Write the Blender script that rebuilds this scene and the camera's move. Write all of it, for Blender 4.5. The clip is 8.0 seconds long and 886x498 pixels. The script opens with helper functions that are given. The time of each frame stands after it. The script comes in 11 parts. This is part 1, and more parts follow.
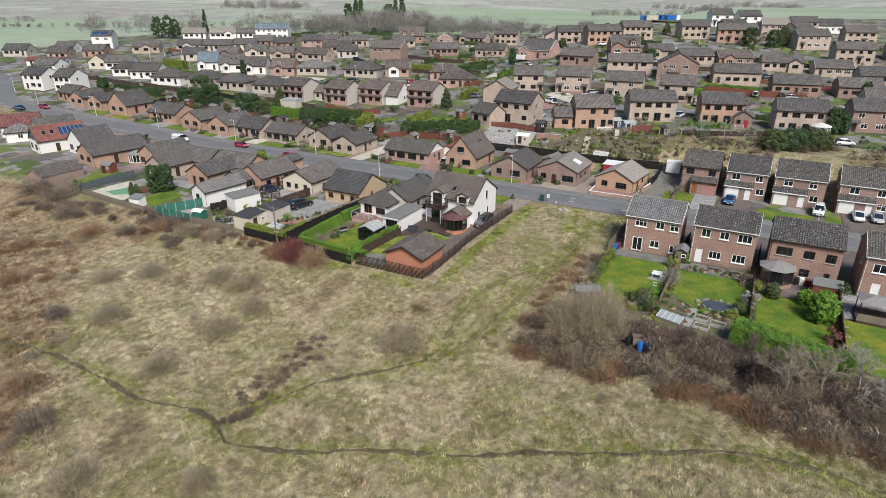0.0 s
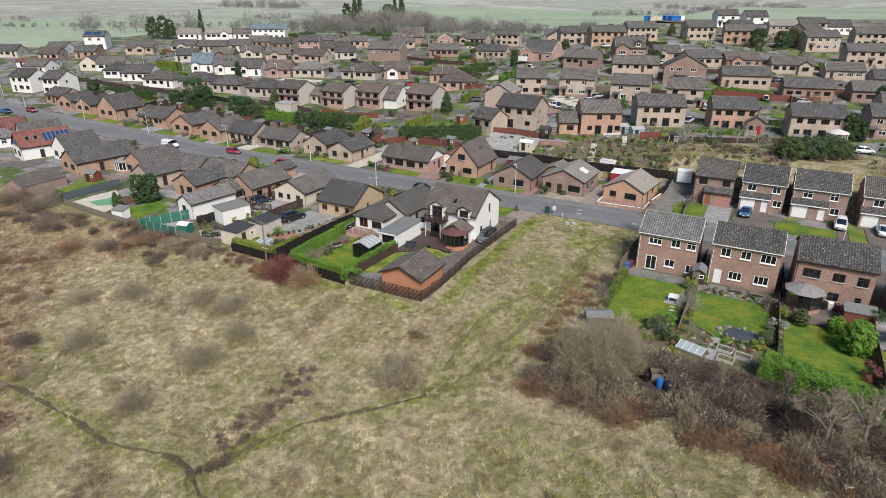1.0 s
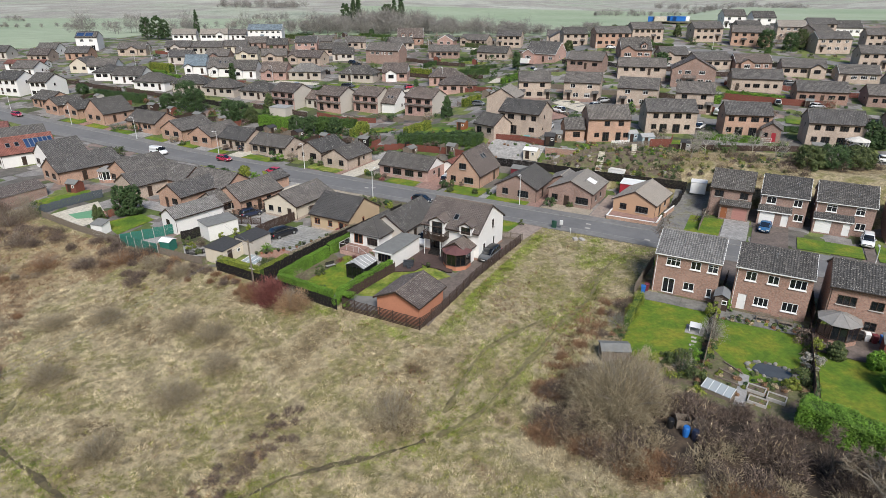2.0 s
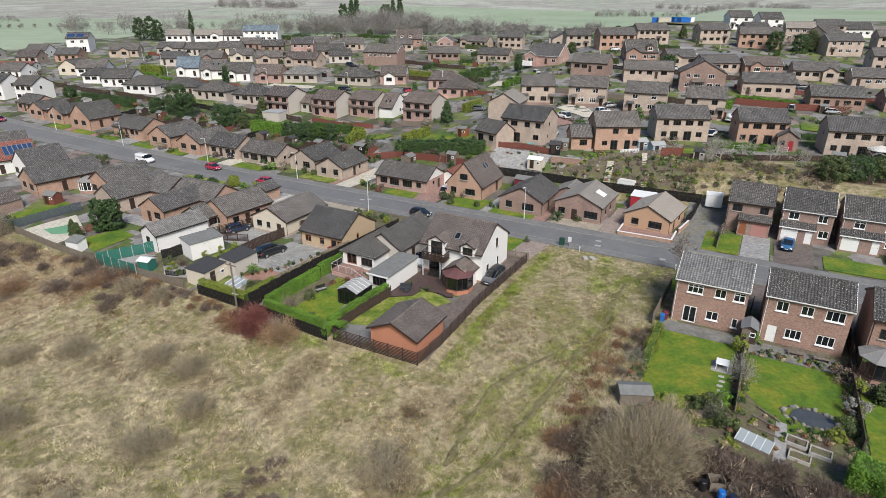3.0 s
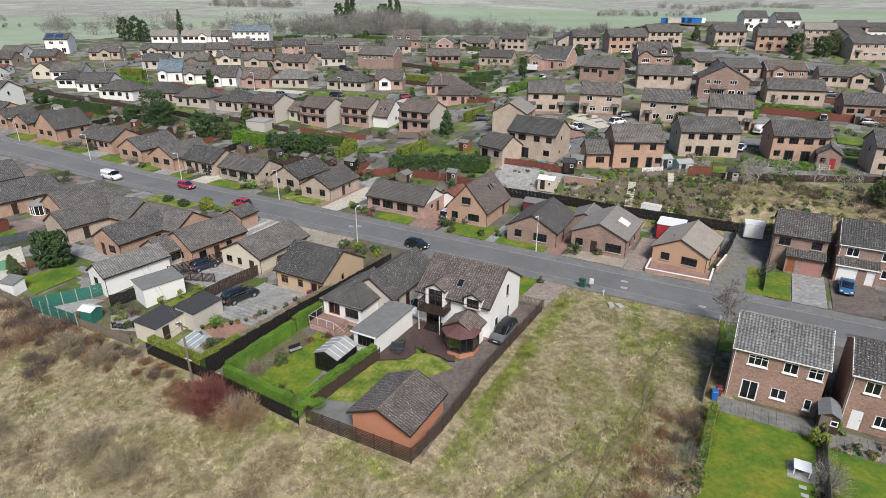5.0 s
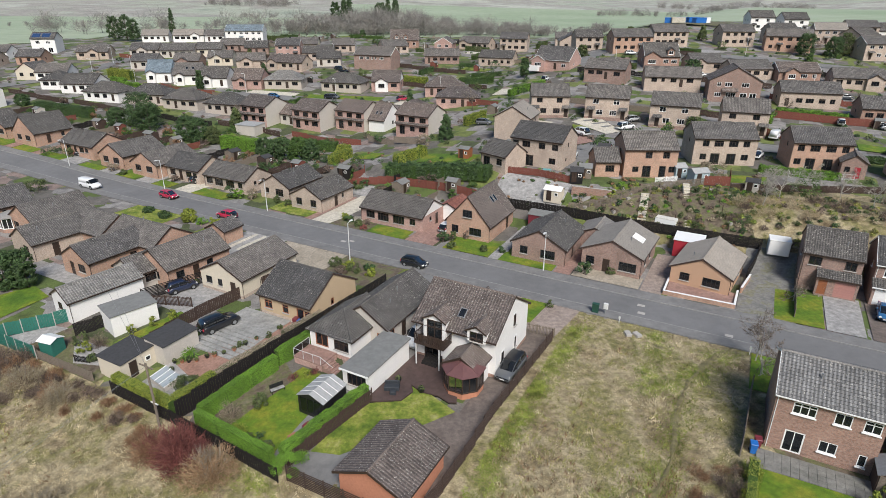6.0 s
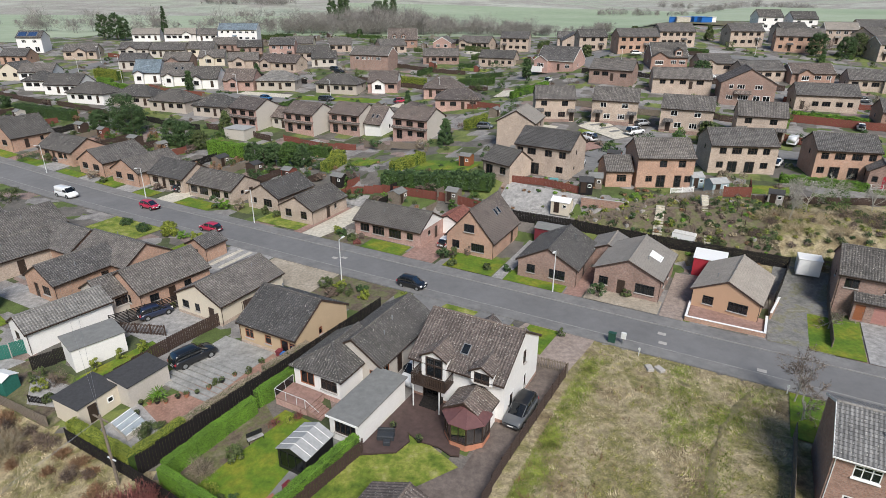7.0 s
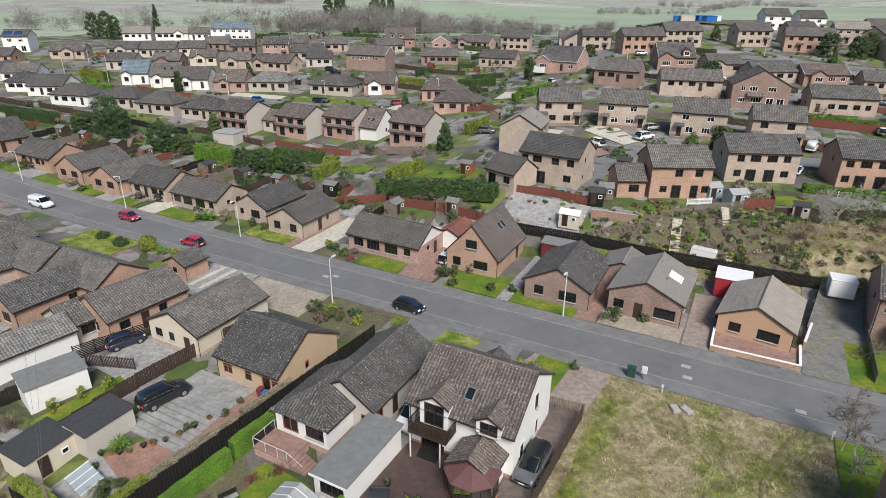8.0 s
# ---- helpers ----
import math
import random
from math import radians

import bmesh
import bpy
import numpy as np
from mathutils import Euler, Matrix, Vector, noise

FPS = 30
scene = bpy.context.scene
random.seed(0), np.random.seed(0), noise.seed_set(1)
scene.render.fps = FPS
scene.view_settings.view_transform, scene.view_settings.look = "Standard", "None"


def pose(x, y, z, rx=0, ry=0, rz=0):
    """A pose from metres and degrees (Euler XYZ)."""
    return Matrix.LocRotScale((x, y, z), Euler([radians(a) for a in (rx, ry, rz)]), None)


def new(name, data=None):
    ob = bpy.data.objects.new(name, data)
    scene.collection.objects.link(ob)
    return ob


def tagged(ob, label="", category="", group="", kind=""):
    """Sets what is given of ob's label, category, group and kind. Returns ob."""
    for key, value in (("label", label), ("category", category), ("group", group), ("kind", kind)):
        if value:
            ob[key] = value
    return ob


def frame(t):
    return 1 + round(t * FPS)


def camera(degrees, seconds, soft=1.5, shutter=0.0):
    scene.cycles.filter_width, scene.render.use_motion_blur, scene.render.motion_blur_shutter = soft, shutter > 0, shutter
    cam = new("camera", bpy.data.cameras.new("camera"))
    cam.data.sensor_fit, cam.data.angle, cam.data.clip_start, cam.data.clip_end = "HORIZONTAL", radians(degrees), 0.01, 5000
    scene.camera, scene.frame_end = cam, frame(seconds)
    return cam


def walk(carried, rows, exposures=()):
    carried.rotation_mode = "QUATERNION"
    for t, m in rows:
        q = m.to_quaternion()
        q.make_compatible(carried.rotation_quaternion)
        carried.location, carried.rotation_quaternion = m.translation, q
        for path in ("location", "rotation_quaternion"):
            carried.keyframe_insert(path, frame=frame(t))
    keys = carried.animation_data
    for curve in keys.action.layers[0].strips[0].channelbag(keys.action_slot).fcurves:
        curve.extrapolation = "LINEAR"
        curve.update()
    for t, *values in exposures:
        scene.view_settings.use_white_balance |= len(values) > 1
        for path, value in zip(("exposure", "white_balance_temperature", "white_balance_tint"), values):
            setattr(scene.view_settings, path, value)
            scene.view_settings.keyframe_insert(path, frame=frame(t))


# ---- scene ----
# The street runs along u; n runs across it, away from the open field.
cam = camera(73.9, 8.0, soft=0.8)
METRES, EYE, TILT, LEAN, TURN = 58.0, 35.7, -23.0, 0.0, 0.0
ROWS = [
    (0.0, 0.0, 0.0, 0.0, -0.0, 0.0, 0.0),
    (0.5, -0.0001, 0.0494, 0.0229, -0.01, -0.02, -0.02),
    (1.0, -0.0006, 0.1008, 0.0471, -0.02, -0.04, -0.04),
    (1.5, -0.0011, 0.1544, 0.0716, -0.02, -0.05, -0.05),
    (3.0, -0.0032, 0.3237, 0.1485, -0.09, -0.06, -0.09),
    (3.5, -0.0038, 0.3819, 0.1745, -0.11, -0.06, -0.12),
    (4.0, -0.0043, 0.4404, 0.2, -0.13, -0.08, -0.12),
    (4.5, -0.0046, 0.5, 0.2252, -0.15, -0.11, -0.12),
    (6.0, -0.0081, 0.6846, 0.2964, -0.37, -0.17, -0.14),
    (6.5, -0.0099, 0.7461, 0.3195, -0.46, -0.21, -0.16),
    (7.0, -0.0112, 0.8069, 0.3419, -0.53, -0.24, -0.17),
    (7.5, -0.0127, 0.8659, 0.364, -0.62, -0.28, -0.17),
    (8.0, -0.0143, 0.9221, 0.3854, -0.7, -0.34, -0.16),
]
walk(cam, [(t, pose(0, 0, EYE, TILT, LEAN, TURN) @ pose(METRES * x, METRES * y, METRES * z, 90 + pitch, roll, yaw)) for t, x, y, z, yaw, pitch, roll in ROWS])

# ---- light ----
SUN_ELEV, SUN_AZ = 46.0, 166.0
world = bpy.data.worlds.new("overcast_sky")
scene.world = world
world.use_nodes = True
wn = world.node_tree.nodes
wl = world.node_tree.links
wn.clear()
w_out = wn.new("ShaderNodeOutputWorld")
w_bg = wn.new("ShaderNodeBackground")
w_sky = wn.new("ShaderNodeTexSky")
w_sky.sky_type = 'NISHITA'
w_sky.sun_disc = False
w_sky.sun_elevation = radians(SUN_ELEV)
w_sky.sun_rotation = radians(SUN_AZ)
w_sky.air_density, w_sky.dust_density, w_sky.ozone_density = 1.2, 3.0, 1.5
w_hsv = wn.new("ShaderNodeHueSaturation")
w_hsv.inputs["Saturation"].default_value = 1.4
w_bg.inputs["Strength"].default_value = 0.078
wl.new(w_sky.outputs[0], w_hsv.inputs["Color"])
wl.new(w_hsv.outputs[0], w_bg.inputs[0])
wl.new(w_bg.outputs[0], w_out.inputs[0])
sun_data = bpy.data.lights.new("sun", 'SUN')
sun_data.energy, sun_data.angle, sun_data.color = 3.1, radians(20), (1.0, 0.985, 0.965)
sun = new("sun", sun_data)
sun.matrix_world = pose(0, 0, 200, 90 - SUN_ELEV, 0, 180 - SUN_AZ)
scene.view_settings.exposure = 0.37

# ---- street frame and terrain ----
CU, SU = math.cos(radians(28.5)), math.sin(radians(28.5))


def to_un(x, y):
    return CU * x - SU * y, SU * x + CU * y


def ramp(a, b, v):
    k = np.clip((np.asarray(v, float) - a) / (b - a), 0, 1)
    return k * k * (3 - 2 * k)


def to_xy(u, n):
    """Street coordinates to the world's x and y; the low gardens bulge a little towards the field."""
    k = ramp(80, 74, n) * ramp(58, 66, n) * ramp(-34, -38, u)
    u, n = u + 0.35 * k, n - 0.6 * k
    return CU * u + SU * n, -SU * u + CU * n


def ground_z(x, y):
    """Height of the ground: low field, level street, bank behind it, then a slope up to the hills."""
    x, y = np.asarray(x, float), np.asarray(y, float)
    u, n = to_un(x, y)
    z = -3.1 * ramp(78, 45, n) * (1 - ramp(2, 24, x)) + 0.5 * ramp(16, 28, x) * ramp(100, 90, n)
    r = np.minimum(y, 340 + 0 * y) - 161
    z = z + np.where(r > -60, 0.045 * (r + np.sqrt(r * r + 64)), 0)
    z = z + 6.2 * ramp(126, 139, n) * ramp(-118, -62, u)
    z = z + 2.4 * ramp(195, 270, y) * ramp(-130, -75, u)
    z = z + np.maximum(0, y - 1500) * 0.014
    z = z + np.maximum(0, y - 700) * 0.075 * ramp(300, -500, x) + 22 * np.sin(x / 210 + 1) * ramp(700, 1500, y)
    return z


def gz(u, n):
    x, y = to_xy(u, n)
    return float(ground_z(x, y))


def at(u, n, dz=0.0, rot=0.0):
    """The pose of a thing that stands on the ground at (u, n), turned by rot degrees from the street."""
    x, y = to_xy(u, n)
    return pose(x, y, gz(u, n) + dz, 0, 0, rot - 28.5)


# ---- mesh helpers ----
class Shape:
    """Vertices, faces and metre-sized texture coordinates of one mesh."""

    def __init__(self):
        self.v, self.f, self.uv = [], [], []

    def face(self, pts, uv=None):
        i = len(self.v)
        self.v.extend([tuple(p) for p in pts])
        self.f.append(tuple(range(i, i + len(pts))))
        if uv is None:
            a = Vector(pts[0])
            e = (Vector(pts[1]) - a)
            e = e.normalized() if e.length > 1e-9 else Vector((1, 0, 0))
            nn = e.cross(Vector(pts[-1]) - a)
            w = nn.cross(e).normalized() if nn.length > 1e-9 else Vector((0, 0, 1))
            uv = [((Vector(p) - a).dot(e), (Vector(p) - a).dot(w)) for p in pts]
        self.uv.extend(uv)

    def box(self, x0, x1, y0, y1, z0, z1, m=None):
        c = [Vector((x, y, z)) for z in (z0, z1) for y in (y0, y1) for x in (x0, x1)]
        if m is not None:
            c = [m @ p for p in c]
        for q in ((0, 1, 5, 4), (1, 3, 7, 5), (3, 2, 6, 7), (2, 0, 4, 6), (4, 5, 7, 6), (2, 3, 1, 0)):
            self.face([c[i] for i in q])
        return self

    def bevel_box(self, x0, x1, y0, y1, z0, z1, b=0.03, m=None):
        """A box whose upright and upper edges are chamfered."""
        def ring(i, z):
            return [Vector(p) for p in ((x0 + i + b, y0 + i, z), (x1 - i - b, y0 + i, z), (x1 - i, y0 + i + b, z), (x1 - i, y1 - i - b, z),
                                        (x1 - i - b, y1 - i, z), (x0 + i + b, y1 - i, z), (x0 + i, y1 - i - b, z), (x0 + i, y0 + i + b, z))]
        self.loft([ring(0, z0), ring(0, z1 - b), ring(b, z1)], m)
        return self

    def loft(self, rings, m=None, cap=True):
        if m is not None:
            rings = [[m @ Vector(p) for p in r] for r in rings]
        k = len(rings[0])
        for a, b in zip(rings, rings[1:]):
            for i in range(k):
                j = (i + 1) % k
                self.face([a[i], a[j], b[j], b[i]])
        if cap:
            self.face(list(reversed(rings[0])))
            self.face(rings[-1])
        return self

    def rod(self, a, b, r0, r1=None, k=6):
        a, b = Vector(a), Vector(b)
        r1 = r0 if r1 is None else r1
        d = (b - a).normalized()
        s = d.orthogonal().normalized()
        t = d.cross(s)
        self.loft([[p + (s * math.cos(2 * math.pi * i / k) + t * math.sin(2 * math.pi * i / k)) * r for i in range(k)] for p, r in ((a, r0), (b, r1))])
        return self

    def mesh(self, name, mat, smooth=False):
        me = bpy.data.meshes.new(name)
        seen, verts, faces = {}, [], []
        for f in self.f:
            g = []
            for i in f:
                k = tuple(round(c, 4) for c in self.v[i])
                if k not in seen:
                    seen[k] = len(verts)
                    verts.append(k)
                g.append(seen[k])
            faces.append(g)
        if any(len(set(g)) < len(g) for g in faces):
            verts, faces = [tuple(p) for p in self.v], self.f
        me.from_pydata(verts, [], faces)
        layer = me.uv_layers.new(name="metres")
        layer.data.foreach_set("uv", np.array(self.uv, np.float32).ravel())
        me.materials.append(mat)
        if smooth:
            me.polygons.foreach_set("use_smooth", [True] * len(me.polygons))
        return me


def part(name, shape, mat, parent, label="", smooth=False, m=None, kind=""):
    """One mesh as a part of a thing."""
    me = shape if isinstance(shape, bpy.types.Mesh) else shape.mesh(name, mat, smooth)
    ob = new(name, me)
    ob.parent = parent
    if m is not None:
        ob.matrix_basis = m
    if label:
        ob["label"] = label
    if kind:
        ob["kind"] = kind
    return ob


def thing(name, m, label, category, group="", kind="", shape=None, mat=None, smooth=False):
    """A top-level thing: one mesh, or an Empty that holds parts."""
    ob = new(name, shape.mesh(name, mat, smooth) if shape is not None else None)
    ob.matrix_basis = m
    return tagged(ob, label, category, group, kind)


# ---- materials ----
def nodes_of(name):
    mat = bpy.data.materials.new(name)
    mat.use_nodes = True
    nt = mat.node_tree
    return mat, nt, nt.nodes["Principled BSDF"]


def noise_node(nt, scale, detail=4.0, rough=0.6, coord="Object", stretch=None):
    tc = nt.nodes.new("ShaderNodeTexCoord")
    no = nt.nodes.new("ShaderNodeTexNoise")
    no.inputs["Scale"].default_value, no.inputs["Detail"].default_value, no.inputs["Roughness"].default_value = scale, detail, rough
    src = tc.outputs[coord]
    if stretch:
        mp = nt.nodes.new("ShaderNodeMapping")
        mp.inputs["Scale"].default_value = stretch
        nt.links.new(src, mp.inputs[0])
        src = mp.outputs[0]
    nt.links.new(src, no.inputs["Vector"])
    return no


def world_noise(nt, scale, detail=4.0, rough=0.6):
    ge = nt.nodes.new("ShaderNodeNewGeometry")
    no = nt.nodes.new("ShaderNodeTexNoise")
    no.inputs["Scale"].default_value, no.inputs["Detail"].default_value, no.inputs["Roughness"].default_value = scale, detail, rough
    nt.links.new(ge.outputs["Position"], no.inputs["Vector"])
    return no


def ramp_node(nt, src, stops):
    cr = nt.nodes.new("ShaderNodeValToRGB")
    el = cr.color_ramp.elements
    while len(el) < len(stops):
        el.new(0.5)
    for e, (p, c) in zip(el, stops):
        e.position, e.color = p, (*c, 1)
    nt.links.new(src, cr.inputs[0])
    return cr


def mix_node(nt, fac, a, b, mode='MIX'):
    mx = nt.nodes.new("ShaderNodeMix")
    mx.data_type, mx.blend_type = 'RGBA', mode
    for sock, val in ((mx.inputs[0], fac), (mx.inputs[6], a), (mx.inputs[7], b)):
        if hasattr(val, "is_linked"):
            nt.links.new(val, sock)
        elif isinstance(val, (int, float)):
            sock.default_value = val
        else:
            sock.default_value = (*val, 1)
    return mx.outputs[2]


def bump_node(nt, bsdf, src, strength=0.4, dist=0.02):
    bp = nt.nodes.new("ShaderNodeBump")
    bp.inputs["Strength"].default_value, bp.inputs["Distance"].default_value = strength, dist
    nt.links.new(src, bp.inputs["Height"])
    nt.links.new(bp.outputs[0], bsdf.inputs["Normal"])


def mat_plain(name, col, rough=0.7, var=0.18, scale=6.0, metal=0.0, bump=0.1):
    """Paint, plastic, wood or metal with a fine and a broad unevenness."""
    mat, nt, b = nodes_of(name)
    n1, n2 = noise_node(nt, scale, 5), noise_node(nt, scale * 0.13, 3)
    lo, hi = [c * (1 - var) for c in col], [min(1, c * (1 + var)) for c in col]
    c1 = ramp_node(nt, n1.outputs[0], [(0.3, lo), (0.7, hi)]).outputs[0]
    c2 = ramp_node(nt, n2.outputs[0], [(0.3, (1 - var * .8,) * 3), (0.7, (1.0,) * 3)]).outputs[0]
    nt.links.new(mix_node(nt, 1.0, c1, c2, 'MULTIPLY'), b.inputs["Base Color"])
    b.inputs["Roughness"].default_value, b.inputs["Metallic"].default_value = rough, metal
    if bump:
        bump_node(nt, b, n1.outputs[0], bump, 0.02)
    return mat


def mat_brick(name, a, bcol, mortar, w=0.225, h=0.075, random_house=0.12):
    mat, nt, b = nodes_of(name)
    uv = nt.nodes.new("ShaderNodeUVMap")
    br = nt.nodes.new("ShaderNodeTexBrick")
    for k, v in (("Scale", 1.0), ("Mortar Size", 0.009), ("Mortar Smooth", 0.3), ("Bias", 0.0), ("Brick Width", w), ("Row Height", h)):
        br.inputs[k].default_value = v
    br.inputs["Color1"].default_value, br.inputs["Color2"].default_value, br.inputs["Mortar"].default_value = (*a, 1), (*bcol, 1), (*mortar, 1)
    nt.links.new(uv.outputs[0], br.inputs["Vector"])
    st = world_noise(nt, 0.35, 5)
    sr = ramp_node(nt, st.outputs[0], [(0.25, (0.72,) * 3), (0.7, (1.08,) * 3)]).outputs[0]
    c = mix_node(nt, 1.0, br.outputs[0], sr, 'MULTIPLY')
    sp = world_noise(nt, 5.0, 2)
    c = mix_node(nt, 0.35, c, ramp_node(nt, sp.outputs[0], [(0.35, (0.45,) * 3), (0.65, (1.3,) * 3)]).outputs[0], 'MULTIPLY')
    nt.links.new(c, b.inputs["Base Color"])
    b.inputs["Roughness"].default_value = 0.9
    bump_node(nt, b, br.outputs["Fac"], -0.4, 0.008)
    return mat


def mat_tiles(name, col, lichen=0.25, w=0.3, h=0.33, rib_shade=0.42, vary=1.0):
    """Concrete roof tiles: each rib down the slope has its shade in the colour; tone from tile to tile, lichen and damp
    streaks.
    """
    mat, nt, b = nodes_of(name)
    uv = nt.nodes.new("ShaderNodeUVMap")
    br = nt.nodes.new("ShaderNodeTexBrick")
    br.offset = 0.0
    for k, v in (("Scale", 1.0), ("Mortar Size", 0.016), ("Mortar Smooth", 0.6), ("Bias", 0.0), ("Brick Width", w), ("Row Height", h)):
        br.inputs[k].default_value = v
    br.inputs["Color1"].default_value = (*[c * (1 - 0.22 * vary) for c in col], 1)
    br.inputs["Color2"].default_value = (*[c * (1 + 0.26 * vary) for c in col], 1)
    br.inputs["Mortar"].default_value = (*[c * 0.6 for c in col], 1)
    nt.links.new(uv.outputs[0], br.inputs["Vector"])
    sep = nt.nodes.new("ShaderNodeSeparateXYZ")
    nt.links.new(uv.outputs[0], sep.inputs[0])
    val = sep.outputs[0]
    for op, x in (("MULTIPLY", 2 * math.pi / w), ("SINE", 0), ("MULTIPLY_ADD", 0.5)):
        mt = nt.nodes.new("ShaderNodeMath")
        mt.operation = op
        nt.links.new(val, mt.inputs[0])
        if op != "SINE":
            mt.inputs[1].default_value = x
        if op == "MULTIPLY_ADD":
            mt.inputs[2].default_value = 0.5
        val = mt.outputs[0]
    # Relief shading, dark valley to light crest, is multiplied into the tile colour.
    c = mix_node(nt, 1.0, br.outputs[0], ramp_node(nt, val, [(0.0, (1 - rib_shade,) * 3), (0.45, (1.0,) * 3), (1.0, (1 + rib_shade * 0.5,) * 3)]).outputs[0], 'MULTIPLY')
    oi = nt.nodes.new("ShaderNodeObjectInfo")
    tone = ramp_node(nt, oi.outputs["Random"], [(0.0, (0.74, 0.76, 0.8)), (0.5, (1.0, 0.99, 0.98)), (1.0, (1.26, 1.21, 1.16))]).outputs[0]
    c = mix_node(nt, 1.0, c, tone, 'MULTIPLY')
    st = world_noise(nt, 0.55, 5)
    c = mix_node(nt, 1.0, c, ramp_node(nt, st.outputs[0], [(0.3, (1 - 0.34 * vary,) * 3), (0.7, (1 + 0.16 * vary,) * 3)]).outputs[0], 'MULTIPLY')
    sp = world_noise(nt, 3.2, 3, 0.75)
    fac = ramp_node(nt, sp.outputs[0], [(0.58, (0, 0, 0)), (0.68, (lichen * 1.1,) * 3)]).outputs[0]
    c = mix_node(nt, fac, c, (0.33, 0.31, 0.27))
    dots = world_noise(nt, 9.5, 2, 0.5)
    c = mix_node(nt, ramp_node(nt, dots.outputs[0], [(0.645, (0, 0, 0)), (0.69, (min(1.0, lichen * 2.6),) * 3)]).outputs[0], c, (0.52, 0.5, 0.45))
    nt.links.new(c, b.inputs["Base Color"])
    b.inputs["Roughness"].default_value = 0.88
    bump_node(nt, b, val, 0.7, 0.05)
    return mat


def mat_ground(name, stops, s1=0.35, s2=4.0, rough=0.95, bump=0.5, fine=25.0, k=1.0):
    """Soil, grass and gravel: colour over a broad noise, grain over a fine one."""
    mat, nt, b = nodes_of(name)
    n1, n2, n3 = world_noise(nt, s1, 6, 0.6), world_noise(nt, s2, 4, 0.65), world_noise(nt, fine, 3, 0.6)
    c1 = ramp_node(nt, n1.outputs[0], stops).outputs[0]
    c2 = ramp_node(nt, n2.outputs[0], [(0.3, (1 - 0.32 * k,) * 3), (0.7, (1 + 0.18 * k,) * 3)]).outputs[0]
    c3 = ramp_node(nt, n3.outputs[0], [(0.3, (1 - 0.25 * k,) * 3), (0.7, (1 + 0.15 * k,) * 3)]).outputs[0]
    c = mix_node(nt, 1.0, mix_node(nt, 1.0, c1, c2, 'MULTIPLY'), c3, 'MULTIPLY')
    nt.links.new(c, b.inputs["Base Color"])
    b.inputs["Roughness"].default_value = rough
    if bump:
        bump_node(nt, b, n2.outputs[0], bump, 0.08)
    return mat


def mat_leaf(name, a, bcol, c3=None, rough=0.7, mid=0.0):
    """Leaves, blades or twigs: each piece has its own tone."""
    mat, nt, b = nodes_of(name)
    ge = nt.nodes.new("ShaderNodeNewGeometry")
    stops = [(0.0, a), (1.0, bcol)] if c3 is None else [(0.0, a), (0.5, bcol), (1.0, c3)]
    c1 = ramp_node(nt, ge.outputs["Random Per Island"], stops).outputs[0]
    n2 = world_noise(nt, 0.6, 4)
    c2 = ramp_node(nt, n2.outputs[0], [(0.3, (0.65,) * 3), (0.7, (1.2,) * 3)]).outputs[0]
    c = mix_node(nt, 1.0, c1, c2, 'MULTIPLY')
    if mid:
        n3 = world_noise(nt, 1.15, 3, 0.55)
        c = mix_node(nt, 1.0, c, ramp_node(nt, n3.outputs[0], [(0.36, (1 - mid, 1 - mid, 1 - mid)), (0.64, (1 + mid * 0.7, 1 + mid * 0.7, 1 + mid * 0.66))]).outputs[0], 'MULTIPLY')
    nt.links.new(c, b.inputs["Base Color"])
    b.inputs["Roughness"].default_value = rough
    return mat


def mat_plots(name, scale=0.24):
    """Back gardens from afar: squarish plots of lawn, slabs, gravel, soil and drive."""
    mat, nt, b = nodes_of(name)
    ge = nt.nodes.new("ShaderNodeNewGeometry")
    rot = nt.nodes.new("ShaderNodeMapping")
    rot.inputs["Rotation"].default_value = (0, 0, radians(28.5))
    nt.links.new(ge.outputs["Position"], rot.inputs[0])
    vo = nt.nodes.new("ShaderNodeTexVoronoi")
    vo.distance = 'CHEBYCHEV'
    vo.inputs["Scale"].default_value = scale
    nt.links.new(rot.outputs[0], vo.inputs["Vector"])
    sep = nt.nodes.new("ShaderNodeSeparateColor")
    nt.links.new(vo.outputs["Color"], sep.inputs[0])
    cr = ramp_node(nt, sep.outputs[0], [(0.0, (0.085, 0.12, 0.03)), (0.16, (0.14, 0.17, 0.045)), (0.28, (0.13, 0.12, 0.105)), (0.42, (0.23, 0.22, 0.21)), (0.58, (0.07, 0.085, 0.035)), (0.68, (0.26, 0.245, 0.23)), (0.82, (0.15, 0.135, 0.12)), (0.93, (0.24, 0.18, 0.155))])
    cr.color_ramp.interpolation = 'CONSTANT'
    n2, n3 = world_noise(nt, 0.5, 5), world_noise(nt, 5.0, 3)
    c = mix_node(nt, 1.0, cr.outputs[0], ramp_node(nt, n2.outputs[0], [(0.3, (0.6,) * 3), (0.7, (1.2,) * 3)]).outputs[0], 'MULTIPLY')
    c = mix_node(nt, 1.0, c, ramp_node(nt, n3.outputs[0], [(0.3, (0.75,) * 3), (0.7, (1.2,) * 3)]).outputs[0], 'MULTIPLY')
    nt.links.new(c, b.inputs["Base Color"])
    b.inputs["Roughness"].default_value = 0.95
    return mat


def mat_glass(name, tint=(0.03, 0.035, 0.04), trans=0.55):
    mat, nt, b = nodes_of(name)
    b.inputs["Base Color"].default_value = (*tint, 1)
    b.inputs["Roughness"].default_value = 0.03
    b.inputs["Transmission Weight"].default_value = trans
    b.inputs["IOR"].default_value = 1.5
    return mat


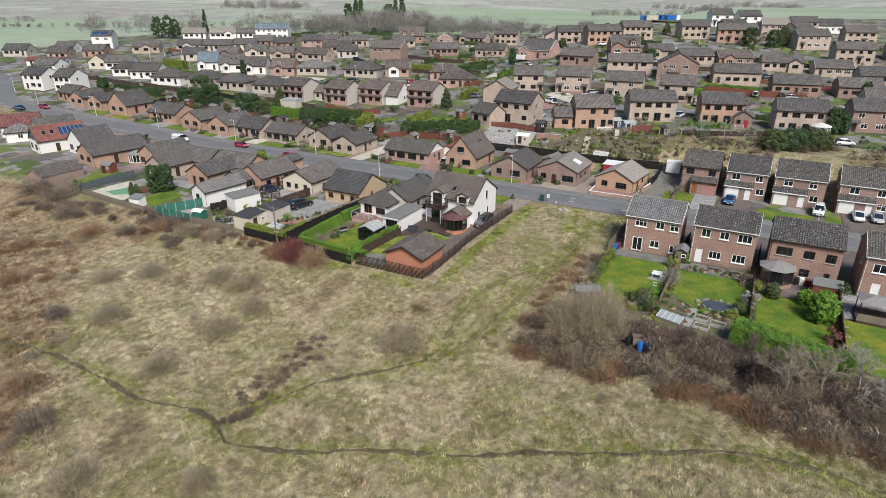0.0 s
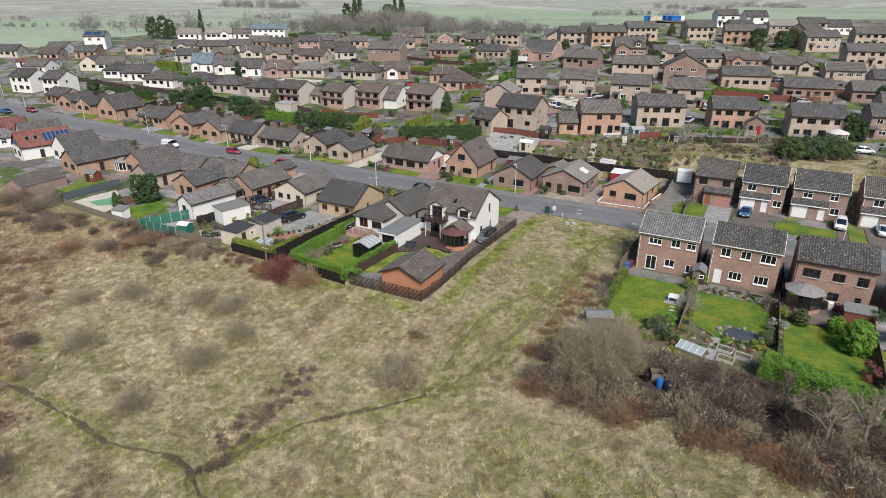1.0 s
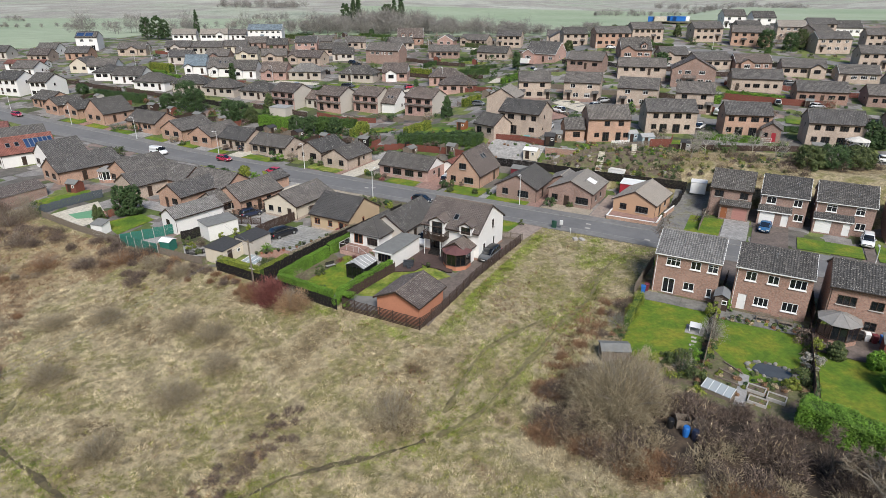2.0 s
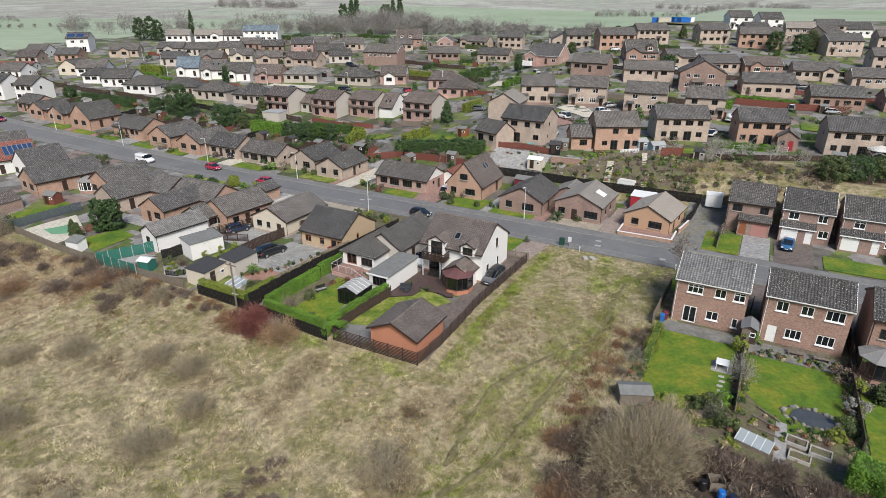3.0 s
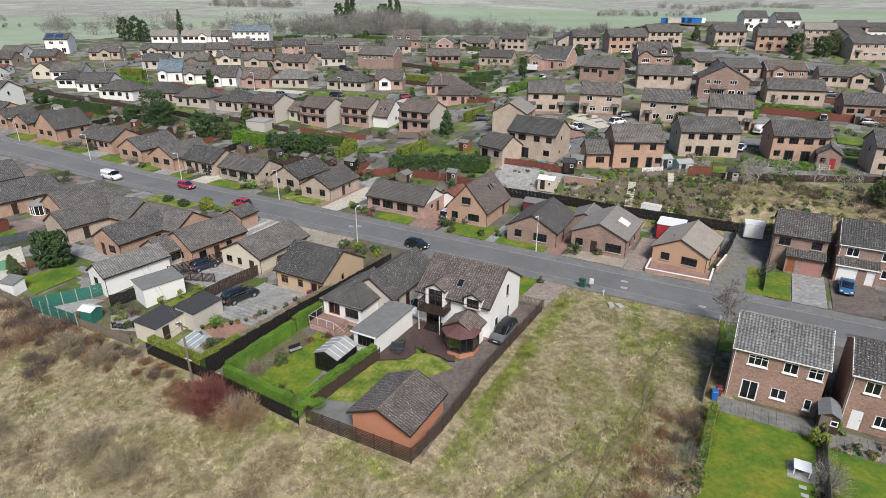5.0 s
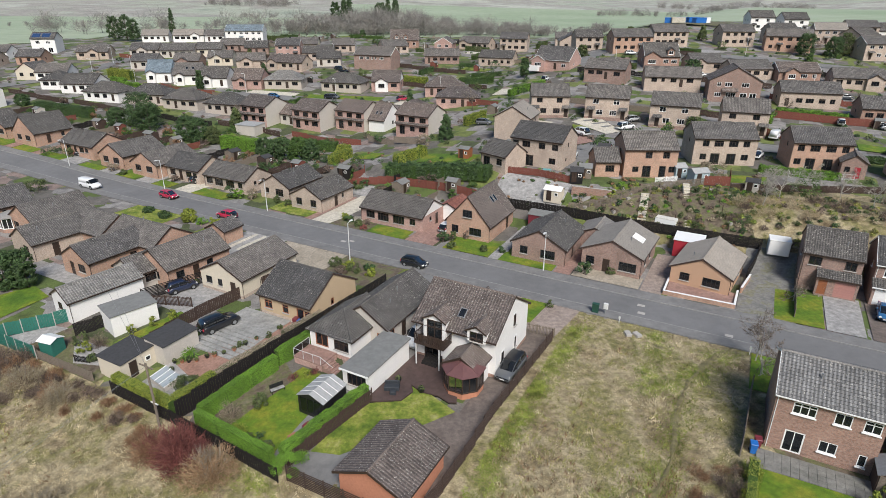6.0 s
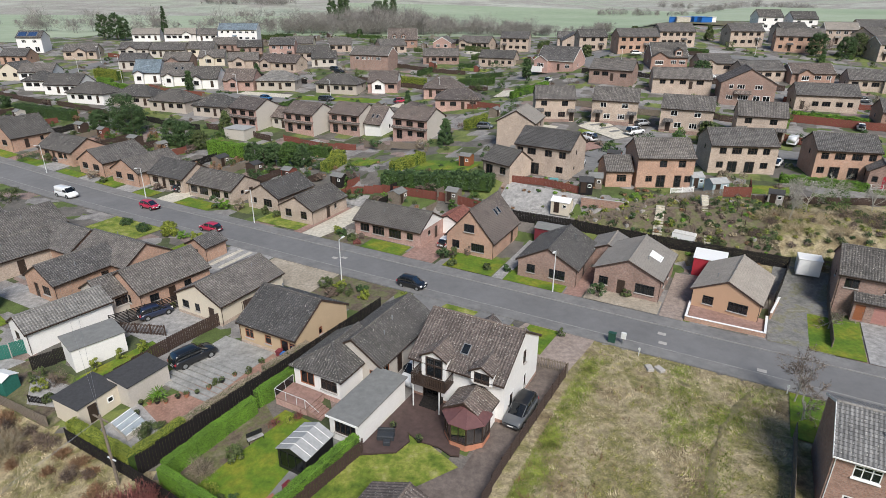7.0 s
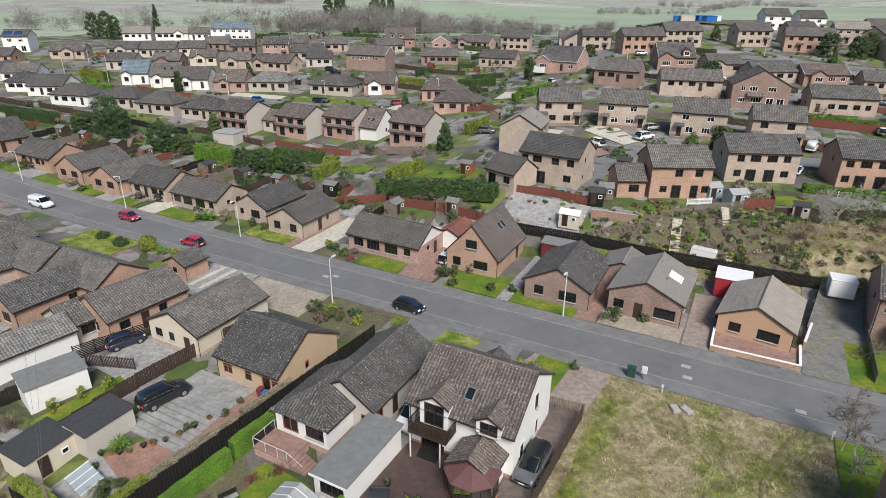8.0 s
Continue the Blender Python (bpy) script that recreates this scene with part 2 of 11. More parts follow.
MAT = dict(
    brick_red=mat_brick("red_brick", (0.30, 0.165, 0.12), (0.42, 0.25, 0.185), (0.32, 0.275, 0.24)),
    brick_orange=mat_brick("orange_brick", (0.43, 0.25, 0.172), (0.53, 0.325, 0.232), (0.43, 0.345, 0.28)),
    brick_tan=mat_brick("tan_brick", (0.435, 0.338, 0.268), (0.535, 0.425, 0.345), (0.47, 0.41, 0.35)),
    brick_pink=mat_brick("pink_block", (0.43, 0.27, 0.23), (0.51, 0.33, 0.28), (0.43, 0.345, 0.305), 0.44, 0.215),
    brick_brown=mat_brick("brown_brick", (0.27, 0.17, 0.135), (0.37, 0.24, 0.195), (0.31, 0.26, 0.23)),
    harl_white=mat_plain("white_harling", (0.76, 0.745, 0.72), 0.95, 0.06, 9, bump=0.5),
    harl_cream=mat_plain("cream_harling", (0.60, 0.535, 0.43), 0.95, 0.07, 9, bump=0.5),
    harl_tan=mat_plain("tan_harling", (0.50, 0.375, 0.24), 0.95, 0.08, 9, bump=0.5),
    harl_peach=mat_plain("peach_harling", (0.49, 0.315, 0.205), 0.95, 0.06, 9, bump=0.4),
    harl_grey=mat_plain("grey_harling", (0.50, 0.46, 0.41), 0.95, 0.09, 9, bump=0.5),
    harl_buff=mat_plain("buff_harling", (0.45, 0.395, 0.34), 0.95, 0.09, 9, bump=0.5),
    terracotta=mat_plain("terracotta_harling", (0.46, 0.20, 0.12), 0.9, 0.1, 5, bump=0.3),
    roof=mat_tiles("grey_brown_tiles", (0.128, 0.12, 0.113), 0.3),
    roof_dark=mat_tiles("dark_tiles", (0.085, 0.081, 0.077), 0.4),
    roof_brown=mat_tiles("brown_tiles", (0.132, 0.108, 0.097), 0.4),
    roof_light=mat_tiles("light_grey_brown_tiles", (0.27, 0.25, 0.222), 0.02, rib_shade=0.14, vary=0.35),
    roof_grey=mat_tiles("weathered_grey_tiles", (0.21, 0.205, 0.195), 0.3),
    roof_red=mat_tiles("red_tiles", (0.25, 0.098, 0.076), 0.1),
    roof_maroon=mat_tiles("maroon_tiles", (0.17, 0.072, 0.065), 0.1),
    mat_green=mat_plain("pale_green_mat", (0.13, 0.30, 0.17), 0.8, 0.12, 3),
    fence_slate=mat_plain("slate_blue_fence", (0.07, 0.085, 0.10), 0.8, 0.2, 6),
    roof_slate=mat_tiles("blue_grey_slate", (0.16, 0.21, 0.25), 0.1),
    felt=mat_plain("roofing_felt", (0.05, 0.05, 0.052), 0.9, 0.2, 3),
    felt_grey=mat_plain("grey_roofing_sheet", (0.19, 0.192, 0.182), 0.8, 0.15, 2),
    white=mat_plain("white_upvc", (0.80, 0.80, 0.78), 0.35, 0.03, 3, bump=0),
    brown=mat_plain("dark_brown_stain", (0.045, 0.028, 0.02), 0.5, 0.2, 8),
    black=mat_plain("black_plastic", (0.015, 0.015, 0.016), 0.35, 0.2, 5),
    grey=mat_plain("grey_metal", (0.35, 0.36, 0.36), 0.45, 0.1, 4, 0.6),
    galv=mat_plain("pale_lamp_column", (0.62, 0.63, 0.62), 0.5, 0.06, 4),
    lead=mat_plain("grey_lead", (0.20, 0.21, 0.22), 0.6, 0.15, 4),
    door_red=mat_plain("red_door", (0.38, 0.03, 0.045), 0.5, 0.1, 4),
    door_wood=mat_plain("orange_wood_door", (0.30, 0.11, 0.05), 0.5, 0.15, 5),
    door_pink=mat_plain("dull_pink_garage_door", (0.40, 0.20, 0.17), 0.5, 0.06, 4),
    glass=mat_glass("window_glass"),
    glass_dark=mat_glass("shaded_room_glass", (0.008, 0.01, 0.012), 0.3),
    # Clear panes whose pale blue tint carries the sky's reflection.
    glass_clear=mat_glass("sky_tinted_clear_glass", (0.72, 0.79, 0.81), 0.6),
    felt_pale=mat_plain("pale_weathered_felt", (0.34, 0.345, 0.34), 0.85, 0.15, 3),
    shed_blue=mat_plain("pale_blue_painted_boards", (0.33, 0.42, 0.45), 0.75, 0.12, 5),
    teal_paint=mat_plain("teal_painted_metal", (0.10, 0.36, 0.38), 0.5, 0.1, 6),
    drive_pink=mat_ground("pale_brown_block_paving", [(0.3, (0.27, 0.215, 0.18)), (0.7, (0.35, 0.285, 0.245))], 0.4, 2, 0.9, 0.15),
    gravel_tan=mat_ground("tan_gravel", [(0.3, (0.29, 0.25, 0.19)), (0.7, (0.42, 0.365, 0.29))], 0.4, 3, 0.95, 0.3),
    rattan=mat_plain("dark_woven_rattan", (0.03, 0.035, 0.042), 0.7, 0.2, 12),
    curtain=mat_plain("pale_curtain", (0.62, 0.60, 0.55), 0.9, 0.15, 3),
    fence_dark=mat_plain("dark_stained_fence", (0.010, 0.0075, 0.0065), 0.85, 0.3, 6),
    fence_brown=mat_plain("brown_fence", (0.06, 0.037, 0.028), 0.85, 0.25, 6),
    fence_red=mat_plain("red_brown_fence", (0.19, 0.06, 0.042), 0.85, 0.2, 6),
    fence_grey=mat_plain("weathered_fence", (0.20, 0.165, 0.13), 0.9, 0.25, 6),
    fence_green=mat_plain("green_painted_fence", (0.025, 0.15, 0.115), 0.7, 0.15, 5),
    concrete=mat_plain("concrete", (0.40, 0.38, 0.35), 0.9, 0.12, 3),
    asphalt=mat_ground("asphalt", [(0.35, (0.145, 0.144, 0.143)), (0.65, (0.172, 0.171, 0.17))], 0.12, 0.8, 0.85, 0.05, 30, 0.35),
    pave=mat_ground("pavement_asphalt", [(0.35, (0.16, 0.158, 0.154)), (0.65, (0.20, 0.197, 0.19))], 0.3, 1.2, 0.9, 0.05, 30, 0.45),
    kerb=mat_plain("kerb_stone", (0.25, 0.245, 0.235), 0.9, 0.2, 4),
    lawn=mat_ground("lawn", [(0.33, (0.075, 0.125, 0.012)), (0.46, (0.14, 0.19, 0.02)), (0.56, (0.23, 0.255, 0.045)), (0.68, (0.33, 0.32, 0.12))], 0.55, 3, 0.95, 0.3),
    lawn_bright=mat_ground("bright_lawn", [(0.33, (0.062, 0.13, 0.008)), (0.48, (0.105, 0.178, 0.01)), (0.66, (0.215, 0.22, 0.02))], 0.3, 2.2, 0.95, 0.3),
    # Brown mottling holds dead growth and painted shade between the tussocks.
    field=mat_ground("winter_field", [(0.30, (0.10, 0.07, 0.036)), (0.40, (0.24, 0.19, 0.105)), (0.48, (0.37, 0.31, 0.19)), (0.56, (0.19, 0.175, 0.065)), (0.64, (0.31, 0.25, 0.145)), (0.72, (0.13, 0.09, 0.05))], 0.17, 1.7, 0.95, 1.0, 7.0, 1.5),
    heath=mat_ground("brown_heath", [(0.32, (0.10, 0.062, 0.035)), (0.45, (0.22, 0.15, 0.082)), (0.58, (0.33, 0.26, 0.15)), (0.7, (0.17, 0.145, 0.06))], 0.3, 1.6, 0.95, 0.9, 6.0),
    # Dead bracken, darkened further so its colour holds the thicket's gap shade.
    litter=mat_ground("shaded_bracken_litter", [(0.32, (0.022, 0.017, 0.012)), (0.5, (0.055, 0.04, 0.028)), (0.68, (0.11, 0.078, 0.05))], 0.4, 2.0, 0.95, 0.9, 6.0),
    # Distance haze is mixed into the pale pasture and moor colours.
    far_field=mat_ground("hazed_far_pasture", [(0.35, (0.25, 0.32, 0.20)), (0.65, (0.34, 0.39, 0.28))], 0.006, 0.1, 0.95, 0, 25, 0.4),
    moor=mat_ground("hazed_far_moor", [(0.30, (0.27, 0.31, 0.24)), (0.42, (0.36, 0.38, 0.30)), (0.5, (0.30, 0.28, 0.25)), (0.6, (0.43, 0.44, 0.37)), (0.72, (0.38, 0.35, 0.31))], 0.006, 0.05, 0.95, 0, 0.4, 0.7),
    soil=mat_ground("garden_soil", [(0.3, (0.07, 0.052, 0.038)), (0.45, (0.14, 0.11, 0.078)), (0.55, (0.12, 0.125, 0.05)), (0.7, (0.19, 0.165, 0.11))], 0.7, 3, 0.95, 0.6),
    plot=mat_plots("garden_plots"),
    drive_grey=mat_ground("grey_slabs", [(0.3, (0.27, 0.265, 0.255)), (0.7, (0.36, 0.35, 0.335))], 0.4, 1.6, 0.9, 0.15),
    drive_worn=mat_ground("worn_mossy_asphalt", [(0.32, (0.13, 0.128, 0.12)), (0.5, (0.21, 0.205, 0.19)), (0.6, (0.19, 0.185, 0.12)), (0.7, (0.26, 0.25, 0.225))], 0.5, 2.5, 0.95, 0.2, 12, 0.9),
    drive_mono=mat_ground("brown_block_paving", [(0.3, (0.115, 0.092, 0.078)), (0.7, (0.185, 0.15, 0.13))], 0.4, 2, 0.9, 0.15),
    drive_red=mat_ground("red_block_paving", [(0.3, (0.27, 0.16, 0.13)), (0.7, (0.34, 0.22, 0.18))], 0.4, 2, 0.9, 0.15),
    drive_pale=mat_ground("pale_gravel", [(0.3, (0.50, 0.46, 0.37)), (0.7, (0.60, 0.56, 0.47))], 0.4, 2, 0.95, 0.3),
    red_chip=mat_ground("red_gravel", [(0.3, (0.27, 0.15, 0.11)), (0.7, (0.34, 0.205, 0.155))], 0.5, 3, 0.95, 0.3),
    mud=mat_ground("worn_path", [(0.3, (0.055, 0.043, 0.026)), (0.5, (0.10, 0.082, 0.044)), (0.7, (0.13, 0.115, 0.055))], 0.5, 2.0, 0.95, 0.4),
    trodden=mat_ground("trodden_earth", [(0.3, (0.11, 0.09, 0.047)), (0.5, (0.165, 0.142, 0.07)), (0.7, (0.21, 0.19, 0.09))], 0.5, 2.0, 0.95, 0.4),
    grass_dry=mat_leaf("dry_grass", (0.36, 0.29, 0.175), (0.50, 0.42, 0.27), (0.60, 0.525, 0.365), mid=0.55),
    grass_green=mat_leaf("green_grass", (0.13, 0.15, 0.022), (0.25, 0.255, 0.05), (0.38, 0.335, 0.12), mid=0.35),
    grass_verge=mat_leaf("verge_grass", (0.10, 0.15, 0.015), (0.19, 0.245, 0.032), (0.31, 0.34, 0.075), mid=0.3),
    grass_rust=mat_leaf("rusty_bracken", (0.10, 0.048, 0.024), (0.21, 0.115, 0.06), (0.32, 0.20, 0.11), mid=0.4),
    leaf_core=mat_plain("shaded_hedge_wood", (0.045, 0.09, 0.012), 0.9, 0.3, 6),
    leaf_ever=mat_leaf("conifer_hedge_leaves", (0.026, 0.055, 0.01), (0.055, 0.108, 0.018), (0.09, 0.165, 0.028)),
    leaf_hedge=mat_leaf("hedge_leaves", (0.08, 0.165, 0.014), (0.12, 0.245, 0.02), (0.165, 0.31, 0.03)),
    leaf_lime=mat_leaf("lime_hedge_leaves", (0.11, 0.15, 0.014), (0.195, 0.235, 0.028), (0.29, 0.32, 0.048)),
    leaf_dark=mat_leaf("evergreen_leaves", (0.02, 0.045, 0.014), (0.045, 0.088, 0.025), (0.08, 0.14, 0.042)),
    leaf_mid=mat_leaf("shrub_leaves", (0.035, 0.06, 0.015), (0.075, 0.105, 0.03), (0.13, 0.15, 0.05)),
    twig_grey=mat_leaf("grey_twigs", (0.15, 0.118, 0.08), (0.27, 0.22, 0.155), (0.40, 0.34, 0.25)),
    twig_scrub=mat_leaf("field_scrub_twigs", (0.19, 0.15, 0.09), (0.30, 0.245, 0.155), (0.42, 0.36, 0.24)),
    twig_tan=mat_leaf("tan_twigs", (0.30, 0.23, 0.135), (0.43, 0.345, 0.215), (0.54, 0.455, 0.30)),
    twig_ochre=mat_leaf("ochre_twigs", (0.20, 0.12, 0.06), (0.32, 0.205, 0.115), (0.43, 0.305, 0.185)),
    # Grey of the reflected sky is put into the water's base colour.
    water=mat_plain("sky_grey_water", (0.07, 0.076, 0.08), 0.06, 0.1, 1, bump=0),
    slab_worn=mat_ground("stained_slab", [(0.3, (0.13, 0.13, 0.115)), (0.7, (0.24, 0.235, 0.215))], 0.6, 2.0, 0.9, 0.1, 25, 0.7),
    twig_rust=mat_leaf("rusty_twigs", (0.14, 0.07, 0.036), (0.25, 0.14, 0.075), (0.36, 0.23, 0.13)),
    bark_pale=mat_plain("pale_grey_bark", (0.30, 0.265, 0.21), 0.95, 0.25, 4),
    twig_brown=mat_leaf("brown_twigs", (0.065, 0.045, 0.035), (0.14, 0.10, 0.077), (0.26, 0.20, 0.155)),
    twig_red=mat_leaf("red_twigs", (0.10, 0.028, 0.026), (0.19, 0.06, 0.052), (0.29, 0.115, 0.09)),
    twig_pale=mat_leaf("pale_twigs", (0.22, 0.20, 0.16), (0.34, 0.32, 0.27), (0.45, 0.43, 0.38)),
    # Far twigs are greyed and lightened to hold the haze in their colour.
    twig_haze=mat_leaf("hazed_far_twigs", (0.16, 0.147, 0.132), (0.24, 0.225, 0.205), (0.33, 0.312, 0.288)),
    bark=mat_plain("bark", (0.11, 0.09, 0.07), 0.95, 0.3, 4),
    stone=mat_plain("rockery_stone", (0.30, 0.28, 0.25), 0.9, 0.25, 3),
    blue=mat_plain("blue_plastic", (0.02, 0.14, 0.45), 0.4, 0.1, 4),
    maroon=mat_plain("maroon_plastic", (0.17, 0.03, 0.04), 0.4, 0.1, 4),
    green_plastic=mat_plain("green_cabinet", (0.02, 0.07, 0.05), 0.45, 0.1, 4),
    solar=mat_plain("solar_cell", (0.03, 0.06, 0.14), 0.2, 0.15, 3),
    slab=mat_ground("paving_slab", [(0.3, (0.22, 0.22, 0.205)), (0.7, (0.36, 0.355, 0.335))], 0.5, 2.0, 0.9, 0.1, 25, 0.6),
    tyre=mat_plain("tyre_rubber", (0.018, 0.018, 0.018), 0.8, 0.1, 5),
    car_glass=mat_glass("car_glass", (0.01, 0.012, 0.014), 0.2),
    pots=mat_plain("terracotta_pot", (0.33, 0.14, 0.085), 0.8, 0.15, 6),
)


def car_paint(name, col):
    mat, nt, b = nodes_of(name)
    b.inputs["Base Color"].default_value = (*col, 1)
    b.inputs["Roughness"].default_value, b.inputs["Coat Weight"].default_value = 0.3, 0.8
    b.inputs["Coat Roughness"].default_value = 0.05
    return mat


for key, col in (("car_white", (0.75, 0.76, 0.76)), ("car_red", (0.42, 0.025, 0.06)), ("car_black", (0.012, 0.013, 0.016)), ("car_grey", (0.10, 0.105, 0.11)),
                 ("car_blue", (0.03, 0.12, 0.26)), ("car_silver", (0.42, 0.43, 0.44)), ("car_navy", (0.015, 0.022, 0.05))):
    MAT[key] = car_paint(key.replace("car_", "") + "_car_paint", col)


# ---- ground sheets ----
def grid_mesh(name, xs, ys, mat, zfun):
    gx, gy = np.meshgrid(xs, ys)
    gzv = zfun(gx, gy)
    nx, ny = len(xs), len(ys)
    co = np.stack([gx, gy, gzv], -1).reshape(-1, 3)
    i = np.arange(nx * ny).reshape(ny, nx)
    quads = np.stack([i[:-1, :-1], i[:-1, 1:], i[1:, 1:], i[1:, :-1]], -1).reshape(-1, 4)
    me = bpy.data.meshes.new(name)
    me.from_pydata(co.tolist(), [], quads.tolist())
    me.polygons.foreach_set("use_smooth", [True] * len(me.polygons))
    me.materials.append(mat)
    return me


def spread(a, b, fine, lo, hi, grow=1.25):
    """Even steps from a to b, then ever longer ones out to lo and hi."""
    v = list(np.arange(a, b + fine, fine))
    s = fine
    while v[-1] < hi:
        s *= grow
        v.append(v[-1] + s)
    s = fine
    while v[0] > lo:
        s *= grow
        v.insert(0, v[0] - s)
    return np.array(v)


def rough_ground(x, y):
    u, n = to_un(x, y)
    open_field = ramp(101, 97, n) * (1 - ramp(24, 30, x) * ramp(62, 66, n + 0 * x)) * ramp(420, 300, np.abs(x))
    hum = 0.10 * np.sin(x * 0.9 + 1.3 * np.sin(y * 0.5)) * np.sin(y * 1.1 + np.sin(x * 0.6)) + 0.06 * np.sin(x * 2.3 + y * 1.7) + 0.05 * np.sin(x * 3.1 - y * 2.9)
    return ground_z(x, y) + hum * open_field * ramp(66, 60, n) - 0.03


ground = new("ground", grid_mesh("ground", spread(-100, 80, 0.95, -4500, 4500, 1.13), spread(10, 165, 0.95, -1500, 4800, 1.13), MAT["field"], rough_ground))
ground.data.materials.append(MAT["plot"])
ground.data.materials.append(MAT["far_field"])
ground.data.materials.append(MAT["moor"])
ground.data.materials.append(MAT["heath"])
ground.data.materials.append(MAT["litter"])
ground.data.materials.append(MAT["soil"])
centres = np.empty(len(ground.data.polygons) * 3)
ground.data.polygons.foreach_get("center", centres)
centres = centres.reshape(-1, 3)
pu, pn = to_un(centres[:, 0], centres[:, 1])
zone = np.zeros(len(centres), np.int32)
zone[(pn > 103) & (pu > -330) & (centres[:, 1] < 372)] = 1
zone[(pn > 128.5) & (pn < 152) & (pu > -36 + (pn - 130) * 0.9)] = 0
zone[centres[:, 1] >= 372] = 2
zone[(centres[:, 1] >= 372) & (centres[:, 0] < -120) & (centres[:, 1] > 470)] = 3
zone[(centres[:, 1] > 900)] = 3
zone[(pn > 66) & (pn < 103) & (pu < -38.4) & (pu > -200)] = 1
# brown heath past the western scrub, dead bracken under the thicket and beside the gardens
wave = 1.2 * np.sin(pu * 0.9 + 2 * np.sin(pn * 0.4)) + 0.8 * np.sin(pn * 1.3)
zone[(pu + wave < np.interp(pn, (5, 20, 30, 40, 50, 60), (-46, -55, -68, -82, -92, -88))) & (pn < 64)] = 4
zone[(pn > 103) & (pu <= -330) & (centres[:, 1] < 700)] = 2
# thicket floor: bracken litter with the shade between stems painted in
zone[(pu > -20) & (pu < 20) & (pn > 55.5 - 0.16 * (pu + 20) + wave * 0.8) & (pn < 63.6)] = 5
zone[(pu > -16.4) & (pu < 60) & (pn > 63.6) & (pn < 84)] = 6
zone[(pu > -15.0) & (pu < 60) & (pn > 84) & (pn < 103)] = 6
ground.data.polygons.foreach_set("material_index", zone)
tagged(ground, "rough winter grassland of straw and green tussocks", "field", kind="structure")


def sheet(name, corners, mat, lift, label, category, step=1.2, kind="structure", edge=0.0):
    """A surface draped on the ground over a four-cornered plot given in street coordinates."""
    a, b, c, d = [Vector(p) for p in corners]
    k = max(2, int(max((b - a).length, (c - d).length) / step) + 1)
    r = max(2, int(max((d - a).length, (c - b).length) / step) + 1)
    s = Shape()
    pts = []
    for j in range(r + 1):
        row = []
        for i in range(k + 1):
            p = a.lerp(b, i / k).lerp(d.lerp(c, i / k), j / r)
            x, y = to_xy(p.x, p.y)
            row.append((x, y, float(ground_z(x, y)) + lift))
        pts.append(row)
    for j in range(r):
        for i in range(k):
            s.face([pts[j][i], pts[j][i + 1], pts[j + 1][i + 1], pts[j + 1][i]])
    if edge:
        rim = [pts[0][i] for i in range(k + 1)] + [pts[j][k] for j in range(1, r + 1)] + [pts[r][i] for i in range(k - 1, -1, -1)] + [pts[j][0] for j in range(r - 1, 0, -1)]
        for p, q in zip(rim, rim[1:] + rim[:1]):
            s.face([q, p, (p[0], p[1], p[2] - edge), (q[0], q[1], q[2] - edge)])
    ob = new(name, s.mesh(name, mat))
    return tagged(ob, label, category, kind=kind)


def rect(u0, u1, n0, n1):
    return [(u0, n0), (u1, n0), (u1, n1), (u0, n1)]


def strip(name, pts, width, mat, lift, label, category, step=2.0, edge=0.0):
    """A way of even width along points in street coordinates."""
    line = []
    for (a, b) in zip(pts, pts[1:]):
        a, b = Vector(a), Vector(b)
        k = max(1, int((b - a).length / step))
        line += [a.lerp(b, i / k) for i in range(k)]
    line.append(Vector(pts[-1]))
    for _ in range(4):
        line = [line[0]] + [(line[i - 1] + 2 * line[i] + line[i + 1]) / 4 for i in range(1, len(line) - 1)] + [line[-1]]
    s = Shape()
    rows = []
    for i, p in enumerate(line):
        d = (line[min(i + 1, len(line) - 1)] - line[max(i - 1, 0)]).normalized()
        nn = Vector((-d.y, d.x))
        row = []
        for j in range(5):
            q = p + nn * width * (j / 4 - 0.5)
            x, y = to_xy(q.x, q.y)
            row.append((x, y, float(ground_z(x, y)) + lift))
        rows.append(row)
    for a, b in zip(rows, rows[1:]):
        for j in range(4):
            s.face([a[j + 1], a[j], b[j], b[j + 1]])
        if edge:
            for j, sg in ((0, 1), (4, -1)):
                q = [a[j], b[j], (b[j][0], b[j][1], b[j][2] - edge), (a[j][0], a[j][1], a[j][2] - edge)]
                s.face(q if sg > 0 else q[::-1])
    ob = new(name, s.mesh(name, mat))
    return tagged(ob, label, category, kind="structure")


# main street, bending away uphill at its far end
STREET = [(60, 107.2), (20, 107.2), (-100, 107.2), (-165, 107.5), (-195, 106.5), (-222, 107), (-245, 117), (-265, 128), (-300, 133)]
strip("road", STREET, 5.2, MAT["asphalt"], 0.05, "dark grey asphalt street with worn patches", "road")
strip("pavement", [(u, n - 3.5) for u, n in STREET[:5]], 1.9, MAT["pave"], 0.14, "grey asphalt pavement along the open field", "pavement", edge=0.14)
strip("pavement", [(u, n + 3.7) for u, n in STREET[:6]], 2.2, MAT["pave"], 0.14, "grey asphalt pavement before the front gardens", "pavement", edge=0.14)
strip("kerb", [(u, n - 2.6) for u, n in STREET[:5]], 0.16, MAT["kerb"], 0.15, "worn pale kerb stones", "kerb", edge=0.12)
strip("kerb", [(u, n + 2.65) for u, n in STREET[:6]], 0.16, MAT["kerb"], 0.15, "worn pale kerb stones", "kerb", edge=0.12)


# ---- windows and doors, shared by size ----
SHARED = {}


def shared(key, build):
    if key not in SHARED:
        SHARED[key] = build()
    return SHARED[key]


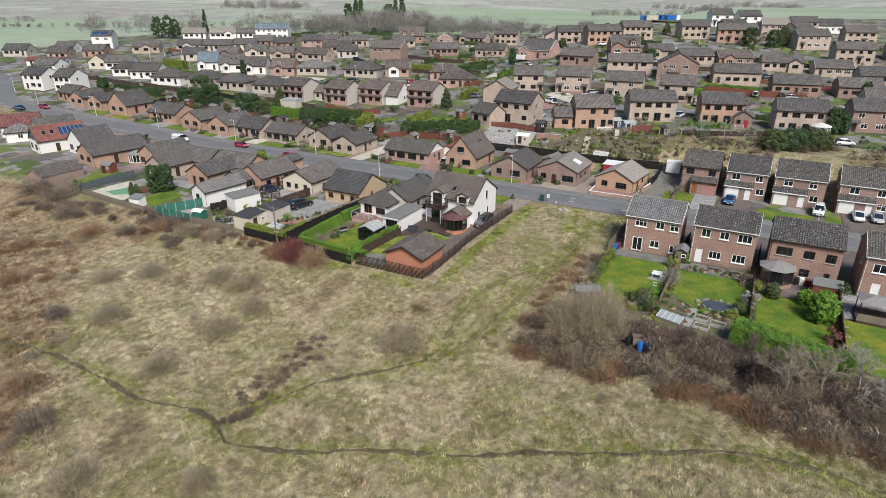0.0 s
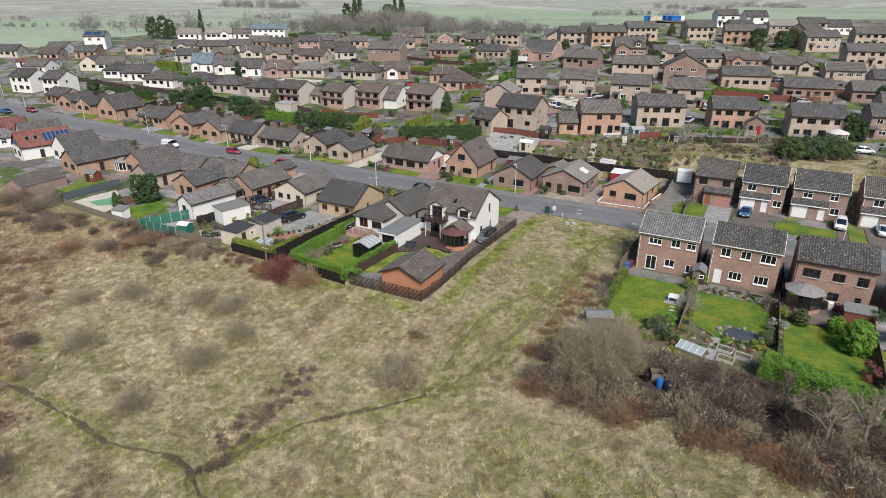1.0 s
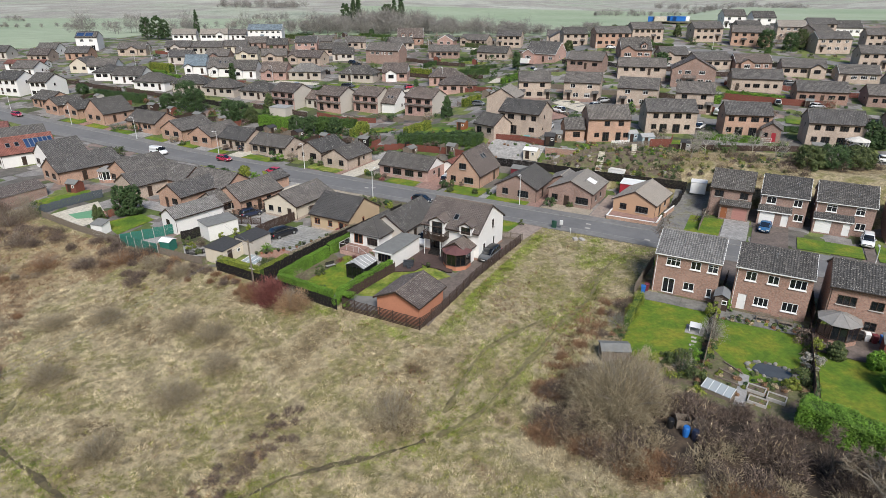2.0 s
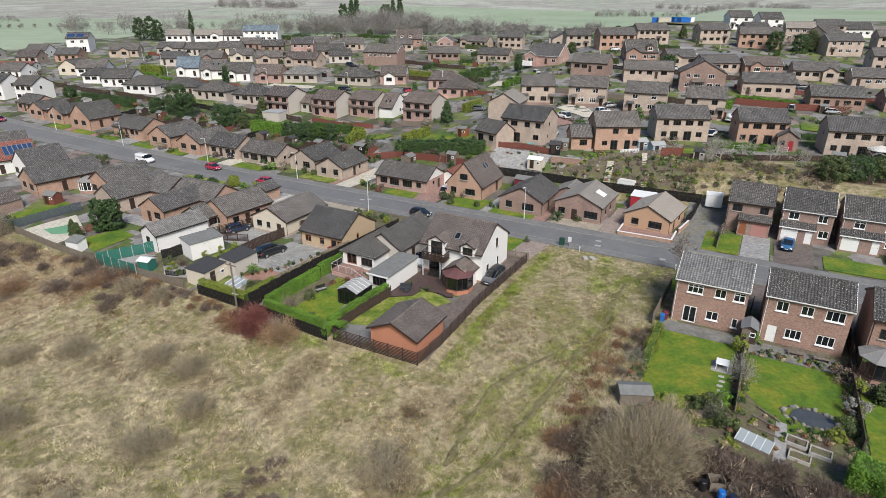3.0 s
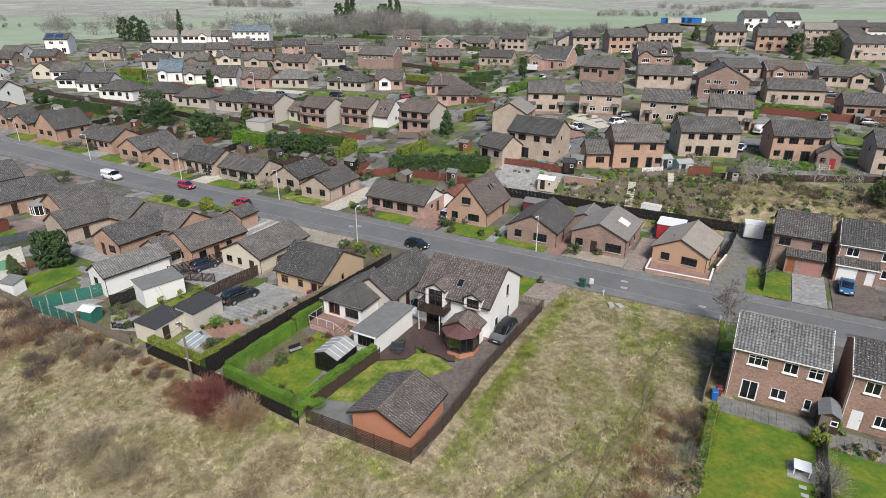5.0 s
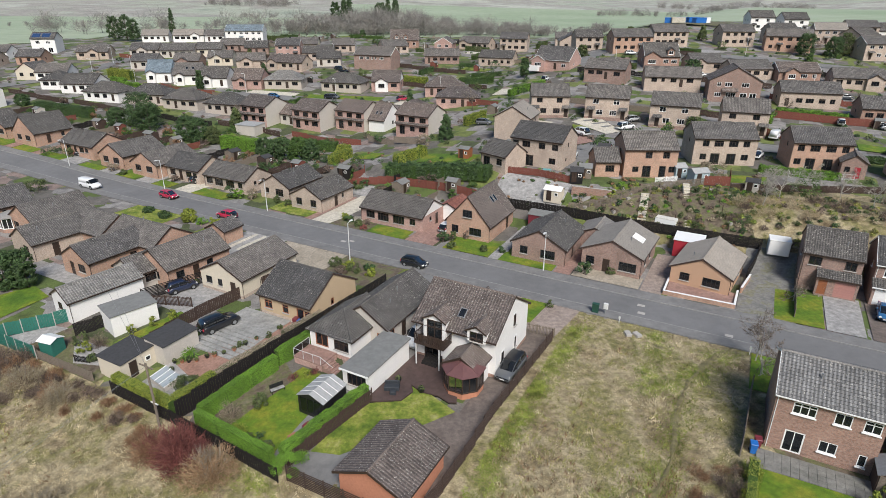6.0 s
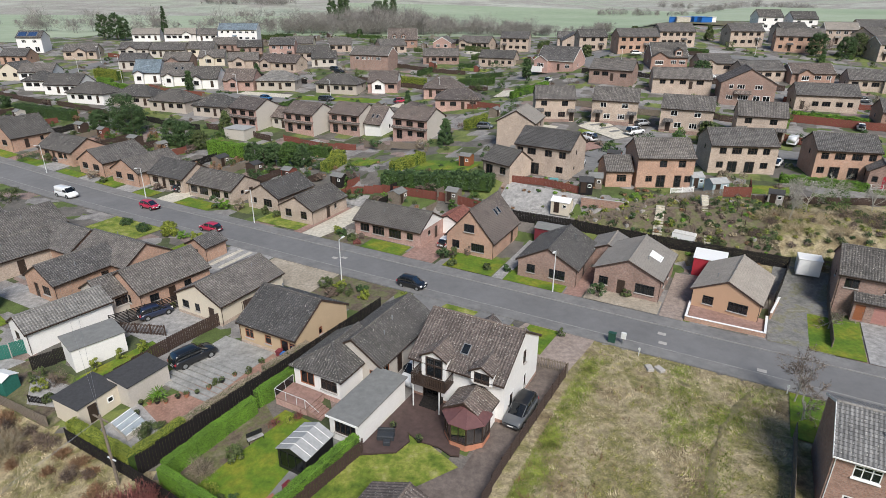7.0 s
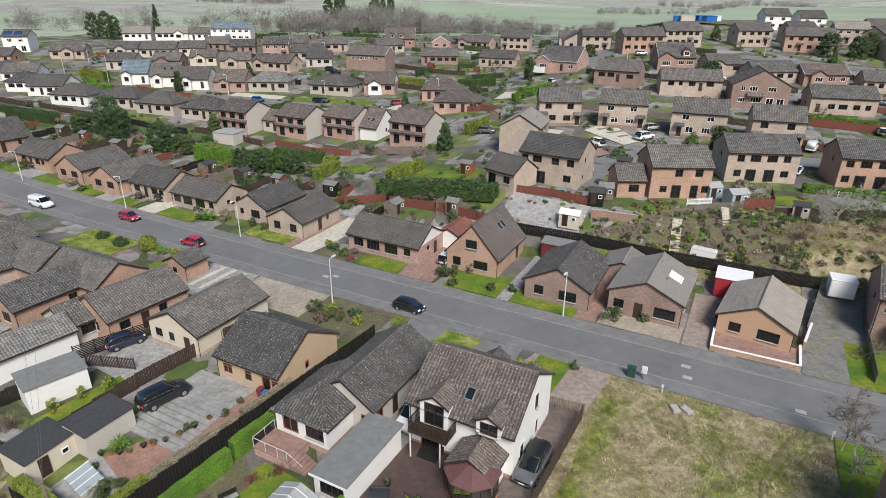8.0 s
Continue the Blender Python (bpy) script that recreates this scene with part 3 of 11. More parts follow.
def frame_mesh(w, h, col, bars, rail, far=False):
    def build():
        s = Shape()
        t = 0.075 if h < 1.6 else 0.115
        for x0, x1, z0, z1 in ((-w / 2, w / 2, 0, t), (-w / 2, w / 2, h - t, h), (-w / 2, -w / 2 + t, t, h - t), (w / 2 - t, w / 2, t, h - t)):
            s.box(x0, x1, -0.06, 0.03, z0, z1)
        for i in range(1, bars):
            x = -w / 2 + w * i / bars
            s.box(x - 0.035, x + 0.035, -0.055, 0.03, t, h - t)
        if rail:
            s.box(-w / 2 + t, w / 2 - t, -0.05, 0.03, h * 0.68, h * 0.68 + 0.06)
        k = len(s.f)
        if far:
            s.box(-w / 2 + 0.07, w / 2 - 0.07, -0.015, 0.0, 0.07, h - 0.07)
        me = s.mesh("window_frame", MAT[col])
        if far:
            me.materials.append(MAT["glass"])
            me.polygons.foreach_set("material_index", [0] * k + [1] * (len(s.f) - k))
        return me
    return shared(("sash", round(w, 2), round(h, 2), col, bars, rail, far), build)


def pane_mesh(w, h):
    return shared(("pane", round(w, 2), round(h, 2)), lambda: Shape().box(-w / 2 + 0.07, w / 2 - 0.07, -0.015, 0.0, 0.07, h - 0.07).mesh("pane", MAT["glass"]))


def sill_mesh(w, col):
    return shared(("sill", round(w, 2), col), lambda: Shape().bevel_box(-w / 2 - 0.08, w / 2 + 0.08, -0.2, 0.0, -0.09, 0.0, 0.02).mesh("sill", MAT[col]))


def curtain_mesh(w, h, kind):
    def build():
        s = Shape()
        if kind == 0:
            s.box(-w / 2 + 0.05, w / 2 - 0.05, 0.12, 0.15, h * 0.45, h - 0.03)
        else:
            for sg in (-1, 1):
                for i in range(4):
                    x = sg * (w / 2 - 0.06 - i * w * 0.06)
                    s.box(x - w * 0.03, x + w * 0.03, 0.12 + 0.02 * (i % 2), 0.15 + 0.02 * (i % 2), 0.03, h - 0.03)
        return s.mesh("curtain", MAT["curtain"])
    return shared(("curtain", round(w, 2), round(h, 2), kind), build)


def leaf_mesh(w, h, col, style):
    """A door leaf in its sash."""
    def build():
        s = Shape()
        if style == "garage":
            k = max(4, int(h / 0.35))
            steps_z = [(z, y) for i in range(k) for z, y in ((h * i / k, -0.05), (h * (i + 1) / k - 0.035, -0.05), (h * (i + 1) / k - 0.025, -0.03), (h * (i + 1) / k - 0.005, -0.03))]
            s.loft([[(-w / 2, y, z), (w / 2, y, z), (w / 2, 0.0, z), (-w / 2, 0.0, z)] for z, y in steps_z])
        else:
            s.box(-w / 2, w / 2, -0.03, 0.02, 0, h)
            for z0, z1 in ((0.15, 0.85), (1.05, h - 0.2)):
                for x0, x1 in ((-w / 2 + 0.13, -0.05), (0.05, w / 2 - 0.13)):
                    s.box(x0, x1, -0.045, -0.02, z0, z1)
        return s.mesh("door_leaf", MAT[col])
    return shared(("leaf", round(w, 2), round(h, 2), col, style), build)


FACES = {"S": 0, "E": 90, "N": 180, "W": 270}


def opening(parent, kind, m, w, h, sash, rnd, door="brown", near=True, far=False):
    """A window, glazed door, door or garage door in the wall's opening; m places the middle of its foot, y pointing inwards."""
    if kind in "wpv":
        bars = max(1, round(w / (0.62 if kind != "p" else 0.9)))
        win = part("window" if kind != "p" else "glazed_door", frame_mesh(w, h, sash, bars, kind == "w" and rnd.random() < 0.35, far), None, parent, m=m)
        if not far:
            part("pane", pane_mesh(w, h), None, win)
        if kind != "p" and near:
            part("sill", sill_mesh(w, "white" if sash == "white" else "concrete"), None, win)
        if kind == "w" and not far and rnd.random() < (0.6 if near else 0.3):
            part("curtain", curtain_mesh(w, h, 0), None, win)
    elif kind == "d":
        win = part("door", leaf_mesh(w, h, door, "door"), None, parent, m=m)
        if not far:
            part("handle", shared("handle", lambda: Shape().rod((0.33, -0.1, 1.0), (0.33, -0.1, 1.2), 0.02).mesh("handle", MAT["grey"])), None, win)
    else:
        part("garage_door", leaf_mesh(w, h, door, "garage"), None, parent, m=m)


def read_openings(spec):
    """'S:w1.2x1.1@-2,0.9' is a window 1.2 by 1.1 m on the south wall, its middle 2 m left of the wall's, its foot 0.9 m up."""
    out = []
    for tok in spec.split():
        face, rest = tok.split(":")
        size, place = rest[1:].split("@")
        w, h = size.split("x")
        c, z = place.split(",")
        out.append((face, rest[0], float(c), float(z), float(w), float(h)))
    return out


def panel(s, m, width, height, holes, depth=0.1, foot=-0.9):
    """A wall face with its openings cut through; x along the wall, y inwards, z up. Returns nothing."""
    xs = sorted({-width / 2, width / 2, *[v for c, z, w, h in holes for v in (c - w / 2, c + w / 2)]})
    zs = sorted({foot, height, *[v for c, z, w, h in holes for v in (z, z + h)]})
    for x0, x1 in zip(xs, xs[1:]):
        for z0, z1 in zip(zs, zs[1:]):
            mx, mz = (x0 + x1) / 2, (z0 + z1) / 2
            if any(abs(mx - c) < w / 2 and z < mz < z + h for c, z, w, h in holes):
                continue
            s.face([m @ Vector(p) for p in ((x0, 0, z0), (x1, 0, z0), (x1, 0, z1), (x0, 0, z1))], [(x0, z0), (x1, z0), (x1, z1), (x0, z1)])
    for c, z, w, h in holes:
        a, b = c - w / 2, c + w / 2
        for p, q in (((a, z), (b, z)), ((b, z), (b, z + h)), ((b, z + h), (a, z + h)), ((a, z + h), (a, z))):
            s.face([m @ Vector(v) for v in ((p[0], 0, p[1]), (q[0], 0, q[1]), (q[0], depth, q[1]), (p[0], depth, p[1]))])


def courses(s, p0, p1, q1, q0, gauge=0.33, lip=0.035, thick=0.12):
    """A tiled roof plane from the eave p0-p1 up to the top q0-q1, laid in overlapping courses, with its underside."""
    p0, p1, q0, q1 = map(Vector, (p0, p1, q0, q1))
    nn = (p1 - p0).cross(((q0 + q1) / 2) - ((p0 + p1) / 2)).normalized()
    e = (p1 - p0).normalized()
    rise = ((q0 + q1) / 2 - (p0 + p1) / 2).length
    k = max(2, round(rise / gauge))
    for i in range(k):
        a, b = p0.lerp(q0, i / k), p1.lerp(q1, i / k)
        c, d = p1.lerp(q1, (i + 1) / k), p0.lerp(q0, (i + 1) / k)
        up = nn * lip
        vs = [a + up, b + up, c, d] if (c - d).length > 0.01 else [a + up, b + up, c]
        s.face(vs, [((v - p0).dot(e), i * 0.33 + (0.33 if j > 1 else 0)) for j, v in enumerate(vs)])
        s.face([a, b, b + up, a + up], [(0, 0), (0.01, 0), (0.01, 0.01), (0, 0.01)])
    dn = -nn * thick
    lo = [p0 + dn, p1 + dn, q1 + dn, q0 + dn]
    s.face(lo[::-1] if (q0 - q1).length > 0.01 else lo[2::-1])
    for a, b, c, d in ((p0, p1, lo[1], lo[0]), (p1, q1, lo[2], lo[1]), (q0, p0, lo[0], lo[3])):
        s.face([b, a, d, c])


def cap(s, a, b, r=0.13):
    """Ridge or hip tiles laid end to end along a line."""
    a, b = Vector(a), Vector(b)
    d = (b - a)
    ln = d.length
    d.normalize()
    side = d.cross(Vector((0, 0, 1))).normalized()
    up = side.cross(d)
    k = max(1, round(ln / 0.45))
    prof = [(-r, -0.03), (-r * 0.7, r * 0.55), (0, r * 0.8), (r * 0.7, r * 0.55), (r, -0.03)]
    rings = []
    for i in range(k):
        for p, g in ((a + d * ln * i / k, 1.08), (a + d * ln * (i + 1) / k, 0.94)):
            rings.append([p + side * x * g + up * z * g for x, z in prof])
    s.loft(rings)


def gable_roof(parent, L, W, he, hr, mat, trim, gutter="brown", hips="", name="roof", m=None):
    """A pitched roof, its ridge along x, with tiles, ridge, barge boards and gutters. hips: the ends ('W', 'E') that are hipped."""
    h, l = W / 2, L / 2
    hw = h * 0.95
    r0, r1 = (-l + (hw if "W" in hips else 0)), (l - (hw if "E" in hips else 0))
    if r0 > r1:
        r0 = r1 = (r0 + r1) / 2
    s = Shape()
    courses(s, (-l, -h, he), (l, -h, he), (r1, 0, hr), (r0, 0, hr))
    courses(s, (l, h, he), (-l, h, he), (r0, 0, hr), (r1, 0, hr))
    if "W" in hips:
        courses(s, (-l, h, he), (-l, -h, he), (r0, 0, hr), (r0, 0, hr))
    if "E" in hips:
        courses(s, (l, -h, he), (l, h, he), (r1, 0, hr), (r1, 0, hr))
    roof = part(name, s, mat, parent, m=m)
    s = Shape()
    if r1 - r0 > 0.1:
        cap(s, (r0, 0, hr + 0.03), (r1, 0, hr + 0.03))
    for end, x, r in (("W", -l, r0), ("E", l, r1)):
        if end in hips:
            for sg in (-1, 1):
                cap(s, (x, sg * h, he + 0.03), (r, 0, hr + 0.03), 0.11)
    part("ridge_cap", s, mat, roof)
    for end, x in (("W", -l), ("E", l)):
        if end not in hips:
            s = Shape()
            for sg in (-1, 1):
                s.loft([[(x - 0.03, sg * h, he - 0.2), (x + 0.03, sg * h, he - 0.2), (x + 0.03, sg * h, he + 0.02), (x - 0.03, sg * h, he + 0.02)],
                        [(x - 0.03, 0, hr - 0.2), (x + 0.03, 0, hr - 0.2), (x + 0.03, 0, hr + 0.02), (x - 0.03, 0, hr + 0.02)]])
            part("bargeboard", s, MAT[trim], roof)
    for sg in (-1, 1):
        s = Shape()
        s.box(-l, l, sg * h - 0.05, sg * h + 0.05, he - 0.13, he - 0.03)
        s.box(-l, l, sg * (h - 0.08) - 0.015, sg * (h - 0.08) + 0.015, he - 0.22, he - 0.05)
        part("gutter", s, MAT[gutter], roof)
    return roof


HOMES = []


def is_free(u, n, a, b):
    """Whether a plot a by b round a place keeps clear of every house."""
    return all(abs(u - x) > a / 2 + p or abs(n - y) > b / 2 + q for x, y, p, q in HOMES)


def house(name, u, n, rot, L, W, he, hr, wall, roof, spec, label, sash="brown", trim="brown", gutter="brown", hips="", door="brown", base=None, gable=None,
          category="house", group="houses of the estate", dz=0.0, over=0.35, gable_windows="", vents=1):
    """A house: L along its ridge and W across, over the roof; eaves at he and ridge at hr. base: a plinth of another wall material; gable: the gable triangles'."""
    rnd = random.Random(int(abs(u * 7 + n * 13) * 10))
    cr, sr = abs(math.cos(radians(rot))), abs(math.sin(radians(rot)))
    HOMES.append((u, n, (L * cr + W * sr) / 2, (W * cr + L * sr) / 2))
    ob = thing(name, at(u, n, dz, rot), label, category, group)
    slope = (hr - he) / (W / 2)
    ov_w = 0.0 if "W" in hips else 0.12
    xw0 = -L / 2 + (over if "W" in hips else 0.12)
    xw1 = L / 2 - (over if "E" in hips else 0.12)
    wy = W / 2 - over
    top = he + over * slope - 0.13
    ops = read_openings(spec)
    s, b = Shape(), Shape()
    dims = {"S": ((xw0 + xw1) / 2, -wy, xw1 - xw0), "N": ((xw0 + xw1) / 2, wy, xw1 - xw0), "W": (xw0, 0, 2 * wy), "E": (xw1, 0, 2 * wy)}
    for f, (cx, cy, width) in dims.items():
        m = pose(cx, cy, 0, 0, 0, FACES[f])
        holes = [(c, z, w, h) for ff, k, c, z, w, h in ops if ff == f]
        panel(s, m, width, top, holes)
        for ff, k, c, z, w, h in ops:
            if ff == f:
                opening(ob, k, m @ pose(c, 0.07, z), w, h, sash, rnd, door, n < 145, n > 172)
        if base:
            for x0, x1 in base_runs(width, [(c, w) for c, z, w, h in holes if z < 0.4]):
                b.box(x0 - (0.012 if x0 <= -width / 2 + 1e-6 else 0), x1 + (0.012 if x1 >= width / 2 - 1e-6 else 0), -0.012, 0.05, -0.9, 0.42, m)
    wmesh = part("wall", s, MAT[wall], ob)
    for ff, k, c, z, w, h in ops if he > 4 and n > 140 else ():
        if ff == "S" and k == "d":
            part("porch_canopy", Shape().loft([[(c - 1.0, -wy - 1.1, 2.2), (c + 1.0, -wy - 1.1, 2.2), (c + 1.0, -wy - 1.1, 2.32), (c - 1.0, -wy - 1.1, 2.32)], [(c - 1.0, -wy, 2.65), (c + 1.0, -wy, 2.65), (c + 1.0, -wy, 2.85), (c - 1.0, -wy, 2.85)]]), MAT[roof], ob)
    if base:
        part("plinth", b, MAT[base], ob)
    for end, x in (("W", xw0), ("E", xw1)):
        if end not in hips:
            g = Shape()
            q = [(x, wy, top), (x, -wy, top), (x, 0, top + wy * slope)]
            g.face(q if end == "W" else [q[1], q[0], q[2]])
            part("gable", g, MAT[gable or wall], ob)
    for f, k, c, z, w, h in read_openings(gable_windows):
        cx, cy, width = dims[f]
        opening(ob, k, pose(cx, cy, 0, 0, 0, FACES[f]) @ pose(c, -0.035, z), w, h, sash, rnd, door)
    rf = gable_roof(ob, L, W, he, hr, MAT[roof], trim, gutter, hips)
    for i in range(vents if n < 172 else 0):
        x = (rnd.random() - 0.5) * L * 0.6
        y = -W * (0.12 + 0.16 * rnd.random()) * (1 if rnd.random() < 0.7 else -1)
        z = hr - abs(y) * slope
        part("vent", shared("vent", lambda: Shape().rod((0, 0, -0.1), (0, 0, 0.4), 0.055).rod((0, 0, 0.4), (0, 0, 0.5), 0.09).mesh("vent", MAT["lead"])), None, rf, m=pose(x, y, z))
    for sx, sy in ((xw0 + 0.15, -wy - 0.05), (xw1 - 0.15, wy + 0.05)) if n < 145 else ():
        part("downpipe", Shape().rod((sx, sy, -0.2), (sx, sy, he - 0.1), 0.035), MAT[gutter], ob)
    return ob


def dormer(ob, W, he, hr, x, w, z0, z1, wall, roof, sash, spec_w, spec_h, kind="w", over=0.35, trim="brown", pitch=0.36):
    """A gabled dormer on the front slope, its face flush with the wall."""
    rnd = random.Random(5)
    slope = (hr - he) / (W / 2)
    y0 = -W / 2 + over - 0.03
    top = z1 + w * pitch
    s = Shape()
    yb = -(hr - z1) / slope
    zb = min(z0 - 0.02, he + over * slope - 0.3)
    panel(s, pose(x, y0, 0), w, z1, [(0, z0, spec_w, spec_h)], foot=zb)
    s.face([(x - w / 2, y0, z1), (x + w / 2, y0, z1), (x, y0, top)])
    for sg in (-1, 1):
        q = [(x + sg * w / 2, y0, zb), (x + sg * w / 2, y0, z1), (x + sg * w / 2, yb, z1)]
        s.face(q if sg < 0 else q[::-1])
    part("dormer_wall", s, MAT[wall], ob)
    opening(ob, kind, pose(x, y0 + 0.07, z0), spec_w, spec_h, sash, rnd)
    yt = -(hr - top) / slope
    r = Shape()
    o, d = 0.16, 0.22
    ze = z1 - o * 0.72
    ye = -(hr - ze) / slope
    courses(r, (x - w / 2 - o, ye, ze), (x - w / 2 - o, y0 - d, ze), (x, y0 - d, top), (x, yt, top), thick=0.08)
    courses(r, (x + w / 2 + o, y0 - d, ze), (x + w / 2 + o, ye, ze), (x, yt, top), (x, y0 - d, top), thick=0.08)
    dr = part("dormer_roof", r, MAT[roof], ob)
    c = Shape()
    cap(c, (x, y0 - d, top + 0.03), (x, yt, top + 0.03), 0.1)
    part("ridge_cap", c, MAT[roof], dr)
    b = Shape()
    for sg in (-1, 1):
        b.loft([[(x + sg * (w / 2 + o), y0 - d - 0.02, ze - 0.16), (x + sg * (w / 2 + o), y0 - d + 0.02, ze - 0.16), (x + sg * (w / 2 + o), y0 - d + 0.02, ze + 0.02), (x + sg * (w / 2 + o), y0 - d - 0.02, ze + 0.02)],
                [(x, y0 - d - 0.02, top - 0.16), (x, y0 - d + 0.02, top - 0.16), (x, y0 - d + 0.02, top + 0.02), (x, y0 - d - 0.02, top + 0.02)]])
    part("bargeboard", b, MAT[trim], dr)


def rooflight(ob, W, he, hr, x, y, w=0.8, h=1.1, mat="glass"):
    """A window lying in the roof's slope, at y across the house."""
    slope = math.atan((hr - he) / (W / 2))
    z = hr - abs(y) * math.tan(slope)
    m = pose(x, y, z, math.degrees(slope) if y < 0 else -math.degrees(slope))
    r = part("rooflight", Shape().box(-w / 2, w / 2, -h / 2, -h / 2 + 0.07, 0, 0.12).box(-w / 2, w / 2, h / 2 - 0.07, h / 2, 0, 0.12).box(-w / 2, -w / 2 + 0.07, -h / 2 + 0.07, h / 2 - 0.07, 0, 0.12).box(w / 2 - 0.07, w / 2, -h / 2 + 0.07, h / 2 - 0.07, 0, 0.12),
             MAT["lead"], ob, m=m)
    part("pane", Shape().box(-w / 2 + 0.06, w / 2 - 0.06, -h / 2 + 0.06, h / 2 - 0.06, 0.04, 0.09), MAT[mat], r)


def base_runs(width, gaps):
    """The stretches of a wall's foot between its doors."""
    runs, x = [], -width / 2
    for c, w in sorted(gaps):
        runs.append((x, c - w / 2))
        x = c + w / 2
    runs.append((x, width / 2))
    return [r for r in runs if r[1] - r[0] > 0.05]


# window layouts of the kinds of house
GABLE_FRONT = "W:w1.7x1.25@-1.8,0.85 W:w1.9x1.25@1.7,0.85 N:w0.8x1.0@-2,1.1 N:d0.95x2.05@1.5,0 S:w0.8x1.0@2,1.1 S:d0.95x2.05@-1.5,0"
LONG_FRONT = "S:w1.7x1.25@-4.2,0.85 S:w2.2x1.4@-1.6,0.7 S:w2.2x1.4@1.5,0.7 S:w1.1x1.1@4.2,0.95 E:d0.95x2.05@1.2,0 E:w0.7x0.7@-1,1.3 N:w1.2x1.1@-3,0.9 N:w1.2x1.1@2,0.9"
BUNGALOW = "S:w1.6x1.2@-3,0.85 S:d0.95x2.05@-0.6,0 S:w1.6x1.2@1.8,0.85 S:w1.1x1.0@3.6,1.0 E:w0.7x0.8@0.5,1.2 W:w0.7x0.8@0.5,1.2 N:w1.5x1.2@-2,0.85 N:w1.5x1.2@2,0.85"

# ---- houses behind the street ----
NORTH = "bungalows along the street"
house("bungalow", -23.6, 120.8, 83, 9.8, 8.2, 2.55, 4.6, "harl_peach", "roof_light", "W:w1.25x1.1@-1.9,0.95 W:w2.2x1.2@1.5,0.85 N:w0.8x1.0@-2,1.1 S:d0.95x2.05@-1.5,0 S:w1.0x1.0@1.5,1",
      "peach harled bungalow with a light brown tiled gable roof", "black", "fence_brown", group=NORTH)
house("bungalow", -35.7, 120.6, 88, 10.2, 9.0, 3.0, 5.0, "brick_brown", "roof_light", "W:w1.2x1.15@-2.9,0.9 W:d1.0x2.05@-0.6,0 W:w2.4x1.3@2.4,0.8 S:w0.9x1.0@1,1 S:w0.9x1.0@-2,1",
      "brown brick bungalow with a light tiled roof and big rooflight", "black", "fence_brown", group=NORTH, door="brown")
house("bungalow", -46.2, 119.6, 90, 10.5, 8.8, 2.55, 4.9, "brick_brown", "roof_dark", "W:w1.2x1.2@-2.2,0.9 W:w2.2x1.3@1.5,0.75 S:d0.95x2.05@-1,0 N:w0.8x1@1,1",
      "brown brick bungalow with a dark tiled gable roof", "black", group=NORTH)
house("house", -59.2, 122.6, 90, 10.5, 8.2, 2.55, 7.1, "brick_orange", "roof_brown", "W:w1.2x1.25@-2.2,0.8 W:w2.1x1.25@1.4,0.8 S:d0.95x2.05@2.6,0 N:w0.8x1@1,1",
      "steep-roofed orange brick chalet house with two rooflights", "black", group=NORTH, gable_windows="W:w1.6x1.2@0,3.7")
house("bungalow", -73.0, 120.0, 0, 12.6, 8.0, 2.5, 4.7, "brick_pink", "roof_dark", LONG_FRONT, "long pale brick bungalow with dark tiles and white gable", "brown", group=NORTH, gable="harl_white")
house("bungalow", -91.0, 120.6, 90, 9.8, 7.6, 2.5, 4.5, "brick_tan", "roof_dark", "W:w1.3x1.3@-1.6,0.8 W:w1.3x1.3@1.7,0.8 S:w0.6x0.8@1.6,1.2 S:d0.95x2.05@-0.4,0", "tan brick bungalow with a dark tiled gable roof", group=NORTH)
house("bungalow", -100.3, 122.6, 90, 10.0, 7.8, 2.5, 4.7, "brick_tan", "roof_dark", "W:w0.8x1.0@-1.8,1.0 W:w1.9x1.4@1.2,0.7 N:w0.8x1.0@1,1.0", "tan brick bungalow with a low dark tiled roof", group=NORTH)
house("bungalow", -112.6, 120.4, 0, 11.6, 7.8, 2.5, 4.6, "brick_tan", "roof_dark", LONG_FRONT, "tan bungalow with a dark tiled roof", group=NORTH)
house("bungalow", -124.6, 120.6, 0, 10.0, 8.2, 2.5, 4.9, "brick_tan", "roof_dark", BUNGALOW, "tan brick bungalow with a small gabled bay", group=NORTH)
house("bungalow", -134.0, 120.2, 90, 11.0, 8.6, 2.5, 4.9, "brick_orange", "roof", GABLE_FRONT, "orange brick bungalow with an uneven grey roof", group=NORTH)
house("bungalow", -145.0, 120.4, 90, 11.0, 8.6, 2.5, 4.9, "brick_orange", "roof", GABLE_FRONT, "orange brick bungalow with a grey gable roof", group=NORTH)
house("bungalow", -158.8, 120.0, 0, 12.5, 8.6, 2.5, 5.0, "brick_orange", "roof_dark", BUNGALOW, "orange brick bungalow with dark tiles", group=NORTH)
house("house", -178.0, 120.0, 90, 10.0, 9.5, 2.6, 6.5, "brick_orange", "roof_dark", GABLE_FRONT, "steep-roofed brick chalet house with two rooflights", group=NORTH)
house("bungalow", -189.5, 119.6, 90, 9.0, 7.6, 2.5, 4.6, "brick_orange", "roof_dark", GABLE_FRONT, "orange brick bungalow with dark tiles", group=NORTH)
house("bungalow", -199.0, 119.6, 90, 9.0, 7.6, 2.5, 4.6, "brick_orange", "roof_dark", GABLE_FRONT, "orange brick bungalow with dark tiles", group=NORTH)
house("bungalow", -209.0, 121.6, 0, 10.0, 8.0, 2.5, 4.7, "brick_orange", "roof_dark", BUNGALOW, "orange brick bungalow with dark tiles", group=NORTH)

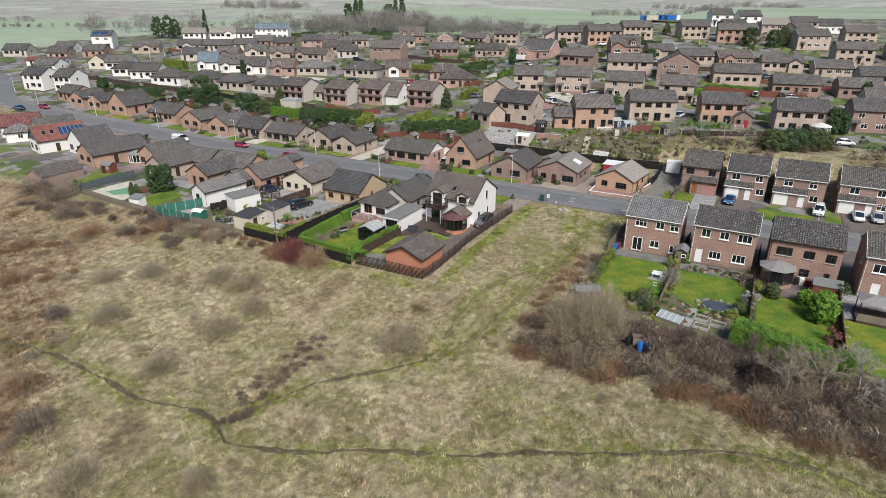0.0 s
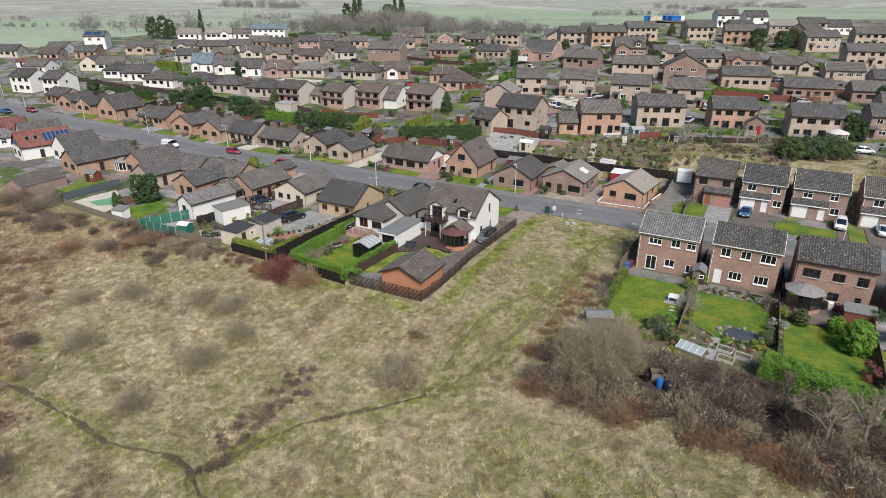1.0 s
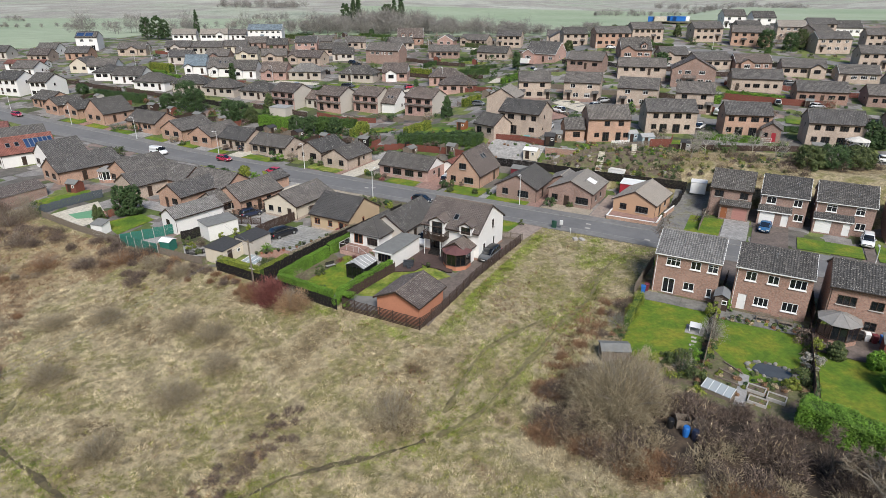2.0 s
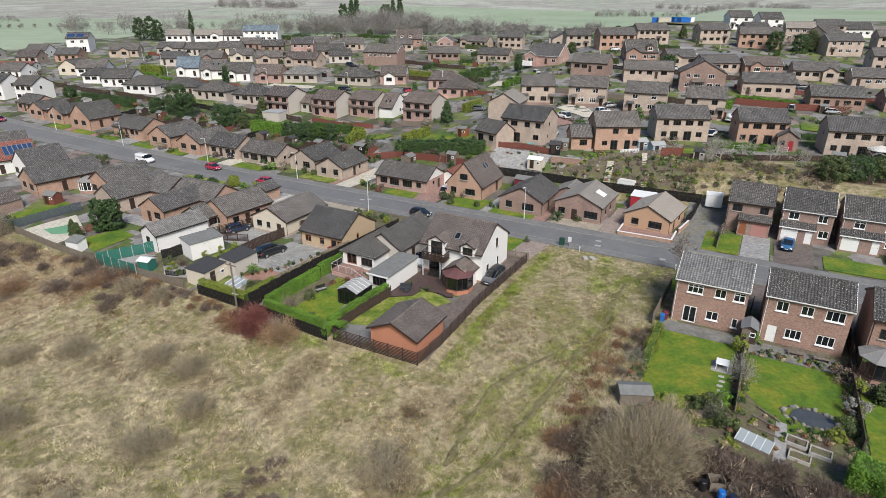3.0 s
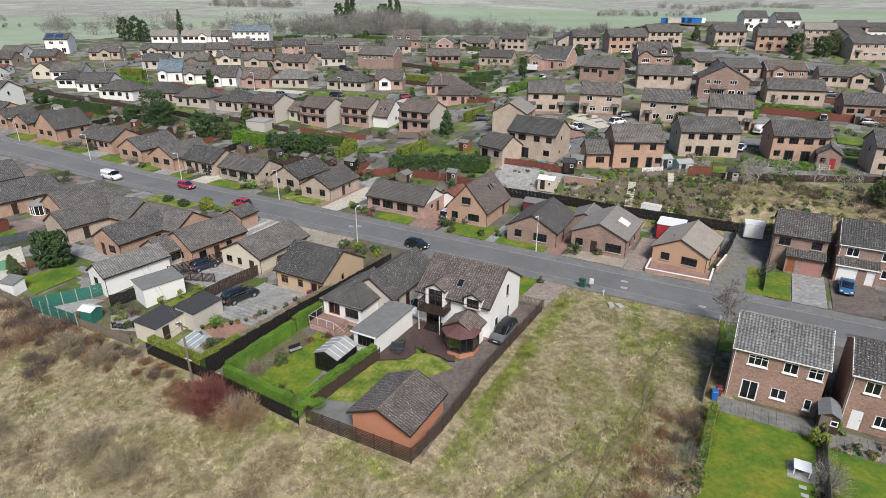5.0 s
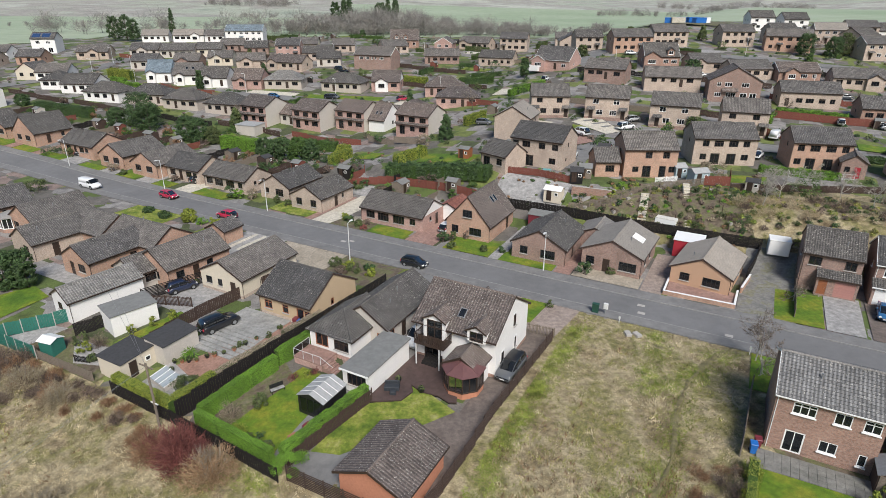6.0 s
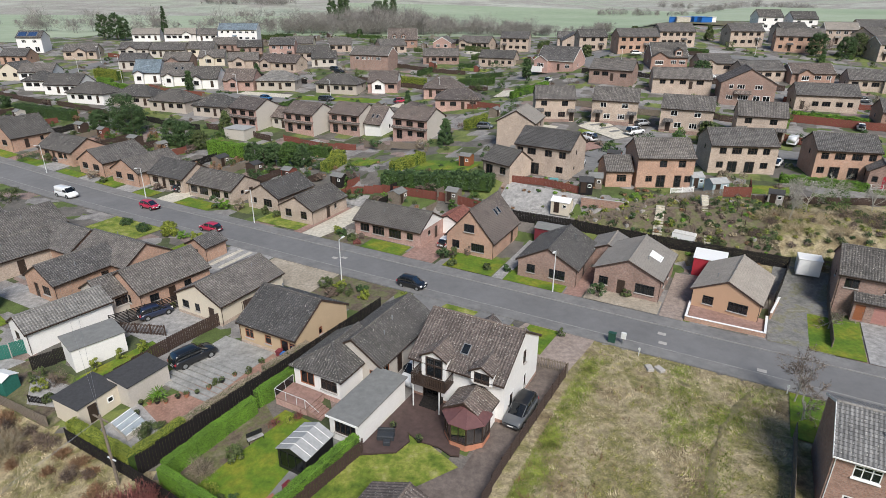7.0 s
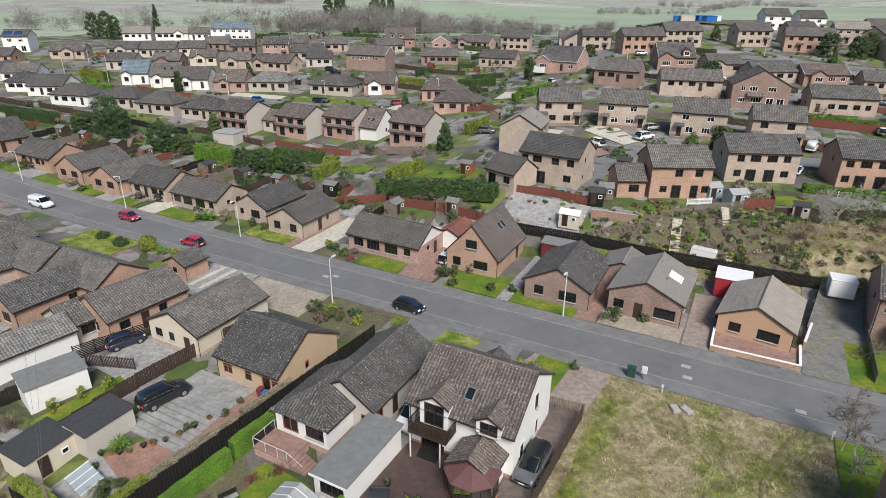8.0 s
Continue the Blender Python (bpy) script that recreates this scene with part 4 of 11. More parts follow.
DET = ("S:w1.5x1.2@-1.9,3.4 S:w1.3x1.2@2.1,3.4 S:w1.4x1.2@2.6,0.9 N:w1.5x1.2@-2,3.4 N:w1.5x1.2@2,3.4 N:p1.8x2.1@-1,0 W:w0.6x0.9@1,3.6")
for u, L, sash, door in ((-9.2, 7.0, "brown", "door_pink"), (-0.9, 7.4, "white", "white"), (8.0, 8.6, "white", "white"), (18.4, 8.6, "white", "white"), (28.5, 8.6, "white", "white")):
    dh = house("house", u, 127.4, 0, L, 8.4, 5.0, 7.5, "brick_brown", "roof_dark", DET, "two-storey brown brick house with an integral garage", sash, trim=sash, gutter=sash, group="brick houses along the street", door=door)
    # a garage and porch in front under a lean-to tiled roof
    x0, x1, y0 = (-L / 2 + 0.15, 1.35, -5.15) if sash == "white" else (-1.35, L / 2 - 0.15, -5.15)
    gx, dx = (x0 + 1.45, x1 - 0.75) if sash == "white" else (x1 - 1.45, x0 + 0.75)
    bay, mid = Shape(), (x0 + x1) / 2
    mm = pose(mid, y0, 0)
    panel(bay, mm, x1 - x0, 2.5, [(gx - mid, 0, 2.3, 2.1), (dx - mid, 0, 1.0, 2.05)])
    for xs, rz in ((x0, 270), (x1, 90)):
        panel(bay, pose(xs, y0 / 2 - 1.93, 0, 0, 0, rz), 1.3, 2.5, [])
    part("front_bay", bay, MAT["brick_brown"], dh)
    opening(dh, "g", mm @ pose(gx - mid, 0.07, 0), 2.3, 2.1, sash, random.Random(1), door)
    opening(dh, "d", mm @ pose(dx - mid, 0.07, 0), 1.0, 2.05, sash, random.Random(1), "white" if sash == "white" else "door_wood")
    rfb = Shape()
    courses(rfb, (x0 - 0.15, y0 - 0.3, 2.45), (x1 + 0.15, y0 - 0.3, 2.45), (x1 + 0.15, -3.8, 3.15), (x0 - 0.15, -3.8, 3.15))
    part("bay_roof", rfb, MAT["roof_dark"], dh)
    part("bay_fascia", Shape().box(x0 - 0.15, x1 + 0.15, y0 - 0.34, y0 - 0.3, 2.28, 2.46), MAT[sash], dh)

# ---- brick houses backing on the field's gardens ----
BACKS = "brick houses with gardens on the field"
house("house", -11.6, 90.2, 0, 8.0, 8.2, 5.5, 7.5, "brick_red", "roof_grey",
      "S:p1.5x2.15@-1.9,0.05 S:w1.3x1.1@0.55,0.95 S:w0.6x1.15@3.0,0.6 S:w1.7x1.1@-1.7,3.95 S:w1.2x1.1@1.0,3.95 S:w1.2x1.1@3.0,3.95 E:d0.95x2.05@1,0 N:w1.5x1.2@-2,3.4 N:w1.5x1.2@2,3.4 N:w1.8x1.2@-2,0.9",
      "two-storey red brick house with weathered grey tiles", "white", "white", "white", group=BACKS)
house("house", -1.9, 89.8, 0, 8.4, 7.7, 5.7, 7.5, "brick_red", "roof_dark",
      "S:d0.95x2.05@-2.9,0 S:w1.6x1.15@-0.8,0.9 S:w1.7x1.2@2.3,0.9 S:w1.2x1.2@-2.4,4.0 S:w1.2x1.1@0,4.05 S:w1.8x1.2@2.6,4.0 N:w1.5x1.2@-2,3.4 N:w1.5x1.2@2,3.4",
      "two-storey red brick house with dark pantiles", "white", "white", "white", group=BACKS, door="white")
house("house", 8.0, 89.4, 0, 8.6, 8.2, 5.6, 7.6, "brick_red", "roof_dark",
      "S:w1.9x1.15@-2.4,3.5 S:w1.3x1.1@0.5,3.5 S:w1.2x1.2@3.0,3.4 S:w1.2x1.1@0.4,0.9 S:w0.7x1.2@3.0,0.7 N:w1.5x1.2@-2,3.4",
      "two-storey red brick house with dark tiles and conservatory", "brown", "brown", "brown", group=BACKS)
house("house", 18.6, 88.6, 0, 8.4, 8.2, 5.6, 7.6, "brick_red", "roof_dark", "S:w1.5x1.2@-2.4,3.5 S:w1.5x1.2@2,3.5 S:d0.95x2.05@-2.3,0 S:w1.5x1.2@1.5,0.9 W:w0.6x0.9@1,3.6", "two-storey red brick house with dark tiles", "white", "white", "white", group=BACKS, door="white")
house("house", 28.6, 88.6, 0, 8.4, 8.2, 5.6, 7.6, "brick_red", "roof_dark", "S:w1.5x1.2@-2.4,3.5 S:w1.5x1.2@2,3.5", "two-storey red brick house with dark tiles", "white", "white", "white", group=BACKS)

# ---- houses between street and field ----
SOUTH = "houses between the street and the field"
house("bungalow", -67.0, 88.0, 0, 8.4, 9.4, 2.65, 5.4, "harl_tan", "roof_dark", "S:w1.2x1.1@-2.6,0.95 S:w0.9x1.1@0.1,0.95 S:p1.1x2.1@2.4,0 S:w0.9x1.0@3.5,1 E:w0.6x0.9@-0.4,1.3 N:w1.5x1.2@-2,0.9",
      "tan rendered bungalow with dark lichened tiles", "door_wood", "fence_brown", group=SOUTH, base="brick_tan")
house("bungalow", -79.1, 90.2, 90, 10.6, 8.0, 2.6, 4.55, "harl_cream", "roof", "W:w1.1x1.0@-2.2,1.0 W:w0.8x1.0@-0.2,1.0 W:d0.95x2.05@2.1,0 S:w0.8x1@2,1 N:w0.8x1@2,1", "cream rendered bungalow with a grey gable roof", "black", group=SOUTH, base="brick_tan")
house("bungalow", -89.0, 87.6, 84, 10.0, 7.6, 2.65, 4.9, "brick_orange", "roof", "S:d0.95x2.05@-0.6,0 S:w1.0x0.9@1.6,1.2 S:w1.2x1.0@-3,1 W:w1.0x1.1@1,0.9", "orange brick bungalow with grey tiles", "black", group=SOUTH)

# ---- the estate behind: bank, upper rows, lower rows and far side ----
BANK, UPPER, LOWER, MORE = "semi-detached houses above the bank", "houses of the upper rows", "houses of the lower rows", "houses of the estate further back"


def facade(L, W, two, seed, glazed=False):
    """Openings for a house of that length: evenly set windows, a door, small gable lights."""
    rnd = random.Random(seed)
    k = max(2, round((L - 1.2) / 2.7))
    pitch = (L - 1.2) / k
    door = rnd.randrange(k)
    out = []
    for i in range(k):
        c = -L / 2 + 0.6 + pitch * (i + 0.5) + rnd.uniform(-0.15, 0.15)
        w = min(pitch - 0.6, rnd.choice((1.2, 1.5, 1.7, 1.9)))
        if i == door:
            out.append("S:%s@%.2f,0" % ("p1.60x2.10" if glazed else "d0.95x2.05", c))
        elif glazed and rnd.random() < 0.35:
            out.append("S:p1.60x2.10@%.2f,0" % c)
        else:
            out.append("S:w%.2fx1.15@%.2f,0.9" % (w, c))
        if two:
            out.append("S:w%.2fx1.10@%.2f,3.5" % (min(w, 1.5), c))
    for f in "EW":
        out.append("%s:w0.70x0.90@%.2f,%.1f" % (f, rnd.uniform(-1, 1), 3.6 if two else 1.2))
    return " ".join(out)


def cross_gable(ob, W, he, hr, x, w, out, wall, roof, sash, trim="brown", over=0.35, high=0.0):
    """A gabled bay that stands out from the front, its roof running back into the main slope."""
    slope = (hr - he) / (W / 2)
    y1, y0 = -W / 2 + over, -W / 2 + over - out
    top = he + over * slope - 0.13 + high
    zr = min(top + w * 0.3, hr - 0.15)
    s = Shape()
    panel(s, pose(x, y0, 0), w, top, [(0, 0.8, w * 0.5, 1.25)])
    for sx, rz in ((x - w / 2, 270), (x + w / 2, 90)):
        panel(s, pose(sx, (y0 + y1) / 2, 0, 0, 0, rz), y1 - y0, top, [])
    s.face([(x - w / 2, y0, top), (x + w / 2, y0, top), (x, y0, zr)])
    bay = part("front_bay", s, MAT[wall], ob)
    opening(bay, "v", pose(x, y0 + 0.07, 0.8), w * 0.5, 1.25, sash, random.Random(4), far=True)
    r, o, d = Shape(), 0.25, 0.25
    ze = top - o * (zr - top) / (w / 2)
    ye, yt = min(y1 + 0.4, -(hr - ze) / slope), -(hr - zr) / slope
    courses(r, (x - w / 2 - o, ye, ze), (x - w / 2 - o, y0 - d, ze), (x, y0 - d, zr), (x, yt, zr), thick=0.08)
    courses(r, (x + w / 2 + o, y0 - d, ze), (x + w / 2 + o, ye, ze), (x, yt, zr), (x, y0 - d, zr), thick=0.08)
    br = part("bay_roof", r, MAT[roof], ob)
    b = Shape()
    for sg in (-1, 1):
        b.loft([[(x + sg * (w / 2 + o), y0 - d + e, ze + z) for e, z in ((-0.02, -0.16), (0.02, -0.16), (0.02, 0.03), (-0.02, 0.03))], [(x, y0 - d + e, zr + z) for e, z in ((-0.02, -0.16), (0.02, -0.16), (0.02, 0.03), (-0.02, 0.03))]])
    part("bargeboard", b, MAT[trim], br)


def estate(u, n, rot, L, wall, roof, label, two=False, W=8.6, he=None, rise=2.5, sash="brown", trim=None, hips="", bay=None, bay_w=4.0, out=1.0, group=MORE, gable=None, base=None, glazed=False, name=None, spec=None, vents=1):
    """A house of the estate with a generated front; bay: where a gabled bay stands out."""
    he = (5.0 if two else 2.6) if he is None else he
    spec = facade(L - 0.7 * bool(hips), W, two, int(abs(u * 3 + n)), glazed) if spec is None else spec
    if bay is not None:
        spec = " ".join(t for t in spec.split() if not (t.startswith("S") and abs(float(t.split("@")[1].split(",")[0]) - bay) < bay_w / 2 + 0.9))
    ob = house(name or ("house" if he > 3.2 else "bungalow"), u, n, rot, L, W, he, he + rise, wall, roof, spec, label, sash, trim or ("white" if sash == "white" else "brown"), trim or "brown", hips, base=base, gable=gable, group=group, vents=vents)
    if bay is not None:
        cross_gable(ob, W, he, he + rise, bay, bay_w, out, gable or wall, roof, sash, trim or "brown")
    return ob


# semis on the bank
house("house", -57.0, 146.5, -4, 10.6, 8.6, 5.1, 7.6, "brick_tan", "roof_dark", "S:w1.2x1.1@-4.2,3.5 S:w1.6x1.15@-2.0,3.5 S:w1.3x1.15@1.2,3.5 S:w1.2x1.15@3.8,3.5 S:p1.6x2.1@-1.2,0 S:w1.3x1.1@3.4,0.9 E:w0.5x0.9@-0.8,3.7 E:w0.6x0.6@-1.5,1.2",
      "tan brick house with dark tiles on the bank", group=BANK)
SEMI = ("S:w1.2x1.15@-3.9,0.9 S:p1.7x2.1@-1.7,0.05 S:p1.7x2.1@1.3,0.05 S:w1.3x1.1@3.8,0.9 S:w1.2x1.15@-3.7,3.45 S:w1.7x1.15@-1.3,3.45 S:w1.7x1.15@1.4,3.45 S:w1.2x1.15@3.8,3.45 "
        "N:w1.3x1.1@-3.5,0.9 N:d0.95x2.05@-1,0 N:w1.3x1.1@3,0.9 N:w1.2x1.1@-3,3.45 N:w1.2x1.1@3,3.45 W:w0.6x0.9@0.5,3.6 E:w0.6x0.9@0.5,3.6")
SEMI_FRONT = ("S:d0.95x2.05@-3.6,0 S:w1.5x1.2@-1.6,0.9 S:w1.6x1.2@1.6,0.9 S:d0.95x2.05@3.9,0 S:w1.4x1.15@-2.6,3.45 S:w1.4x1.15@2.2,3.45 "
              "N:w1.3x1.1@-3,0.9 N:w1.3x1.1@3,0.9 N:w1.2x1.1@-3,3.45 N:w1.2x1.1@3,3.45 W:w0.5x0.8@0.8,3.6 W:w0.5x0.8@-1.5,3.6")
house("house", -38.6, 149.4, 27, 9.6, 8.6, 5.0, 7.5, "brick_orange", "roof", "S:w1.2x1.15@-0.5,3.45 S:w1.2x1.15@2.6,3.45 S:w1.1x1.0@-2.6,0.95 S:p1.5x2.1@-0.6,0 S:p1.2x2.1@2.2,0 S:w1.2x1.1@3.9,0.9 W:w0.6x0.9@0.5,3.6 E:w0.6x0.9@0.5,3.6",
      "orange brick semi-detached pair with a low wing", group=BANK)
house("house", -27.4, 165.0, 23, 11.9, 8.4, 5.0, 7.4, "brick_tan", "roof", SEMI, "buff brick semi-detached pair with dark frames", group=BANK)
house("house", -10.8, 170.0, 16, 10.4, 8.6, 5.0, 7.4, "brick_orange", "roof", SEMI, "orange brick semi-detached pair with pale decking", group=BANK)
house("house", 7.0, 168.0, 10, 11.2, 8.6, 5.0, 7.4, "brick_tan", "roof", SEMI, "buff brick semi-detached pair beside conifers", group=BANK)
house("house", 22.0, 176.0, 10, 9.0, 8.6, 5.0, 7.4, "brick_brown", "roof", SEMI_FRONT.replace("4", "3"), "brown brick house with grey tiles", "white", group=BANK)
house("house", -68.6, 161.5, 97, 9.6, 8.4, 5.0, 7.4, "brick_tan", "roof_light", "N:w1.0x1@-1,3.5 S:w0.8x0.8@1.4,3.5 S:w0.8x0.8@-1.5,3.5 S:w0.8x0.8@1.4,1", "tan brick house with its blank gable to the gardens", group=BANK)

# upper rows
for u, n, rot, L in ((-68.7, 183.0, 24, 9.4), (-55.0, 187.4, 10, 10.4), (-39.2, 187.8, 6, 11.0), (-24.6, 189.6, 8, 9.8)):
    house("house", u, n, rot, L, 8.6, 5.0, 7.5, "brick_tan", "roof", SEMI_FRONT, "tan brick semi-detached pair with grey tiles", "white" if L > 10 else "brown", group=UPPER, base="brick_brown")
gb = house("house", -29.6, 222.0, 100, 12.0, 13.5, 5.0, 8.6, "brick_brown", "roof_brown", "W:w1.0x1.1@-4,3.6 W:w1.8x1.1@-1.7,3.6 W:w1.8x1.1@2.4,3.6 W:w1.6x1.1@-4,0.9 W:w2.4x1.2@-0.8,0.9 W:p1.7x2.1@2.3,0 W:p1.7x2.1@4.6,0",
           "large brown house with a wide gable and white windows", "white", "brown", group=UPPER)
part("bay_canopy", Shape().loft([[(-6.95, -0.9, 2.55), (-6.95, 3.1, 2.55), (-6.0, 3.1, 3.3), (-6.0, -0.9, 3.3)], [(-6.95, -0.9, 2.43), (-6.95, 3.1, 2.43), (-5.98, 3.1, 2.43), (-5.98, -0.9, 2.43)]]), MAT["roof_brown"], gb)
estate(-11.5, 224.6, 14, 14.6, "brick_tan", "roof", "long tan brick house with grey tiles", he=3.5, group=UPPER)
estate(6.0, 218.0, 11, 13.4, "brick_red", "roof", "long red brick house with grey tiles", he=3.0, group=UPPER)
estate(23.0, 222.0, 11, 12.0, "brick_brown", "roof", "long brown brick house with grey tiles", he=3.0, group=UPPER)
estate(-46.0, 223.4, 16, 15.4, "brick_tan", "roof", "tan brick split-level house with dark windows", he=3.6, group=UPPER, spec="S:w1.5x1.1@-5,2.2 S:w0.9x1@-2.6,2.3 S:w1.6x1.1@0.2,2.2 S:d0.9x2.05@2.3,1 S:w1.8x1.1@4.6,2.2 E:w0.7x0.9@0,2.4")
estate(-64.4, 224.0, 0, 12.4, "brick_brown", "roof", "brown brick split-level house with a stepped path", he=3.6, group=UPPER, spec="S:w1.8x1.1@-4,1.9 S:w1.8x1.1@-1.5,1.9 S:d0.9x2.05@0.4,0.6 S:w1.8x1.1@3.6,1.7")
estate(-41.0, 250.8, 30, 10.2, "brick_tan", "roof", "tan brick bungalow with a broad front gable", bay=-2.6, group=UPPER)
estate(-28.0, 248.6, 33, 13.0, "brick_tan", "roof", "tan brick bungalow with a hidden garden", group=UPPER)
estate(-14.8, 252.2, 24, 12.4, "brick_red", "roof_brown", "red brick bungalow with a white-windowed front gable", sash="white", bay=-2.6, group=UPPER)
estate(1.2, 252.8, 12, 13.6, "brick_tan", "roof", "tan brick bungalow with a front gable", bay=3.8, group=UPPER)
estate(17.0, 252.0, 12, 12.0, "brick_tan", "roof", "tan brick bungalow with grey tiles", sash="white", group=UPPER)
ch = estate(-54.6, 250.6, 26, 11.4, "brick_red", "roof_dark", "red brick chalet house with a steep dark roof", he=2.9, rise=4.1, bay=-3.4, bay_w=5.0, sash="white", group=UPPER, W=9.4)
dormer(ch, 9.4, 2.9, 7.0, 2.6, 2.2, 3.6, 4.9, "brick_red", "roof_dark", "white", 1.5, 1.1, "w")
wc = estate(-85.6, 240.6, -6, 13.0, "brick_pink", "roof", "pale brick chalet house with a big hipped grey roof", he=3.0, rise=4.0, W=10.5, sash="white", trim="white", bay=-4.2, bay_w=4.6, out=1.6, group=UPPER)
part("balcony", Shape().box(-6.6, -3.4, -8.2, -6.6, -0.6, 0.2).box(-6.6, -3.4, -8.2, -8.12, 0.2, 1.2).box(-6.6, -6.52, -8.12, -6.6, 0.2, 1.2).box(-3.48, -3.4, -8.12, -6.6, 0.2, 1.2), MAT["white"], wc)
estate(-116.4, 261.6, 8, 13.8, "brick_tan", "roof_dark", "tan brick bungalow over a sunny lawn", he=2.9, group=UPPER)
estate(-139.0, 257.0, 28, 14.0, "brick_brown", "roof", "brown brick bungalow with a porch", group=UPPER)
house("house", -155.2, 234.6, 10, 15.4, 10, 5.0, 7.8, "brick_brown", "roof", "S:w1.6x1@-4.5,3.4 S:w1.6x1@-2,3.4 S:w0.6x1@0,3.4 S:w0.6x1@1.4,3.4 S:w1.8x1@3.8,3.4", "large brown brick house with white gables", "white", "white", group=UPPER)
rd = estate(-170.8, 280.4, 28, 13.0, "brick_red", "roof_brown", "red brick house with two dormers", he=3.0, rise=4.4, W=9.6, sash="white", group=UPPER)
for x in (-3.4, 0.6):
    dormer(rd, 9.6, 3.0, 7.4, x, 2.0, 3.7, 4.9, "brick_red", "roof_brown", "white", 1.3, 1.0, "w")

# two-storey houses along the far edge
for u, n, rot, L, wall, roof, sash in ((-123.6, 296.6, 12, 12.2, "brick_tan", "roof", "brown"), (-86.6, 279.0, 30, 10.6, "brick_tan", "roof_dark", "brown"), (-68.6, 270.6, 32, 14.6, "brick_orange", "roof", "brown"), (-58.6, 288.2, 33, 13.6, "brick_tan", "roof", "brown"),
                                       (-36.2, 302.0, 30, 12.6, "brick_tan", "roof", "brown"), (-21.0, 314.6, 30, 10.6, "brick_tan", "roof_dark", "brown"), (-17.8, 299.0, 8, 15.4, "brick_orange", "roof", "brown"), (-4.2, 325.2, 12, 11.4, "brick_tan", "roof_light", "white"),
                                       (5.4, 316.4, 52, 11.0, "brick_tan", "roof_dark", "brown"), (10.0, 297.4, 26, 13.2, "brick_tan", "roof", "white"), (-198.4, 234.2, 30, 10.0, "brick_pink", "roof", "white")):
    estate(u, n, rot, L, wall, roof, "two-storey %s brick house with %s tiles" % (wall[6:], {"roof": "grey", "roof_dark": "dark", "roof_light": "light"}[roof]), True, sash=sash)
estate(-140.0, 292.4, 2, 14.4, "brick_tan", "roof", "tan brick bungalow with two front gables", bay=-4.6)
estate(-97.4, 294.4, 112, 12.0, "brick_tan", "roof", "tan brick bungalow with a wide gable", W=11.0, he=3.0, rise=3.0, spec="W:w1.4x1.1@-2.5,0.9 W:w1.4x1.1@2.5,0.9")
estate(-104.0, 312.0, 20, 12.0, "brick_tan", "roof", "bungalow with grey tiles behind a garden")
estate(-152.0, 284.4, 104, 9.0, "brick_pink", "roof", "pink bungalow with its gable to the drive", sash="white", spec="W:w1.6x1.2@-1.8,0.9 W:w1.6x1.2@1.6,0.9")
estate(16.4, 350.0, 20, 15, "harl_white", "roof_dark", "white house with two rooflights", he=3.0, rise=3.0, sash="white")
for u in (-30.0, -17.0):
    house("house", u, 352.0, 25, 10.5, 9, 5.2, 8.0, "harl_white", "roof_dark", SEMI_FRONT, "new white house with grey tiles", "grey", group=UPPER)
for u, n, rot, L, wall, roof in ((7, 341, 20, 12, "brick_tan", "roof"), (28, 232, 12, 11, "brick_tan", "roof"), (24, 276, 14, 13, "brick_tan", "roof"), (40, 262, 14, 11, "brick_orange", "roof"), (26, 196, 10, 9, "brick_tan", "roof"), (28, 316, 14, 12, "brick_tan", "roof"), (46, 196, 10, 11, "brick_tan", "roof"), (44, 240, 10, 11, "brick_tan", "roof"), (42, 290, 14, 12, "brick_orange", "roof")):
    estate(u, n, rot, L, wall, roof, "two-storey house with grey tiles among gardens", True)

# lower rows
PINK = ("S:p1.5x2.1@-2.8,0 S:w1.3x1.2@0.1,0.9 S:w1.9x1.2@2.9,0.9 S:w1.7x1.2@-3.0,3.1 S:w1.7x1.2@0,3.1 S:w1.7x1.2@3.0,3.1 N:w1.3x1.1@-2,3.2")
for u, n in ((-141.6, 159.0), (-126.3, 162.4), (-115.9, 167.4), (-95.4, 165.0)):
    ph = house("house", u, n, 0, 9.4, 9.4, 4.75, 7.0, "brick_pink", "roof_brown", PINK, "pink block chalet house with brown tiles and pale gables", group=LOWER, gable="harl_grey", vents=0)
    for sg in (-1, 1):
        part("side_harling", Shape().box(sg * 4.58 - 0.02, sg * 4.58 + 0.02, -4.3, 4.3, -0.5, 4.85), MAT["harl_grey"], ph)
    band = Shape()
    courses(band, (-4.7, -4.95, 2.55), (4.7, -4.95, 2.55), (4.7, -4.3, 3.05), (-4.7, -4.3, 3.05))
    part("tile_band", band, MAT["roof_brown"], ph)
estate(-133.6, 162.4, 0, 5.6, "harl_grey", "roof_brown", "low brown-tiled link between pink houses", W=7.0, rise=2.2, group=LOWER, vents=0)
lk = estate(-108.4, 168.6, 0, 5.0, "harl_white", "roof_brown", "white steep-roofed wing beside a pink house", W=9.0, he=2.6, rise=3.9, group=LOWER, vents=0, spec="E:w0.7x0.9@0,1.2")
for x in (-0.7, 0.6):
    rooflight(lk, 9.0, 2.6, 6.5, x, -2.6, 0.6, 1.0)
